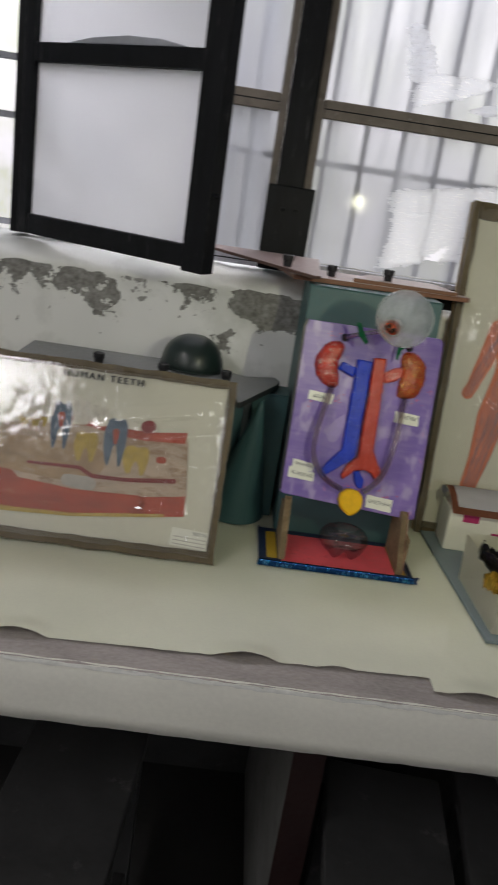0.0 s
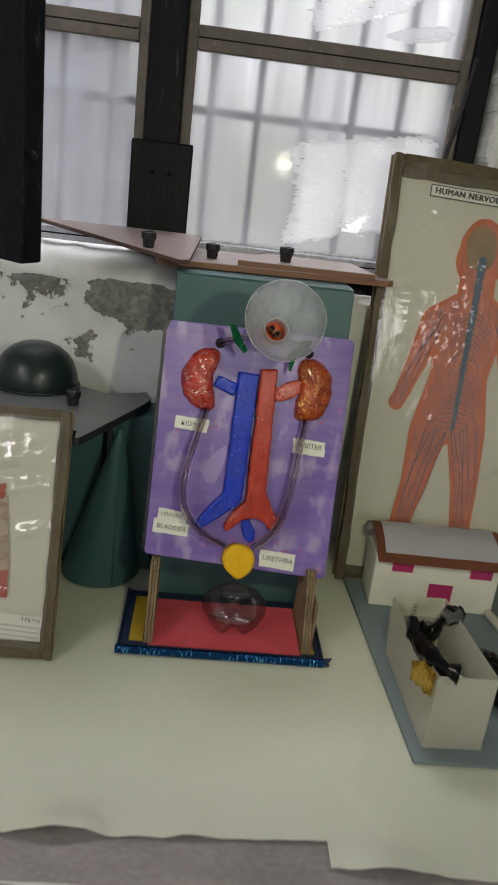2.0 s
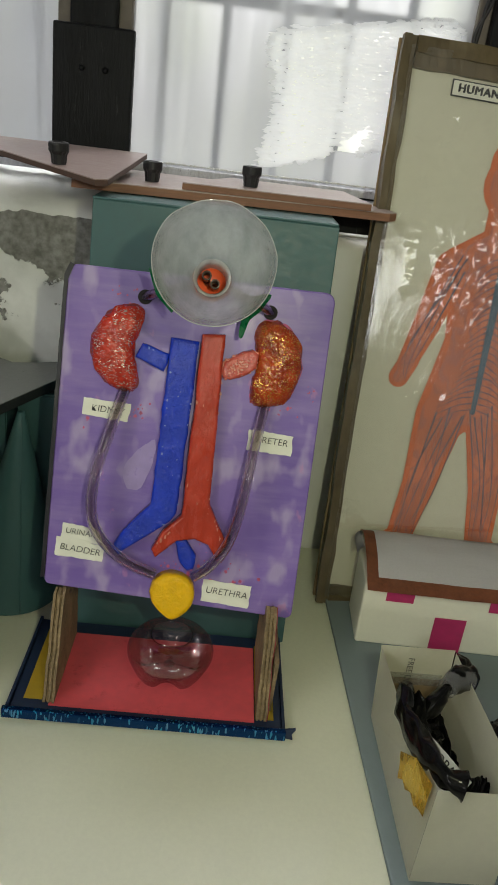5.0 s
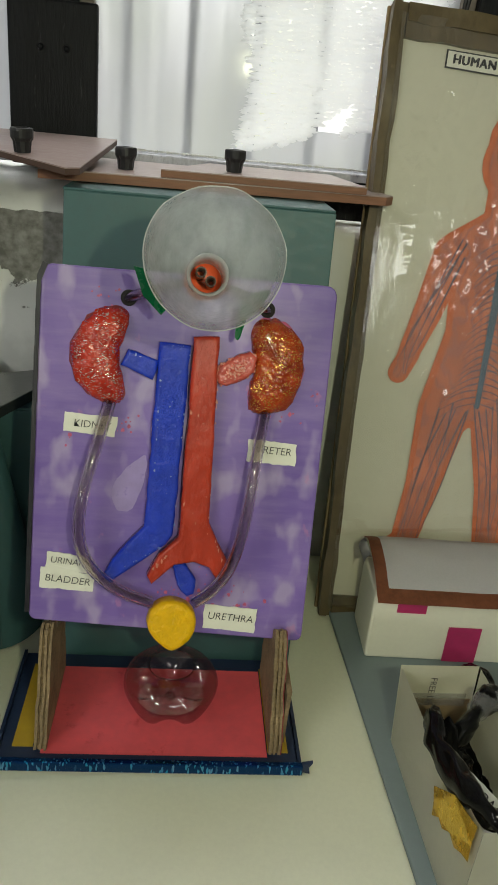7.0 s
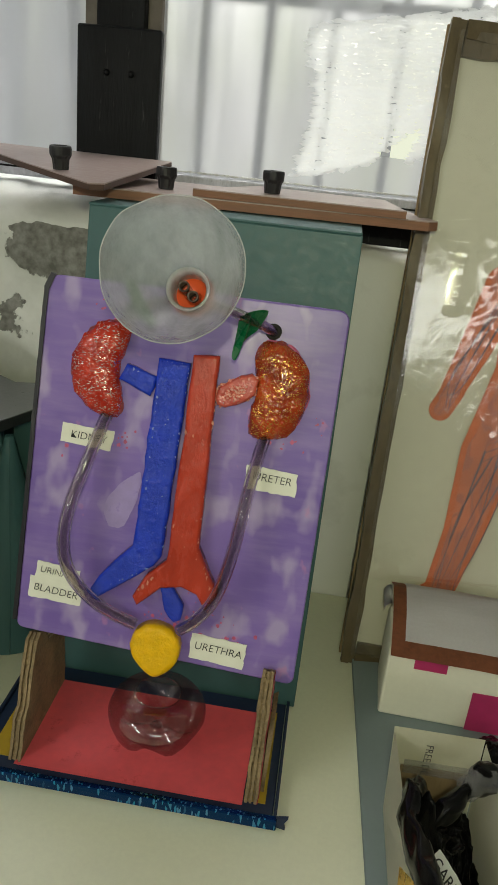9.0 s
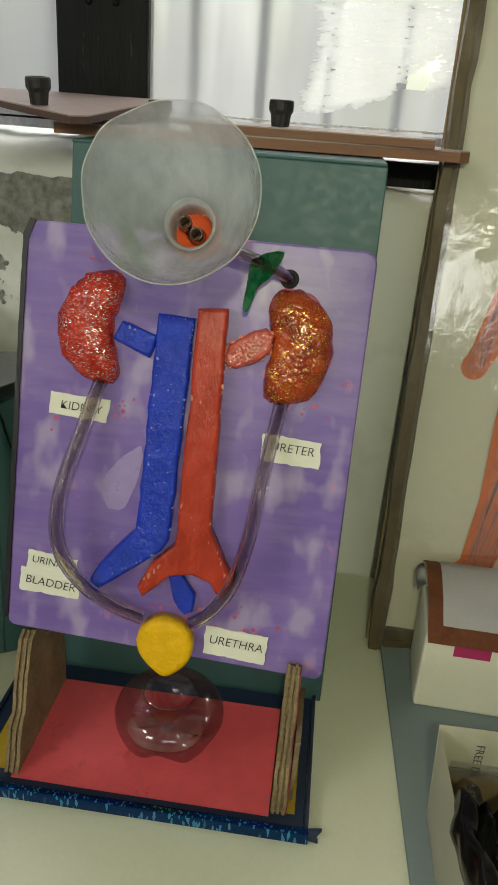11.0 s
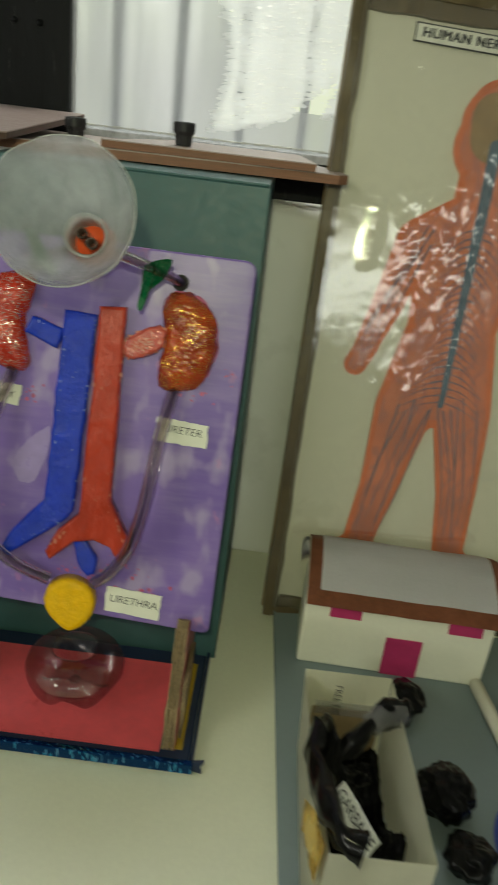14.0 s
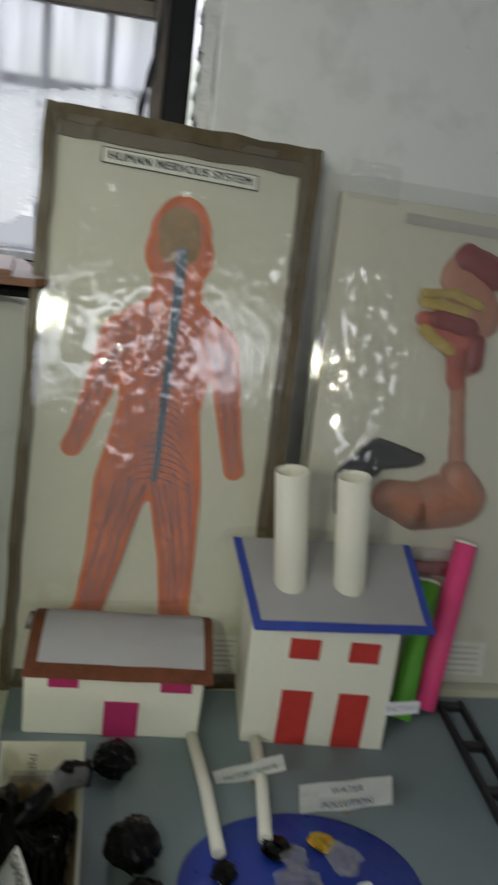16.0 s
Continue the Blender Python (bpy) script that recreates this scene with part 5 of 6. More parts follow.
part("cap", lathe([(0.0, -0.028), (0.0140, -0.028), (0.0146, -0.026), (0.0148, -0.011), (0.0136, -0.010), (0.0134, -0.0245), (0.0, -0.0245)], 36), "orange_cap", bottle, "orange bottle cap", Matrix.Scale(1.16, 4))
part("collar", lathe([(0.0128, -0.003), (0.0136, -0.001), (0.0137, 0.0006), (0.0130, 0.0005), (0.0124, -0.002)], 36), "bottle", bottle, "milky ring in the throat", Matrix.Scale(1.16, 4))
for x, y in ((-0.0046, 0.0030), (0.0030, -0.0036)):
    part("tube_end", lathe([(0.0028, -0.030), (0.0040, -0.030), (0.0042, -0.008), (0.0039, -0.0075), (0.0029, -0.008), (0.0028, -0.028)], 18), "hose_end", bottle, "open dark end of a hose", pose(x, y, 0))
neck = Vector(FN @ Vector((0, 0, -0.028)))
for u, bulge in ((-0.0625, -0.014), (0.0625, 0.014)):
    hole = pose(0, 0.006, T + 0.0005) @ KB @ Vector((u, -0.001, 0.300))
    mid = (neck + hole) / 2 + Vector((bulge, 0.004, -0.004))
    path = [p - Vector((0, 0.006, T + 0.0005)) for p in smooth_path([neck, mid, hole], 8)]
    part("hose", hose_tube(path, 0.0044), "hose", km, "clear hose from the funnel to the board")


def ribbon(pts, w0, w1):
    bm = bmesh.new()
    path = smooth_path(pts, 5)
    prev = None
    for i, p in enumerate(path):
        s = i / (len(path) - 1)
        w = w0 + (w1 - w0) * s
        q = (bm.verts.new(p + Vector((w * 0.8, 0.3 * w, w * 0.45))), bm.verts.new(p - Vector((w * 0.8, 0.3 * w, w * 0.45))))
        if prev:
            bm.faces.new((prev[0], q[0], q[1], prev[1])).smooth = True
        prev = q
    bmesh.ops.solidify(bm, geom=bm.faces[:], thickness=0.0006)
    return bm


Z0 = T + 0.0005
leafy = plate(soft([(0.0525, 1.2215), (0.064, 1.2275), (0.0755, 1.2285), (0.071, 1.216), (0.0665, 1.2085), (0.0585, 1.2010), (0.0555, 1.192), (0.0525, 1.1845), (0.0490, 1.1870), (0.0500, 1.2000)], 3), 0.1125, 0.1115)
for v in leafy.verts:
    v.co += Vector((0, 0.010 * math.sin((v.co.z - 1.18) * 70) + 0.25 * (v.co.x - 0.06), -Z0 - 0.0005))
part("ribbon", leafy, "green_ribbon", km, "strip of green tape round a hose")
leafy = plate([(-0.037, 1.245), (-0.028, 1.243), (-0.010, 1.212), (-0.014, 1.207), (-0.029, 1.222)], 0.0895, 0.0885)
for v in leafy.verts:
    v.co.z -= Z0
part("ribbon", leafy, "green_ribbon", km, "strip of green tape round a hose")

# the cut bottle foot
petal = bmesh.new()
n, rows = 60, []
for r, z, k in ((0.0200, 0.0500, 0.0), (0.0285, 0.0485, 0.0), (0.0360, 0.0445, 0.0), (0.0405, 0.039, 0.0), (0.0425, 0.033, 0.0), (0.0425, 0.026, 0.1), (0.040, 0.018, 0.35), (0.035, 0.010, 0.7), (0.028, 0.003, 1.0), (0.020, 0.004, 0.9), (0.010, 0.011, 0.4), (0.003, 0.013, 0.0)):
    row = []
    for i in range(n):
        a = 2 * math.pi * i / n
        lobe = (0.5 - 0.5 * math.cos(5 * a + 1.5)) ** 0.6
        row.append(petal.verts.new((r * math.cos(a) * (1 - 0.16 * k * (1 - lobe)), r * math.sin(a) * (1 - 0.16 * k * (1 - lobe)), z + 0.014 * k * (1 - lobe))))
    rows.append(row)
for a, b in zip(rows, rows[1:]):
    for i in range(n):
        petal.faces.new((a[i], a[(i + 1) % n], b[(i + 1) % n], b[i])).smooth = True
petal.faces.new(rows[-1])
bmesh.ops.recalc_face_normals(petal, faces=petal.faces[:])
foot_ob = thing("bottle_foot", pose(0.013, 0.082, T + 0.0005 + 0.0045) @ Matrix.Scale(1.10, 4), "cut clear plastic bottle foot standing on the red paper", "bottle")
part("shell", petal, "clear", foot_ob)
part("cut_rim", tube([(0.0200 * math.cos(a), 0.0200 * math.sin(a), 0.0502 + 0.0006 * math.sin(3 * a)) for a in (2 * math.pi * i / 48 for i in range(49))], 0.0006, 6, cap=False), "clear", foot_ob)
part("moulded_point", lathe([(0.0055, 0.0130), (0.0045, 0.0145), (0.002, 0.0155), (0, 0.0156)], 16), "clear", foot_ob)


# ---- charts under plastic ----
def wrap_mesh(w, h, zones, y, seed, upright=0.6, edge=0.004, calm=0.16, creases=(), fine=42):
    """Clear film, smooth in places, crumpled into small facets round the given spots and drawn into long folds."""
    bm = bmesh.new()
    nx, nz = int(w / 0.0032), int(h / 0.0032)
    g = []
    for j in range(nz + 1):
        row = []
        for i in range(nx + 1):
            x, z = edge + (w - 2 * edge) * i / nx, edge + (h - 2 * edge) * j / nz
            k = calm + sum(a * math.exp(-((x - cx) / rx) ** 2 - ((z - cz) / rz) ** 2) for cx, cz, rx, rz, a in zones)
            q = Vector((x * fine, z * fine * upright, seed))
            f = 0.0030 * abs(noise.noise(q)) + 0.0028 * abs(noise.noise(q * 2.1 + Vector((3, 1, 0)))) + 0.0012 * abs(noise.noise(q * 4.3 + Vector((0, 2, 5))))
            fold_up = 0.0
            for x0, z0, x1, z1, amp in creases:
                run_x, run_z = x1 - x0, z1 - z0
                far = math.hypot(run_x, run_z)
                along = ((x - x0) * run_x + (z - z0) * run_z) / far / far
                side = ((x - x0) * run_z - (z - z0) * run_x) / far + 0.004 * noise.noise(Vector((along * 3, amp * 900, seed)))
                if 0 < along < 1:
                    fold_up += amp * math.sin(math.pi * along) ** 0.5 * (0.55 + 0.9 * abs(noise.noise(Vector((along * 9, amp * 700, 2))))) * math.exp(-(side / 0.0085) ** 2)
            row.append(bm.verts.new((x, y - fold_up + min(0.0035, 0.0012 * noise.noise(Vector((x * 9, z * 7, seed)))) - min(k, 1.0) * f, z)))
        g.append(row)
    for a, c in zip(g, g[1:]):
        for i in range(nx):
            bm.faces.new((a[i], a[i + 1], c[i + 1], c[i])).smooth = True
    return bm


def chart(name, m, w, h, depth, rims, label, zones, calm=0.16, creases=(), fine=42):
    """A cardboard tray with a cream sheet, taped edges with an inner lip, and a wrinkled plastic wrap."""
    ob = thing(name, m, label, "chart")
    left, right, top, foot = rims
    part("back_panel", box(0, depth - 0.004, 0, w, depth, h), "cardboard", ob)
    part("sheet", sheet(left * 0.6, foot * 0.6, w - right * 0.6, h - top * 0.6, 30, 50, 0.006, 0.0016, 5, w), "cream", ob, "cream chart paper")
    for k, (x0, z0, x1, z1) in enumerate(((0, 0, left, h), (w - right, 0, w, h), (left, h - top, w - right, h), (left, 0, w - right, foot))):
        bm = bmesh.new()
        n = 30
        long_z = k < 2
        mid = (0.55, 0.45, 0.45, 0.55)[k]
        for y0, y1, ins, lip in ((0.0, 0.007, 0.0, 0), (0.0075, depth - 0.0045, 0.0015, 0), (-0.0022, -0.0001, 0.0, 1)):
            for i in range(n):
                s0, s1 = i / n, (i + 1) / n
                a0, a1, c0, c1 = x0, x1, z0, z1
                if lip:
                    a0, a1 = ((x0, x0 + (x1 - x0) * mid), (x0 + (x1 - x0) * mid, x1))[k % 2] if long_z else (x0, x1)
                    c0, c1 = ((z0 + (z1 - z0) * mid, z1), (z0, z0 + (z1 - z0) * mid))[k % 2] if not long_z else (z0, z1)
                if long_z:
                    box(a0 + ins, y0, c0 + (c1 - c0) * s0, a1 - ins, y1, c0 + (c1 - c0) * s1, bm=bm)
                else:
                    box(a0 + (a1 - a0) * s0, y0, c0 + ins, a0 + (a1 - a0) * s1, y1, c1 - ins, bm=bm)
        bmesh.ops.remove_doubles(bm, verts=bm.verts[:], dist=0.0001)
        part("edge_strip", jitter(bm, 0.0026, 34, k * 3.0 + w), "frame_card", ob, "brown taped cardboard edge")
    wrap = part("plastic_wrap", wrap_mesh(w, h, zones, -0.0015, w * 7, edge=0.010, calm=calm, creases=creases, fine=fine), "wrap", ob, "shiny wrinkled plastic wrap")
    wrap.visible_shadow = False
    return ob


nerve = chart("nerve_chart", frame_of((0.1918, 0.2489, T + 0.0015), (0.9980, 0.0563, -0.0276), (0.0159, 0.1989, 0.9799)) @ Matrix.Scale(1.0236, 4), 0.318, 0.679, 0.022, (0.0155, 0.0225, 0.033, 0.023), "tall framed nervous system chart under plastic leaning on the wall", [(0.118, 0.425, 0.036, 0.060, 0.85), (0.165, 0.49, 0.020, 0.09, 0.6), (0.150, 0.45, 0.05, 0.04, 0.35), (0.165, 0.50, 0.025, 0.05, 0.8), (0.07, 0.58, 0.03, 0.03, 0.4), (0.11, 0.285, 0.03, 0.02, 0.5), (0.29, 0.58, 0.03, 0.04, 0.2), (0.06, 0.50, 0.02, 0.10, 0.12), (0.13, 0.61, 0.08, 0.02, 0.3), (0.26, 0.40, 0.03, 0.12, 0.05)], 0.05, [(0.285, 0.52, 0.292, 0.60, 0.0028), (0.05, 0.40, 0.056, 0.48, 0.0034)], 58)
fig = bmesh.new()
limbs = [
    (0.1605, 0.578, 0.030, 0.1610, 0.548, 0.0405), (0.1605, 0.572, 0.036, 0.1615, 0.585, 0.030), (0.162, 0.54, 0.029, 0.162, 0.480, 0.031), (0.162, 0.486, 0.024, 0.104, 0.452, 0.020), (0.162, 0.486, 0.024, 0.218, 0.452, 0.020),
    (0.128, 0.445, 0.026, 0.143, 0.36, 0.036), (0.194, 0.445, 0.026, 0.170, 0.36, 0.033), (0.160, 0.45, 0.030, 0.156, 0.36, 0.044), (0.143, 0.36, 0.036, 0.124, 0.272, 0.036), (0.170, 0.36, 0.034, 0.182, 0.272, 0.034), (0.156, 0.36, 0.044, 0.152, 0.30, 0.05),
    (0.100, 0.448, 0.0205, 0.084, 0.385, 0.0175), (0.084, 0.385, 0.0175, 0.066, 0.330, 0.0125), (0.068, 0.332, 0.0125, 0.058, 0.310, 0.0125),
    (0.223, 0.446, 0.0200, 0.236, 0.385, 0.0165), (0.236, 0.385, 0.0165, 0.249, 0.318, 0.0125), (0.249, 0.320, 0.0130, 0.254, 0.296, 0.0125),
    (0.120, 0.270, 0.033, 0.107, 0.178, 0.0215), (0.107, 0.178, 0.0215, 0.092, 0.100, 0.0165), (0.092, 0.104, 0.0165, 0.080, 0.096, 0.0155),
    (0.184, 0.270, 0.032, 0.195, 0.178, 0.0225), (0.195, 0.178, 0.0225, 0.199, 0.100, 0.0175), (0.199, 0.104, 0.0175, 0.210, 0.094, 0.0165)]
for k, row in enumerate(limbs):
    x0, z0, r0, x1, z1, r1 = row
    capsule(fig, x0 + 0.002, 0.002 + 0.987 * z0, r0, x1 + 0.002, 0.002 + 0.987 * z1, r1, 0.0040 - 0.00004 * k)
DROP = (0, 0, -0.007)
bmesh.ops.translate(fig, verts=fig.verts[:], vec=DROP)
part("silhouette", fig, "figure_rim", nerve, "orange painted silhouette")
veins = bmesh.new()
for k, row in enumerate(limbs):
    x0, z0, r0, x1, z1, r1 = row
    cut = 0.004 + 0.12 * min(r0, r1)
    capsule(veins, x0 + 0.002, 0.002 + 0.987 * z0, r0 - cut, x1 + 0.002, 0.002 + 0.987 * z1, r1 - cut, 0.0030 - 0.00003 * k)
bmesh.ops.translate(veins, verts=veins.verts[:], vec=DROP)
part("veined_inside", veins, "figure", nerve, "darker red inside with fine blue-grey veins")


def painted_line(bm, pts, w, y):
    """A thin tapering brush line through the points."""
    path = [p for p in smooth_path([(a, y, c) for a, c in pts], 5)]
    prev = None
    for i, p in enumerate(path):
        d = (path[min(i + 1, len(path) - 1)] - path[max(i - 1, 0)]).normalized()
        k = w * (1.0 - 0.75 * i / (len(path) - 1)) * (0.75 + 0.6 * noise.noise(p * 160))
        s = Vector((-d.z, 0, d.x)) * max(k, 0.0002)
        q = (bm.verts.new(p + s), bm.verts.new(p - s))
        if prev:
            bm.faces.new((prev[0], q[0], q[1], prev[1]))
        prev = q


lines, rnd = bmesh.new(), random.Random(8)
for k in range(24):
    z = 0.462 - 0.0080 * k
    half = 0.040 - 0.012 * math.sin(math.pi * min(1, k / 20)) + 0.012 * max(0, k - 17) / 6
    for side in (-1, 1):
        x = 0.166 - 0.0055 * k / 24
        drop = 0.016 + 0.006 * rnd.random() + (0.006 if k < 8 else 0)
        painted_line(lines, [(x + side * 0.004, z), (x + side * half * 0.45, z - drop * 0.25 + rnd.gauss(0, 0.001)), (x + side * half * (0.9 + 0.15 * rnd.random()), z - drop)], 0.0012, 0.0018)
limb_runs = (((0.115, 0.452), (0.088, 0.388), (0.068, 0.335), (0.061, 0.312)), ((0.212, 0.452), (0.237, 0.388), (0.250, 0.322), (0.255, 0.300)), ((0.134, 0.275), (0.112, 0.182), (0.096, 0.108)), ((0.176, 0.275), (0.196, 0.182), (0.201, 0.108)))
for n, run_pts in enumerate(limb_runs):
    for k in range(6 if n > 1 else 4):
        off = (k - (2.5 if n > 1 else 1.5)) * (0.0075 if n > 1 else 0.0062)
        painted_line(lines, [(a + off * (1 - 0.55 * i / len(run_pts)) + rnd.gauss(0, 0.0034), z + rnd.gauss(0, 0.006)) for i, (a, z) in enumerate(run_pts)], 0.0013, 0.0018)
bmesh.ops.translate(lines, verts=lines.verts[:], vec=DROP)
tagged(part("nerve_drawing", lines, "vein", nerve, "fine slate painted lines"), kind="stuff")
core = bmesh.new()
for k, row in enumerate(((0.1655, 0.545, 0.0065, 0.165, 0.48, 0.006), (0.165, 0.48, 0.006, 0.163, 0.40, 0.0048), (0.163, 0.40, 0.0048, 0.1605, 0.275, 0.0032))):
    capsule(core, *row, 0.0016 - 0.00004 * k)
bmesh.ops.translate(core, verts=core.verts[:], vec=DROP)
part("blue_stripe", core, "chart_blue", nerve, "slate blue painted stripe")
patch = bmesh.new()
capsule(patch, 0.160, 0.572, 0.024, 0.1615, 0.552, 0.024, 0.0017)
bmesh.ops.translate(patch, verts=patch.verts[:], vec=DROP)
part("brown_patch", patch, "chart_brown", nerve, "brown painted patch")
title = part("title_strip", plate([(0.0645, 0.642), (0.2455, 0.6385), (0.2452, 0.6205), (0.0642, 0.624)], 0.0035, 0.0028), "ink", nerve, "black-edged title strip")
part("title_paper", plate([(0.0660, 0.6405), (0.2440, 0.6372), (0.2437, 0.6218), (0.0657, 0.6253)], 0.0027, 0.0022), "label", title)
for k in (-1, 0, 1):
    lettering("lettering", "HUMAN NERVOUS SYSTEM", 0.0088, "ink", title, pose(0.155 + 0.0006 * k, 0.0018 - 0.0002 * k, 0.6312 + 0.0002 * k, 0, 1.1, 0), 1.12, 0.0, 0)
note = part("note_card", plate([(0.254, 0.075), (0.292, 0.075), (0.292, 0.028), (0.254, 0.028)], 0.0035, 0.003), "label", nerve, "small typed note card")
for k in range(6):
    part("line_of_print", plate([(0.258, 0.069 - k * 0.0066), (0.286 - 0.004 * (k % 3), 0.069 - k * 0.0066), (0.286 - 0.004 * (k % 3), 0.0672 - k * 0.0066), (0.258, 0.0672 - k * 0.0066)], 0.0028, 0.0024), "chart_grey", note)

TW = 0.58
teeth = chart("teeth_chart", frame_of((-0.228 - TW, -0.022, T + 0.0015), (1, 0, 0), (0, 0.307, 0.952)), TW, 0.326, 0.022, (0.014, 0.014, 0.015, 0.020), "framed chart of human teeth under plastic leaning on teal boxes", [(TW - 0.18, 0.235, 0.06, 0.02, 0.3), (TW - 0.11, 0.09, 0.04, 0.012, 0.35), (TW - 0.06, 0.03, 0.04, 0.02, 0.3), (TW - 0.04, 0.28, 0.03, 0.015, 0.35), (TW - 0.36, 0.22, 0.05, 0.05, 0.25)], 0.085, [(TW - 0.24, 0.215, TW - 0.03, 0.275, 0.0046), (TW - 0.21, 0.238, TW - 0.015, 0.262, 0.0036), (TW - 0.17, 0.195, TW - 0.02, 0.232, 0.0042), (TW - 0.15, 0.075, TW - 0.06, 0.085, 0.0044), (TW - 0.06, 0.160, TW - 0.015, 0.176, 0.0036), (TW - 0.30, 0.190, TW - 0.10, 0.228, 0.0032)])


LOW = pose(0, 0, -0.013)


def tx(u):
    return TW + u


def blob(name, rows, material, label, y):
    bm = bmesh.new()
    for k, (x0, z0, r0, x1, z1, r1) in enumerate(rows):
        capsule(bm, tx(x0), z0, r0, tx(x1), z1, r1, y - 0.00004 * k)
    part(name, bm, material, teeth, label, LOW)


note = part("note_card", plate([(tx(-0.098), 0.062), (tx(-0.028), 0.058), (tx(-0.030), 0.026), (tx(-0.100), 0.030)], 0.0040, 0.0034), "label", teeth, "small typed note card", pose(0.018, 0, -0.005))
lettering("lettering", "TEETH", 0.0052, "ink", note, pose(tx(-0.048), 0.0030, 0.0535, 0, 3, 0), 1.2, 0.0, 0)
for k in range(3):
    part("line_of_print", plate([(tx(-0.094), 0.0475 - k * 0.0065), (tx(-0.036), 0.0445 - k * 0.0065), (tx(-0.036), 0.0430 - k * 0.0065), (tx(-0.094), 0.0460 - k * 0.0065)], 0.0032, 0.0029), "chart_grey", note)
part("jaw_patch", plate([(tx(-0.072), 0.222), (tx(-0.062), 0.118), (tx(-0.20), 0.10), (tx(-0.33), 0.09), (tx(-0.41), 0.12), (tx(-0.40), 0.215), (tx(-0.26), 0.228)], 0.0038, 0.0034), "chart_pink", teeth, "pale pink painted jaw", LOW)
part("gum_band", plate([(tx(-0.0640), 0.126), (tx(-0.0625), 0.090), (tx(-0.13), 0.080), (tx(-0.19), 0.074), (tx(-0.19), 0.112), (tx(-0.13), 0.116)], 0.0033, 0.0030), "chart_red", teeth, "red painted gum", LOW)
blob("gum_band", [(-0.150, 0.100, 0.017, -0.16, 0.099, 0.017), (-0.16, 0.099, 0.017, -0.26, 0.091, 0.022), (-0.26, 0.091, 0.022, -0.37, 0.094, 0.028), (-0.37, 0.094, 0.028, -0.43, 0.135, 0.035), (-0.43, 0.135, 0.035, -0.452, 0.20, 0.032), (-0.452, 0.20, 0.032, -0.448, 0.235, 0.024)], "chart_red", "red painted gum", 0.0034)
part("gum_band", plate([(tx(-0.075), 0.238), (tx(-0.077), 0.218), (tx(-0.15), 0.214), (tx(-0.20), 0.218), (tx(-0.285), 0.232), (tx(-0.292), 0.245), (tx(-0.22), 0.232), (tx(-0.14), 0.230)], 0.0033, 0.0029), "chart_red", teeth, "red painted gum", LOW)
blob("skin_band", [(-0.10, 0.087, 0.003, -0.26, 0.068, 0.003), (-0.26, 0.068, 0.003, -0.38, 0.064, 0.004), (-0.38, 0.064, 0.004, -0.44, 0.09, 0.004)], "chart_yellow", "yellow painted outline", 0.0029)
blob("lip_patch", [(-0.452, 0.21, 0.02, -0.442, 0.252, 0.014)], "chart_yellow", "yellow painted patch", 0.0026)
for u, v, hgt, wid, mat, lab in ((-0.352, 0.225, 0.030, 0.017, "chart_yellow", "yellow painted root"), (-0.333, 0.228, 0.026, 0.012, "chart_yellow", "yellow painted root"), (-0.298, 0.222, 0.078, 0.018, "chart_blue", "blue painted tooth"), (-0.250, 0.190, 0.050, 0.021, "chart_yellow", "yellow painted root"), (-0.200, 0.205, 0.080, 0.020, "chart_blue", "blue painted tooth"), (-0.160, 0.178, 0.048, 0.023, "chart_yellow", "yellow painted root")):
    outline = [(-0.8, 0.45), (-0.35, 0.52), (0.1, 0.46), (0.5, 0.53), (0.9, 0.42), (1.0, 0.1), (0.85, -0.25), (0.7, -0.5), (0.45, -0.5), (0.2, -0.12), (-0.1, -0.10), (-0.35, -0.5), (-0.62, -0.5), (-0.9, -0.2), (-1.0, 0.15)]
    root = part("tooth", plate([(tx(u) + wid * x, v + hgt * z) for x, z in soft(outline, 3)], 0.0030, 0.0027), mat, teeth, lab, LOW)
    if "blue" in lab:
        core = bmesh.new()
        capsule(core, tx(u), v + hgt * 0.22, 0.006, tx(u) + 0.001, v - hgt * 0.02, 0.003, 0.0024)
        part("tooth_core", core, "chart_red", root, "reddish painted core")
for u, v, w, h in ((-0.360, 0.2475, 0.0165, 0.022), (-0.327, 0.252, 0.0150, 0.021), (-0.263, 0.249, 0.0165, 0.022), (-0.231, 0.247, 0.0160, 0.019)):
    outline = [(-0.85, -0.8), (-1.0, 0.2), (-0.8, 0.85), (-0.4, 0.95), (-0.1, 0.7), (0.3, 1.0), (0.75, 0.85), (1.0, 0.2), (0.85, -0.8), (0.0, -0.95)]
    part("crown", plate([(tx(u) + w * x, v + h * z) for x, z in soft(outline, 3)], 0.0026, 0.0022), "tooth_white", teeth, "off-white painted crown", LOW)
blob("jaw_shade", [(-0.40, 0.165, 0.030, -0.29, 0.160, 0.034), (-0.29, 0.160, 0.034, -0.235, 0.166, 0.024)], "chart_tan", "tan painted shading", 0.0032)
blob("jaw_hollow", [(-0.275, 0.128, 0.010, -0.235, 0.126, 0.012)], "chart_grey", "pale grey painted hollow", 0.0031)
blob("nerve_line", [(-0.345, 0.150, 0.0025, -0.255, 0.152, 0.0032), (-0.255, 0.152, 0.0035, -0.232, 0.140, 0.0035), (-0.232, 0.140, 0.0035, -0.17, 0.141, 0.0035), (-0.17, 0.141, 0.0035, -0.088, 0.150, 0.0042)], "dark_red", "dark painted line", 0.0024)
blob("tooth_mark", [(-0.147, 0.238, 0.011, -0.143, 0.240, 0.011)], "dark_red", "dark red painted spot", 0.0024)
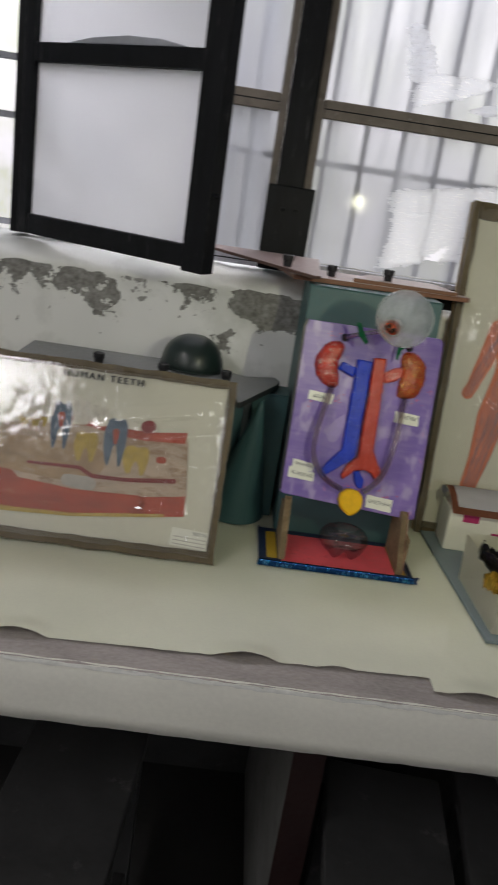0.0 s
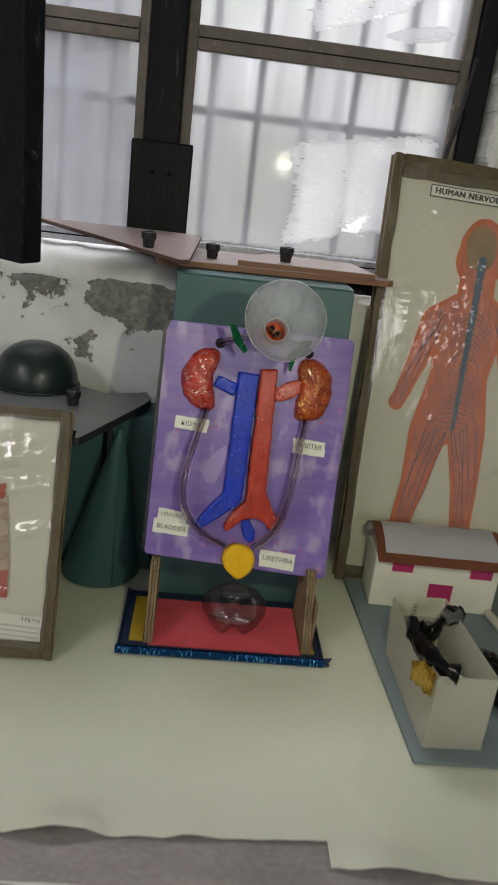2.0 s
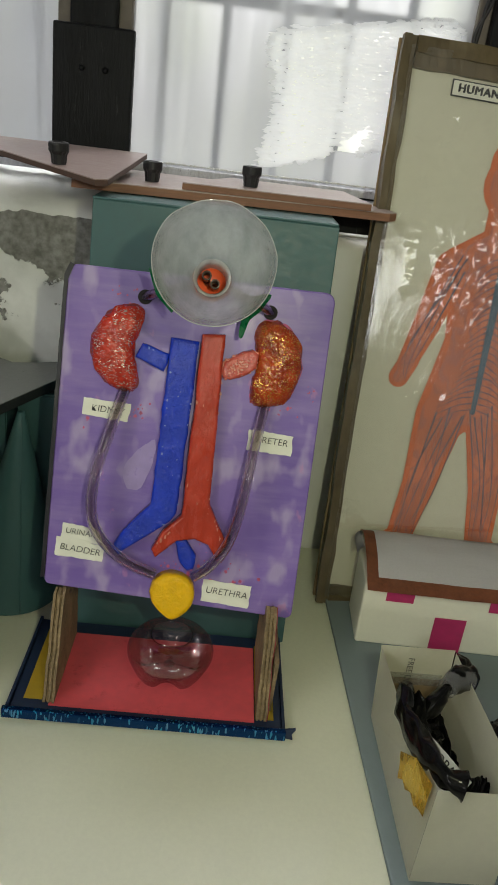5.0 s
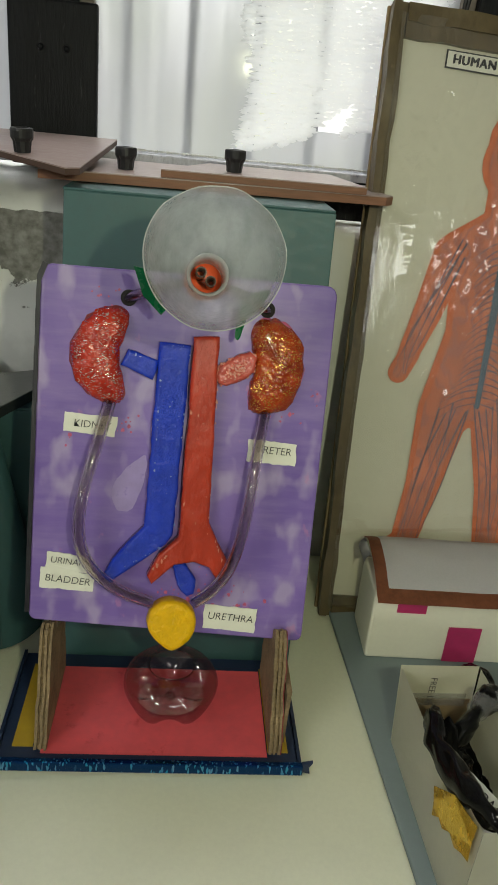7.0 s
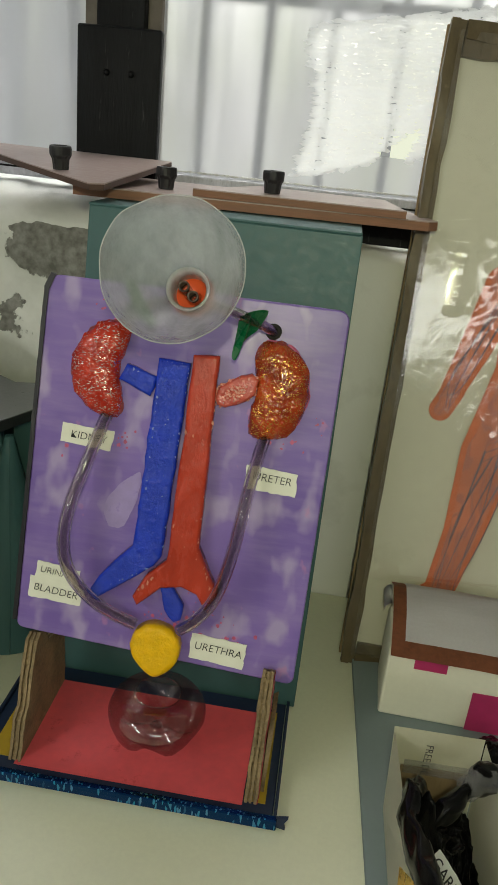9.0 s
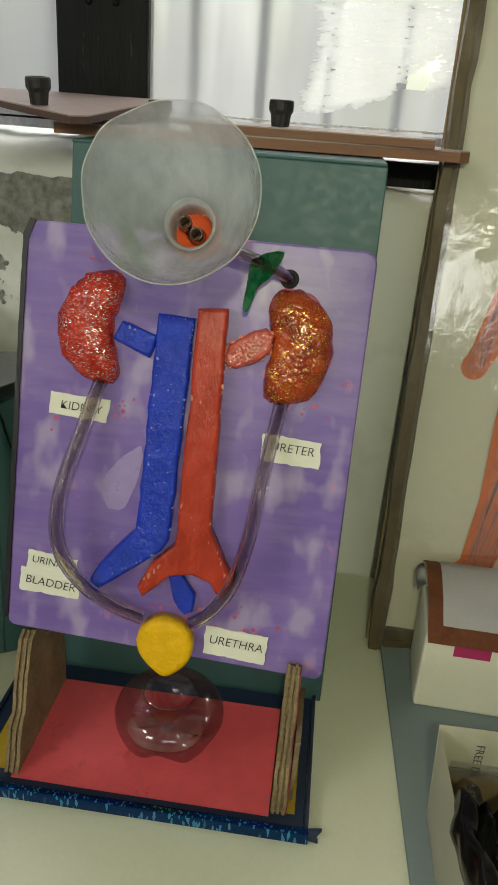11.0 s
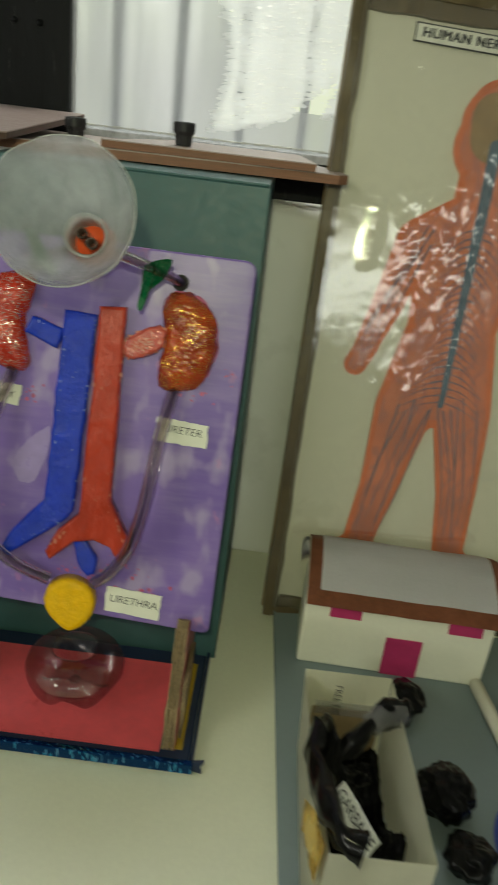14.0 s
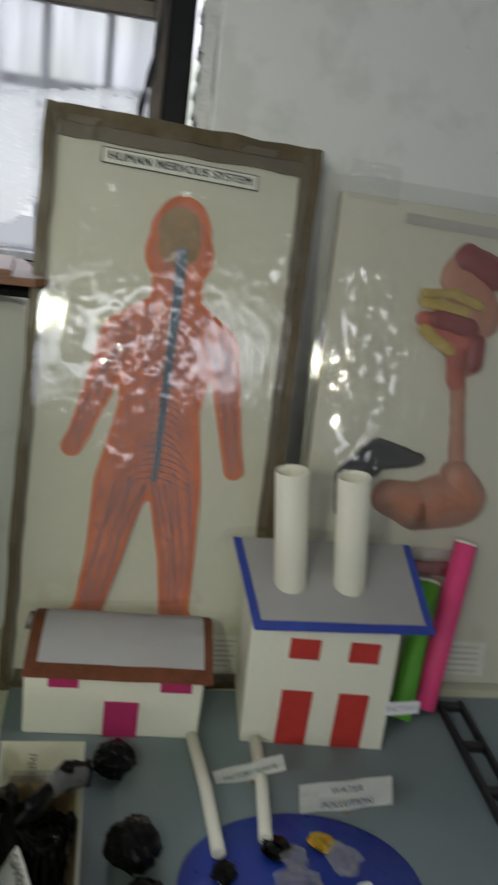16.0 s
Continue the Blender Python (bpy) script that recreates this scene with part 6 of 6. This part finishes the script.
blob("tooth_mark", [(-0.118, 0.184, 0.006, -0.112, 0.184, 0.006)], "chart_red", "small red painted spot", 0.0024)
for k in (-1, 0, 1):
    lettering("lettering", "HUMAN TEETH", 0.0115, "ink", teeth, pose(tx(-0.234) + 0.0008 * k, 0.0016 - 0.0002 * k, 0.3005 + 0.0002 * k, 0, 0.5, 0), 1.35, 0.0, 0)

# chart with moulded shapes in a loose bag
dig = thing("digestion_chart", frame_of((0.553, 0.282, T + 0.008), (1, 0.02, -0.02), (0.02, 0.215, 0.976)), "chart with moulded stomach in a clear bag leaning on the wall", "chart")
part("back_panel", box(0, 0.004, 0, 0.36, 0.010, 0.640, 0.001), "cardboard", dig)
part("sheet", sheet(0.001, 0.001, 0.359, 0.639, 20, 30, 0.0025, 0.001, 5, 3), "cream", dig, "cream chart paper")


def pad(rows, y, h, seed, res=14):
    """Moulded relief: overlapping flattened balls along limbs, in one mesh."""
    bm = bmesh.new()
    for (x0, z0, r0, x1, z1, r1) in rows:
        steps = max(2, int(math.hypot(x1 - x0, z1 - z0) / (0.28 * min(r0, r1))))
        for i in range(steps + 1):
            s = i / steps
            r = r0 + (r1 - r0) * s
            vs = bmesh.ops.create_icosphere(bm, subdivisions=3, radius=1.0)["verts"]
            for v in vs:
                v.co = Vector((0.016 + x0 + (x1 - x0) * s + v.co.x * r, y + v.co.y * h * min(1, r / 0.02), 0.018 + z0 + (z1 - z0) * s + v.co.z * r))
    return smooth(jitter(bm, 0.002, 70, seed))


part("moulded_head", pad([(0.165, 0.535, 0.034, 0.19, 0.49, 0.034), (0.155, 0.455, 0.02, 0.185, 0.43, 0.022)], 0.002, 0.010, 1), "flesh", dig, "flesh coloured moulded shape")
part("moulded_cap", pad([(0.165, 0.560, 0.020, 0.205, 0.545, 0.022)], 0.0, 0.012, 4), "dark_red", dig, "dark brown moulded shape")
part("moulded_throat", pad([(0.115, 0.475, 0.012, 0.17, 0.455, 0.018), (0.165, 0.45, 0.016, 0.168, 0.40, 0.012)], -0.006, 0.009, 2), "chart_red", dig, "red moulded shape")
part("moulded_tongue", pad([(0.110, 0.498, 0.008, 0.165, 0.49, 0.010)], -0.008, 0.006, 3), "chart_yellow", dig, "yellow moulded shape")
part("moulded_jaw", pad([(0.106, 0.508, 0.006, 0.150, 0.512, 0.007), (0.150, 0.512, 0.007, 0.185, 0.50, 0.006), (0.112, 0.462, 0.008, 0.150, 0.440, 0.008)], -0.012, 0.006, 13), "chart_yellow", dig, "ochre moulded edge")
part("moulded_mouth", pad([(0.130, 0.478, 0.012, 0.175, 0.47, 0.014), (0.19, 0.452, 0.012, 0.19, 0.425, 0.010)], -0.010, 0.008, 15), "dark_red", dig, "dark red moulded hollow")
part("moulded_gullet", pad([(0.174, 0.41, 0.011, 0.182, 0.35, 0.010), (0.182, 0.35, 0.010, 0.192, 0.27, 0.013)], 0.0, 0.011, 5), "flesh", dig, "flesh coloured moulded pipe")
part("moulded_stomach", pad([(0.196, 0.245, 0.040, 0.14, 0.228, 0.033), (0.14, 0.228, 0.033, 0.10, 0.238, 0.024), (0.19, 0.275, 0.022, 0.205, 0.245, 0.033)], 0.0, 0.022, 6), "flesh", dig, "flesh coloured moulded stomach")
part("moulded_liver", pad([(0.042, 0.258, 0.018, 0.078, 0.294, 0.022), (0.078, 0.294, 0.022, 0.132, 0.292, 0.010), (0.04, 0.258, 0.018, 0.037, 0.215, 0.010)], 0.0, 0.016, 7), "black_bag", dig, "black moulded shape")
part("moulded_coil", pad([(0.075, 0.165, 0.008, 0.20, 0.165, 0.008)], 0.0, 0.010, 8), "chart_grey", dig, "pale moulded coil")
part("moulded_coil", pad([(0.09, 0.145, 0.010, 0.20, 0.145, 0.010)], 0.0, 0.012, 9), "dark_red", dig, "brown moulded coil")
part("title_strip", plate([(0.09, 0.625), (0.33, 0.621), (0.33, 0.607), (0.09, 0.611)], 0.0015, 0.0008), "chart_grey", dig, "grey title strip")
note = part("note_card", plate([(0.205, 0.062), (0.29, 0.060), (0.29, 0.012), (0.205, 0.014)], 0.0015, 0.0008), "label", dig, "small typed note card")
for k in range(5):
    part("line_of_print", plate([(0.212, 0.054 - k * 0.0085), (0.28, 0.054 - k * 0.0085), (0.28, 0.052 - k * 0.0085), (0.212, 0.052 - k * 0.0085)], 0.0006, 0.0003), "chart_grey", note)
bagbm = wrap_mesh(0.384, 0.656, [(0.05, 0.50, 0.03, 0.25, 0.8), (0.09, 0.40, 0.03, 0.2, 0.9), (0.05, 0.25, 0.05, 0.1, 0.8), (0.30, 0.3, 0.06, 0.25, 0.5)], -0.020, 21.0, 0.28, 0.0)
for v in bagbm.verts:
    v.co.x -= 0.012
    e = min(v.co.x + 0.012, 0.372 - v.co.x, 0.05) / 0.05
    v.co.y = v.co.y * (0.25 + 0.75 * e) + 0.001 * (1 - e)
bagob = part("plastic_bag", bagbm, "bag", dig, "loose clear plastic bag")
bagob.visible_shadow = False
flap = sheet(0.008, 0.630, 0.075, 0.678, 12, 10, -0.004, 0.008, 5, 2)
part("bag_flap", flap, "bag", dig, "crumpled corner of the bag").visible_shadow = False


# ---- the pollution model on its grey board ----
TB = T + 0.0062
mb = jitter(box(0, 0, 0, 0.82, 0.42, 0.006, 0.001), 0.0006, 10)
for v in mb.verts:
    if v.co.x < 0.2:
        v.co.x -= 0.018 * v.co.y / 0.42
solo("model_board", mb, "tray", pose(0.2235, -0.166, T), "grey-blue board under the pollution model", "board")


def paper_panel(parent, name, x0, z0, x1, z1, y, material, label):
    return part(name, plate([(x0, z0), (x1, z0), (x1, z1), (x0, z1)], y, y - 0.0007), material, parent, label)


# low hut with a curled paper roof
hut = thing("paper_hut", pose(0.2320, 0.1670, TB, 0, 0, -1.5) @ Matrix.Scale(1.035, 4), "low cream paper hut with a curled grey paper roof", "model house")
HW, HD, HH = 0.193, 0.072, 0.086
part("wall", jitter(box(0, 0, 0, HW, HD, HH, 0.003), 0.0016, 22), "cream_wall", hut)
paper_panel(hut, "door", 0.087, 0.001, 0.124, 0.047, -0.0012, "magenta", "magenta paper door")
paper_panel(hut, "window", 0.026, 0.063, 0.058, 0.080, -0.0012, "magenta", "magenta paper window")
paper_panel(hut, "window", 0.146, 0.062, 0.180, 0.080, -0.0012, "magenta", "magenta paper window")


def roof_sheet(x0, x1, s0, s1, lift):
    """Part of the curled roof: along x, and s from the front eave to the back."""
    bm = bmesh.new()
    g = []
    for j in range(17):
        s = s0 + (s1 - s0) * j / 16
        y = -0.014 + 0.108 * s
        z = HH - 0.003 + 0.027 * math.sin(min(1, s / 0.75) * math.pi * 0.5) - 0.05 * max(0, s - 0.78) + lift
        g.append([bm.verts.new((x0 + (x1 - x0) * i / 12, y + 0.001 * noise.noise(Vector((i, j, 0))), z + 0.0012 * noise.noise(Vector((i * 0.4, j * 0.3, 2))))) for i in range(13)])
    for a, b in zip(g, g[1:]):
        for i in range(12):
            bm.faces.new((a[i], a[i + 1], b[i + 1], b[i])).smooth = True
    bmesh.ops.solidify(bm, geom=bm.faces[:], thickness=0.0008)
    return smooth(bm, False)


roof = part("roof", roof_sheet(0.000, HW + 0.008, 0, 1, 0), "roof_brown", hut, "brown-edged roof sheet")
part("roof_panel", roof_sheet(0.013, HW - 0.002, 0.135, 0.97, 0.0014), "roof_paper", roof, "pale grey roof paper")

flap = bmesh.new()
cols = []
for i in range(9):
    a = math.pi * i / 8
    cols.append([flap.verts.new((-0.0005 - 0.008 * (1 - math.cos(a)) * 0.5, y, HH + 0.020 + 0.004 * math.sin(a) - 0.007 * (i / 8) ** 2)) for y in (0.036, 0.055, 0.072)])
for p, q in zip(cols, cols[1:]):
    for k in range(2):
        flap.faces.new((p[k], p[k + 1], q[k + 1], q[k])).smooth = True
bmesh.ops.solidify(flap, geom=flap.faces[:], thickness=0.0006)
part("roof_flap", flap, "roof_paper", roof, "curled end of the roof paper")

# factory
fac = thing("paper_factory", pose(0.4815, 0.1610, TB, 0, 0, -3.5) @ Matrix.Scale(1.08, 4), "cream paper factory with red doors and two white chimneys", "model factory")
FW, FD, FH = 0.158, 0.100, 0.153
fb = box(0, 0, 0, FW, FD, FH)
for v in fb.verts:
    if v.co.z > 0.1:
        v.co.z += 0.29 * v.co.y + 0.05 * v.co.x
        v.co.x -= 0.0055
part("wall", jitter(fb, 0.001, 22), "cream_wall", fac)
for x in (0.0375, 0.0995):
    paper_panel(fac, "door", x, 0.001, x + 0.033, 0.070, -0.0012, "scarlet", "red paper door")
for x in (0.038, 0.102):
    paper_panel(fac, "window", x, 0.110, x + 0.032, 0.134, -0.0012, "scarlet", "red paper window")


def sloped(x0, y0, x1, y1, z, t):
    bm = box(x0, y0, z, x1, y1, z + t)
    for v in bm.verts:
        v.co.z += 0.29 * v.co.y + 0.05 * v.co.x
        if v.co.x < 0.05:
            v.co.x -= 0.156 * (v.co.y + 0.016)
        v.co.x -= 0.0075
    return bm


roof = part("roof", sloped(0.003, -0.016, FW + 0.032, FD + 0.012, FH + 0.0012, 0.002), "roof_blue", fac, "blue-edged roof")
part("roof_panel", sloped(0.012, -0.006, FW + 0.023, FD + 0.011, FH + 0.0034, 0.0008), "roof_dark", roof, "grey roof paper")
for x in (0.037, 0.102):
    c = bmesh.new()
    lathe([(0.0165, 0), (0.0172, 0.002), (0.0176, 0.138), (0.0170, 0.1382), (0.0160, 0.134), (0.0154, 0.02)], 28, c)
    part("chimney", c, "white_plastic", fac, "rolled white paper chimney", pose(x, 0.046, FH + 0.012, 1, -7.5, 0))
tagc = part("tag", plate([(0.152, 0.046), (0.190, 0.052), (0.190, 0.068), (0.152, 0.063)], -0.0016, -0.0022), "roof_paper", fac, "small paper tag")
lettering("lettering", "FACTORY", 0.0052, "chart_blue", tagc, pose(0.171, -0.0026, 0.0572, 0, -8, 0), 1.05)

# pond, pipes and signs
pond = thing("pond", pose(0.519, -0.036, TB), "round royal blue card pond with scraps on it", "model pond")
pb = lathe([(0, 0.0006), (0.116, 0.0006), (0.118, 0.0016), (0.117, 0.0026), (0, 0.0028)], 60)
for v in pb.verts:
    v.co.y *= 0.74
part("disc", pb, "pond", pond)
rnd = random.Random(3)
for x, y, r, mat, lab in ((0.045, 0.025, 0.016, "tape", "scrap of clear plastic"), (-0.020, 0.040, 0.014, "black_bag", "scrap of black plastic"), (-0.075, 0.012, 0.012, "black_bag", "scrap of black plastic"), (-0.005, -0.010, 0.022, "tape", "scrap of clear plastic"), (0.028, 0.046, 0.012, "gold", "scrap of gold foil"), (-0.005, 0.030, 0.013, "tape", "scrap of clear plastic"), (0.060, -0.01, 0.010, "label", "scrap of white paper")):
    s = bmesh.new()
    bmesh.ops.create_icosphere(s, subdivisions=3, radius=r)
    for v in s.verts:
        v.co = Vector((v.co.x * 1.1, v.co.y, v.co.z * 0.35 + 0.0028 + r * 0.33)) + Vector((noise.noise(v.co * 140), noise.noise(v.co * 150 + Vector((3, 3, 3))), 0.4 * noise.noise(v.co * 160))) * r * 0.55
        v.co.z = max(v.co.z, 0.0029)
    part("scrap", s, mat, pond, lab, pose(x, y, 0, 0, 0, rnd.uniform(0, 360)))

for a, b in (((0.4245, 0.158, 0.0072), (0.4410, -0.006, 0.0105)), ((0.4985, 0.154, 0.0072), (0.4890, 0.010, 0.0105))):
    p0 = Vector(a)
    solo("paper_pipe", tube([Vector(a) - p0, (Vector(a) + Vector(b)) / 2 - p0 + Vector((0.002, 0, 0.001)), Vector(b) - p0], 0.0070, 14), "white_plastic", Matrix.Translation((a[0], a[1], TB + a[2])), "rolled cream paper drain pipe leading to the pond", "pipe")


def sign(m, w, h, words, size, material, label, turn=0.0):
    ob = thing("sign", m, label, "sign")
    bm = sheet(-w / 2, 0.008, w / 2, 0.008 + h, 10, 4, 0, 0.004, 3, w)
    bmesh.ops.solidify(bm, geom=bm.faces[:], thickness=0.0006)
    smooth(bm, False)
    card = part("card", bm, "sign_paper", ob)
    part("stick", box(-0.002, 0.0015, 0, 0.002, 0.004, 0.022), "cardboard", ob, "thin wooden stick")
    for k, text in enumerate(words):
        lettering("lettering", text, size, material, card, pose(0, -0.0032, 0.008 + h * (1 - (k + 0.55) / (len(words) + 0.1)), 0, turn, 0), 1.05, 0.15, 0)
    return ob


sign(pose(0.489, 0.092, TB, -8, -19, 0), 0.078, 0.020, ("FACTORY WASTE",), 0.0050, "green_ink", "small white paper sign with green lettering")
sign(pose(0.584, 0.050, TB, -10, -8, 0), 0.100, 0.033, ("WATER", "POLLUTION"), 0.0068, "chart_blue", "white paper sign with dark lettering by the pond")


def crumple(r, seed, squash=0.8, sub=5):
    """Gathered plastic film: long sharp folds that run up to a knot."""
    bm = bmesh.new()
    bmesh.ops.create_icosphere(bm, subdivisions=sub, radius=r)
    for v in bm.verts:
        n = v.co.normalized()
        q = Vector((n.x * 2.6, n.y * 2.6, n.z * 0.9)) + Vector((seed, seed, seed))
        q += 0.35 * Vector((noise.noise(n * 2 + Vector((seed, 0, 0))), noise.noise(n * 2 + Vector((0, seed, 0))), 0))
        k = 0.22 * noise.noise(n * 1.6 + Vector((seed, 2, 1))) - 0.26 * abs(noise.noise(q)) - 0.06 * abs(noise.noise(q * 2.1))
        v.co = n * r * (1.12 + k)
        v.co.z *= squash
    low = min(v.co.z for v in bm.verts)
    for v in bm.verts:
        v.co.z = max(0.0, v.co.z - low - 0.05 * r)
    return smooth(bm)


def fold(path, r, flat, seed):
    """A long loose fold of film, flattened and creased."""
    bm = tube(smooth_path(path, 8), r, 28)
    mid = [Vector(p) for p in smooth_path(path, 8)]
    for v in bm.verts:
        c = min(mid, key=lambda p: (p - v.co).length)
        d = v.co - c
        q = Vector((v.co.x * 70, v.co.y * 34, v.co.z * 70)) + Vector((seed, 0, 0))
        d *= 1.2 - 0.7 * abs(noise.noise(q)) - 0.2 * abs(noise.noise(q * 2.3)) + 0.5 * noise.noise(c * 40 + Vector((seed, 0, 0)))
        d.x *= flat
        d.z *= 1.35
        v.co = c + d + 0.004 * Vector((noise.noise(q * 0.5), noise.noise(q * 0.5 + Vector((5, 0, 0))), 0))
    return bm


solo("rubbish_bag", crumple(0.021, 2.0), "black_bag", pose(0.337, 0.108, TB), "small knotted black plastic bag", "bag")
solo("rubbish_bag", crumple(0.019, 8.0), "black_bag", pose(0.371, -0.060, TB), "small crumpled black plastic bag beside the pond", "bag")
solo("rubbish_bag", crumple(0.0245, 5.0), "black_bag", pose(0.359, -0.004, TB), "crumpled black plastic bag on the grey board", "bag")

# white bin with a black liner
bin_m = frame_of((0.2372, -0.1445, TB), (0.9998, 0.018, 0), (0, 0, 1))
binob = thing("bin_box", bin_m, "open white paper box stuffed with black plastic", "box")
BW, BD, BF, BB = 0.074, 0.188, 0.098, 0.092


def bin_wall(pts, t):
    bm = bmesh.new()
    f = bm.faces.new([bm.verts.new(p) for p in pts])
    bmesh.ops.solidify(bm, geom=[f], thickness=t)
    return jitter(bm, 0.0010, 40, pts[0][0] * 50)


part("front_panel", bin_wall([(0, 0, 0), (BW, 0, 0), (BW + 0.004, 0.007, BF), (0.0055, 0.007, BF)], -0.002), "cream_wall", binob)
part("back_panel", bin_wall([(0, BD, 0), (-0.004, BD + 0.004, BB), (BW - 0.001, BD + 0.004, BB), (BW, BD, 0)], -0.002), "cream_wall", binob)
part("side_panel", bin_wall([(0, 0.0003, 0), (0.0055, 0.0073, BF), (-0.002, BD * 0.55, 0.091), (-0.004, BD, BB), (0, BD - 0.0021, 0)], -0.002), "cream_wall", binob)
part("side_panel", bin_wall([(BW, 0.0003, 0), (BW, BD - 0.0021, 0), (BW - 0.001, BD, BB), (BW + 0.004, 0.0073, BF)], -0.002), "cream_wall", binob)
part("bottom", box(0.002, 0.002, 0.0003, BW - 0.002, BD - 0.002, 0.003), "cardboard", binob)
part("inner_card", box(0.006, BD - 0.0045, 0.004, BW - 0.006, BD - 0.003, 0.058), "cardboard", binob, "bare brown cardboard inside")
part("inner_tape", box(0.008, BD - 0.0062, 0.052, BW - 0.012, BD - 0.0050, 0.066), "tape", binob, "strip of printed tape")
lettering("lettering", "FREE DE", 0.0065, "ink", binob, pose(0.026, BD - 0.0068, 0.070, 0, 90, 0), 1.0)
slip = part("slip", jitter(plate(ragged([(-0.030, -0.014), (0.030, -0.014), (0.030, 0.014), (-0.030, 0.014)], 0.0006, 2.0, 0.006), 0.0004, -0.0004), 0.0004, 40), "sign_paper", binob, "white paper slip", frame_of((0.0285, 0.0585, 0.0655), (0.34, -0.93, 0.10), (0.55, 0.25, 0.80)))
lettering("lettering", "GARBAGE", 0.0085, "ink", slip, pose(0.001, -0.0012, 0.0062, 0, 0, 0), 1.0, 0.0, 0)
part("flap_foil", jitter(bin_wall([(-0.0050, 0.073, 0.070), (-0.0050, 0.068, 0.060), (-0.0050, 0.064, 0.047), (-0.0042, 0.055, 0.056), (-0.0040, 0.047, 0.053), (-0.0030, 0.036, 0.062), (-0.0022, 0.026, 0.058), (-0.0018, 0.015, 0.066), (-0.0010, 0.005, 0.069), (0.0008, 0.010, 0.080), (0.0028, 0.012, 0.0975), (-0.0012, 0.045, 0.0915)], 0.0007), 0.0007, 60), "gold", binob, "torn gold foil")


def heap(seed):
    """Loose black film stuffed into the box: one crumpled sheet with sharp folds, high along one side."""
    bm = bmesh.new()
    nx, ny, g = 70, 130, []
    for j in range(ny + 1):
        row = []
        for i in range(nx + 1):
            u, v = i / nx, j / ny
            x, y = 0.004 + (BW - 0.008) * u, 0.006 + (BD - 0.020) * v
            ridge = 0.086 * math.exp(-((u - 0.18 - 0.10 * math.sin(5 * v)) / 0.34) ** 2) * math.sin(math.pi * min(1.0, 0.12 + 0.95 * v)) ** 0.5
            ridge *= min(1.0, max(0.0, (v - 0.42) / 0.15))
            low = 0.040 * u * math.exp(-((v - 0.22) / 0.2) ** 2)
            q = Vector((x * 55, y * 30, seed))
            q += 0.5 * Vector((noise.noise(q * 0.6), noise.noise(q * 0.6 + Vector((4, 4, 0))), 0))
            f = 0.5 - abs(noise.noise(q)) + 0.5 * (0.4 - abs(noise.noise(q * 2.1))) + 0.22 * (0.4 - abs(noise.noise(q * 4.7)))
            z = 0.012 + ridge + low + 0.026 * f
            side = 0.010 * noise.noise(q * 0.8 + Vector((0, 9, 0)))
            row.append(bm.verts.new((min(max(x + side, 0.0035), BW - 0.0035), y + 0.008 * noise.noise(q + Vector((9, 0, 0))), max(z, 0.006))))
        g.append(row)
    for a, c in zip(g, g[1:]):
        for i in range(nx):
            bm.faces.new((a[i], a[i + 1], c[i + 1], c[i])).smooth = True
    return bm


part("liner", heap(3.3), "black_bag", binob, "crumpled black plastic liner")
part("liner_fold", fold([(0.014, 0.140, 0.078), (0.004, 0.118, 0.094), (0.000, 0.095, 0.094), (0.004, 0.065, 0.093), (0.008, 0.038, 0.097), (0.014, 0.018, 0.100), (0.030, 0.0125, 0.0985)], 0.0095, 0.75, 3.0), "black_bag", binob, "loose fold of black plastic over the rim")
part("twisted_end", fold([(0.020, 0.105, 0.072), (0.040, 0.125, 0.090), (0.060, 0.140, 0.096), (0.078, 0.150, 0.092)], 0.0085, 0.9, 5.5), "black_bag", binob, "twisted end of the black plastic")
wrapbm = tube(smooth_path([(0.046, 0.130, 0.095), (0.060, 0.141, 0.098), (0.074, 0.148, 0.094)], 5), 0.0100, 14)
part("tape_wrap", jitter(wrapbm, 0.002, 80), "tape", binob, "clear tape round the twisted end")

# rolls of coloured paper
for (x0, y0), (x1, y1, z1), r, mat, lab in (((0.731, 0.222), (0.783, 0.312, 1.010), 0.0150, "pink_roll", "hot pink paper roll leaning on a chart"), ((0.691, 0.200), (0.738, 0.300, 0.955), 0.0145, "green_roll", "leaf green paper roll leaning on a chart")):
    foot, head = Vector((x0, y0, TB + 0.004)), Vector((x1, y1, z1))
    d = head - foot
    ob = thing("paper_roll", Matrix.Translation(foot) @ rotate_to(d), lab, "paper roll", "rolls of coloured paper")
    part("roll", lathe([(r - 0.001, 0), (r, 0.001), (r, d.length - 0.004), (r - 0.0008, d.length - 0.0035), (r - 0.002, d.length - 0.02)], 28), mat, ob)
    part("core", lathe([(r - 0.0035, d.length - 0.03), (r - 0.0012, d.length - 0.006), (r + 0.0004, d.length - 0.0035), (r + 0.0004, d.length), (r - 0.0025, d.length + 0.0008), (r - 0.004, d.length - 0.02)], 28), "white_plastic", ob, "white inner roll")

# slotted black strip
rack = thing("slotted_strip", pose(0.771, 0.234, TB, 0, 0, -91), "slotted black plastic strip lying on the board", "strip")
for y in (-0.018, 0.012):
    part("side_bar", box(0, y, 0, 0.24, y + 0.006, 0.010, 0.001), "rubber", rack)
for k in range(4):
    part("cross_bar", box(0.002 + k * 0.074, -0.0118, 0, 0.014 + k * 0.074, 0.0118, 0.009, 0.001), "rubber", rack)
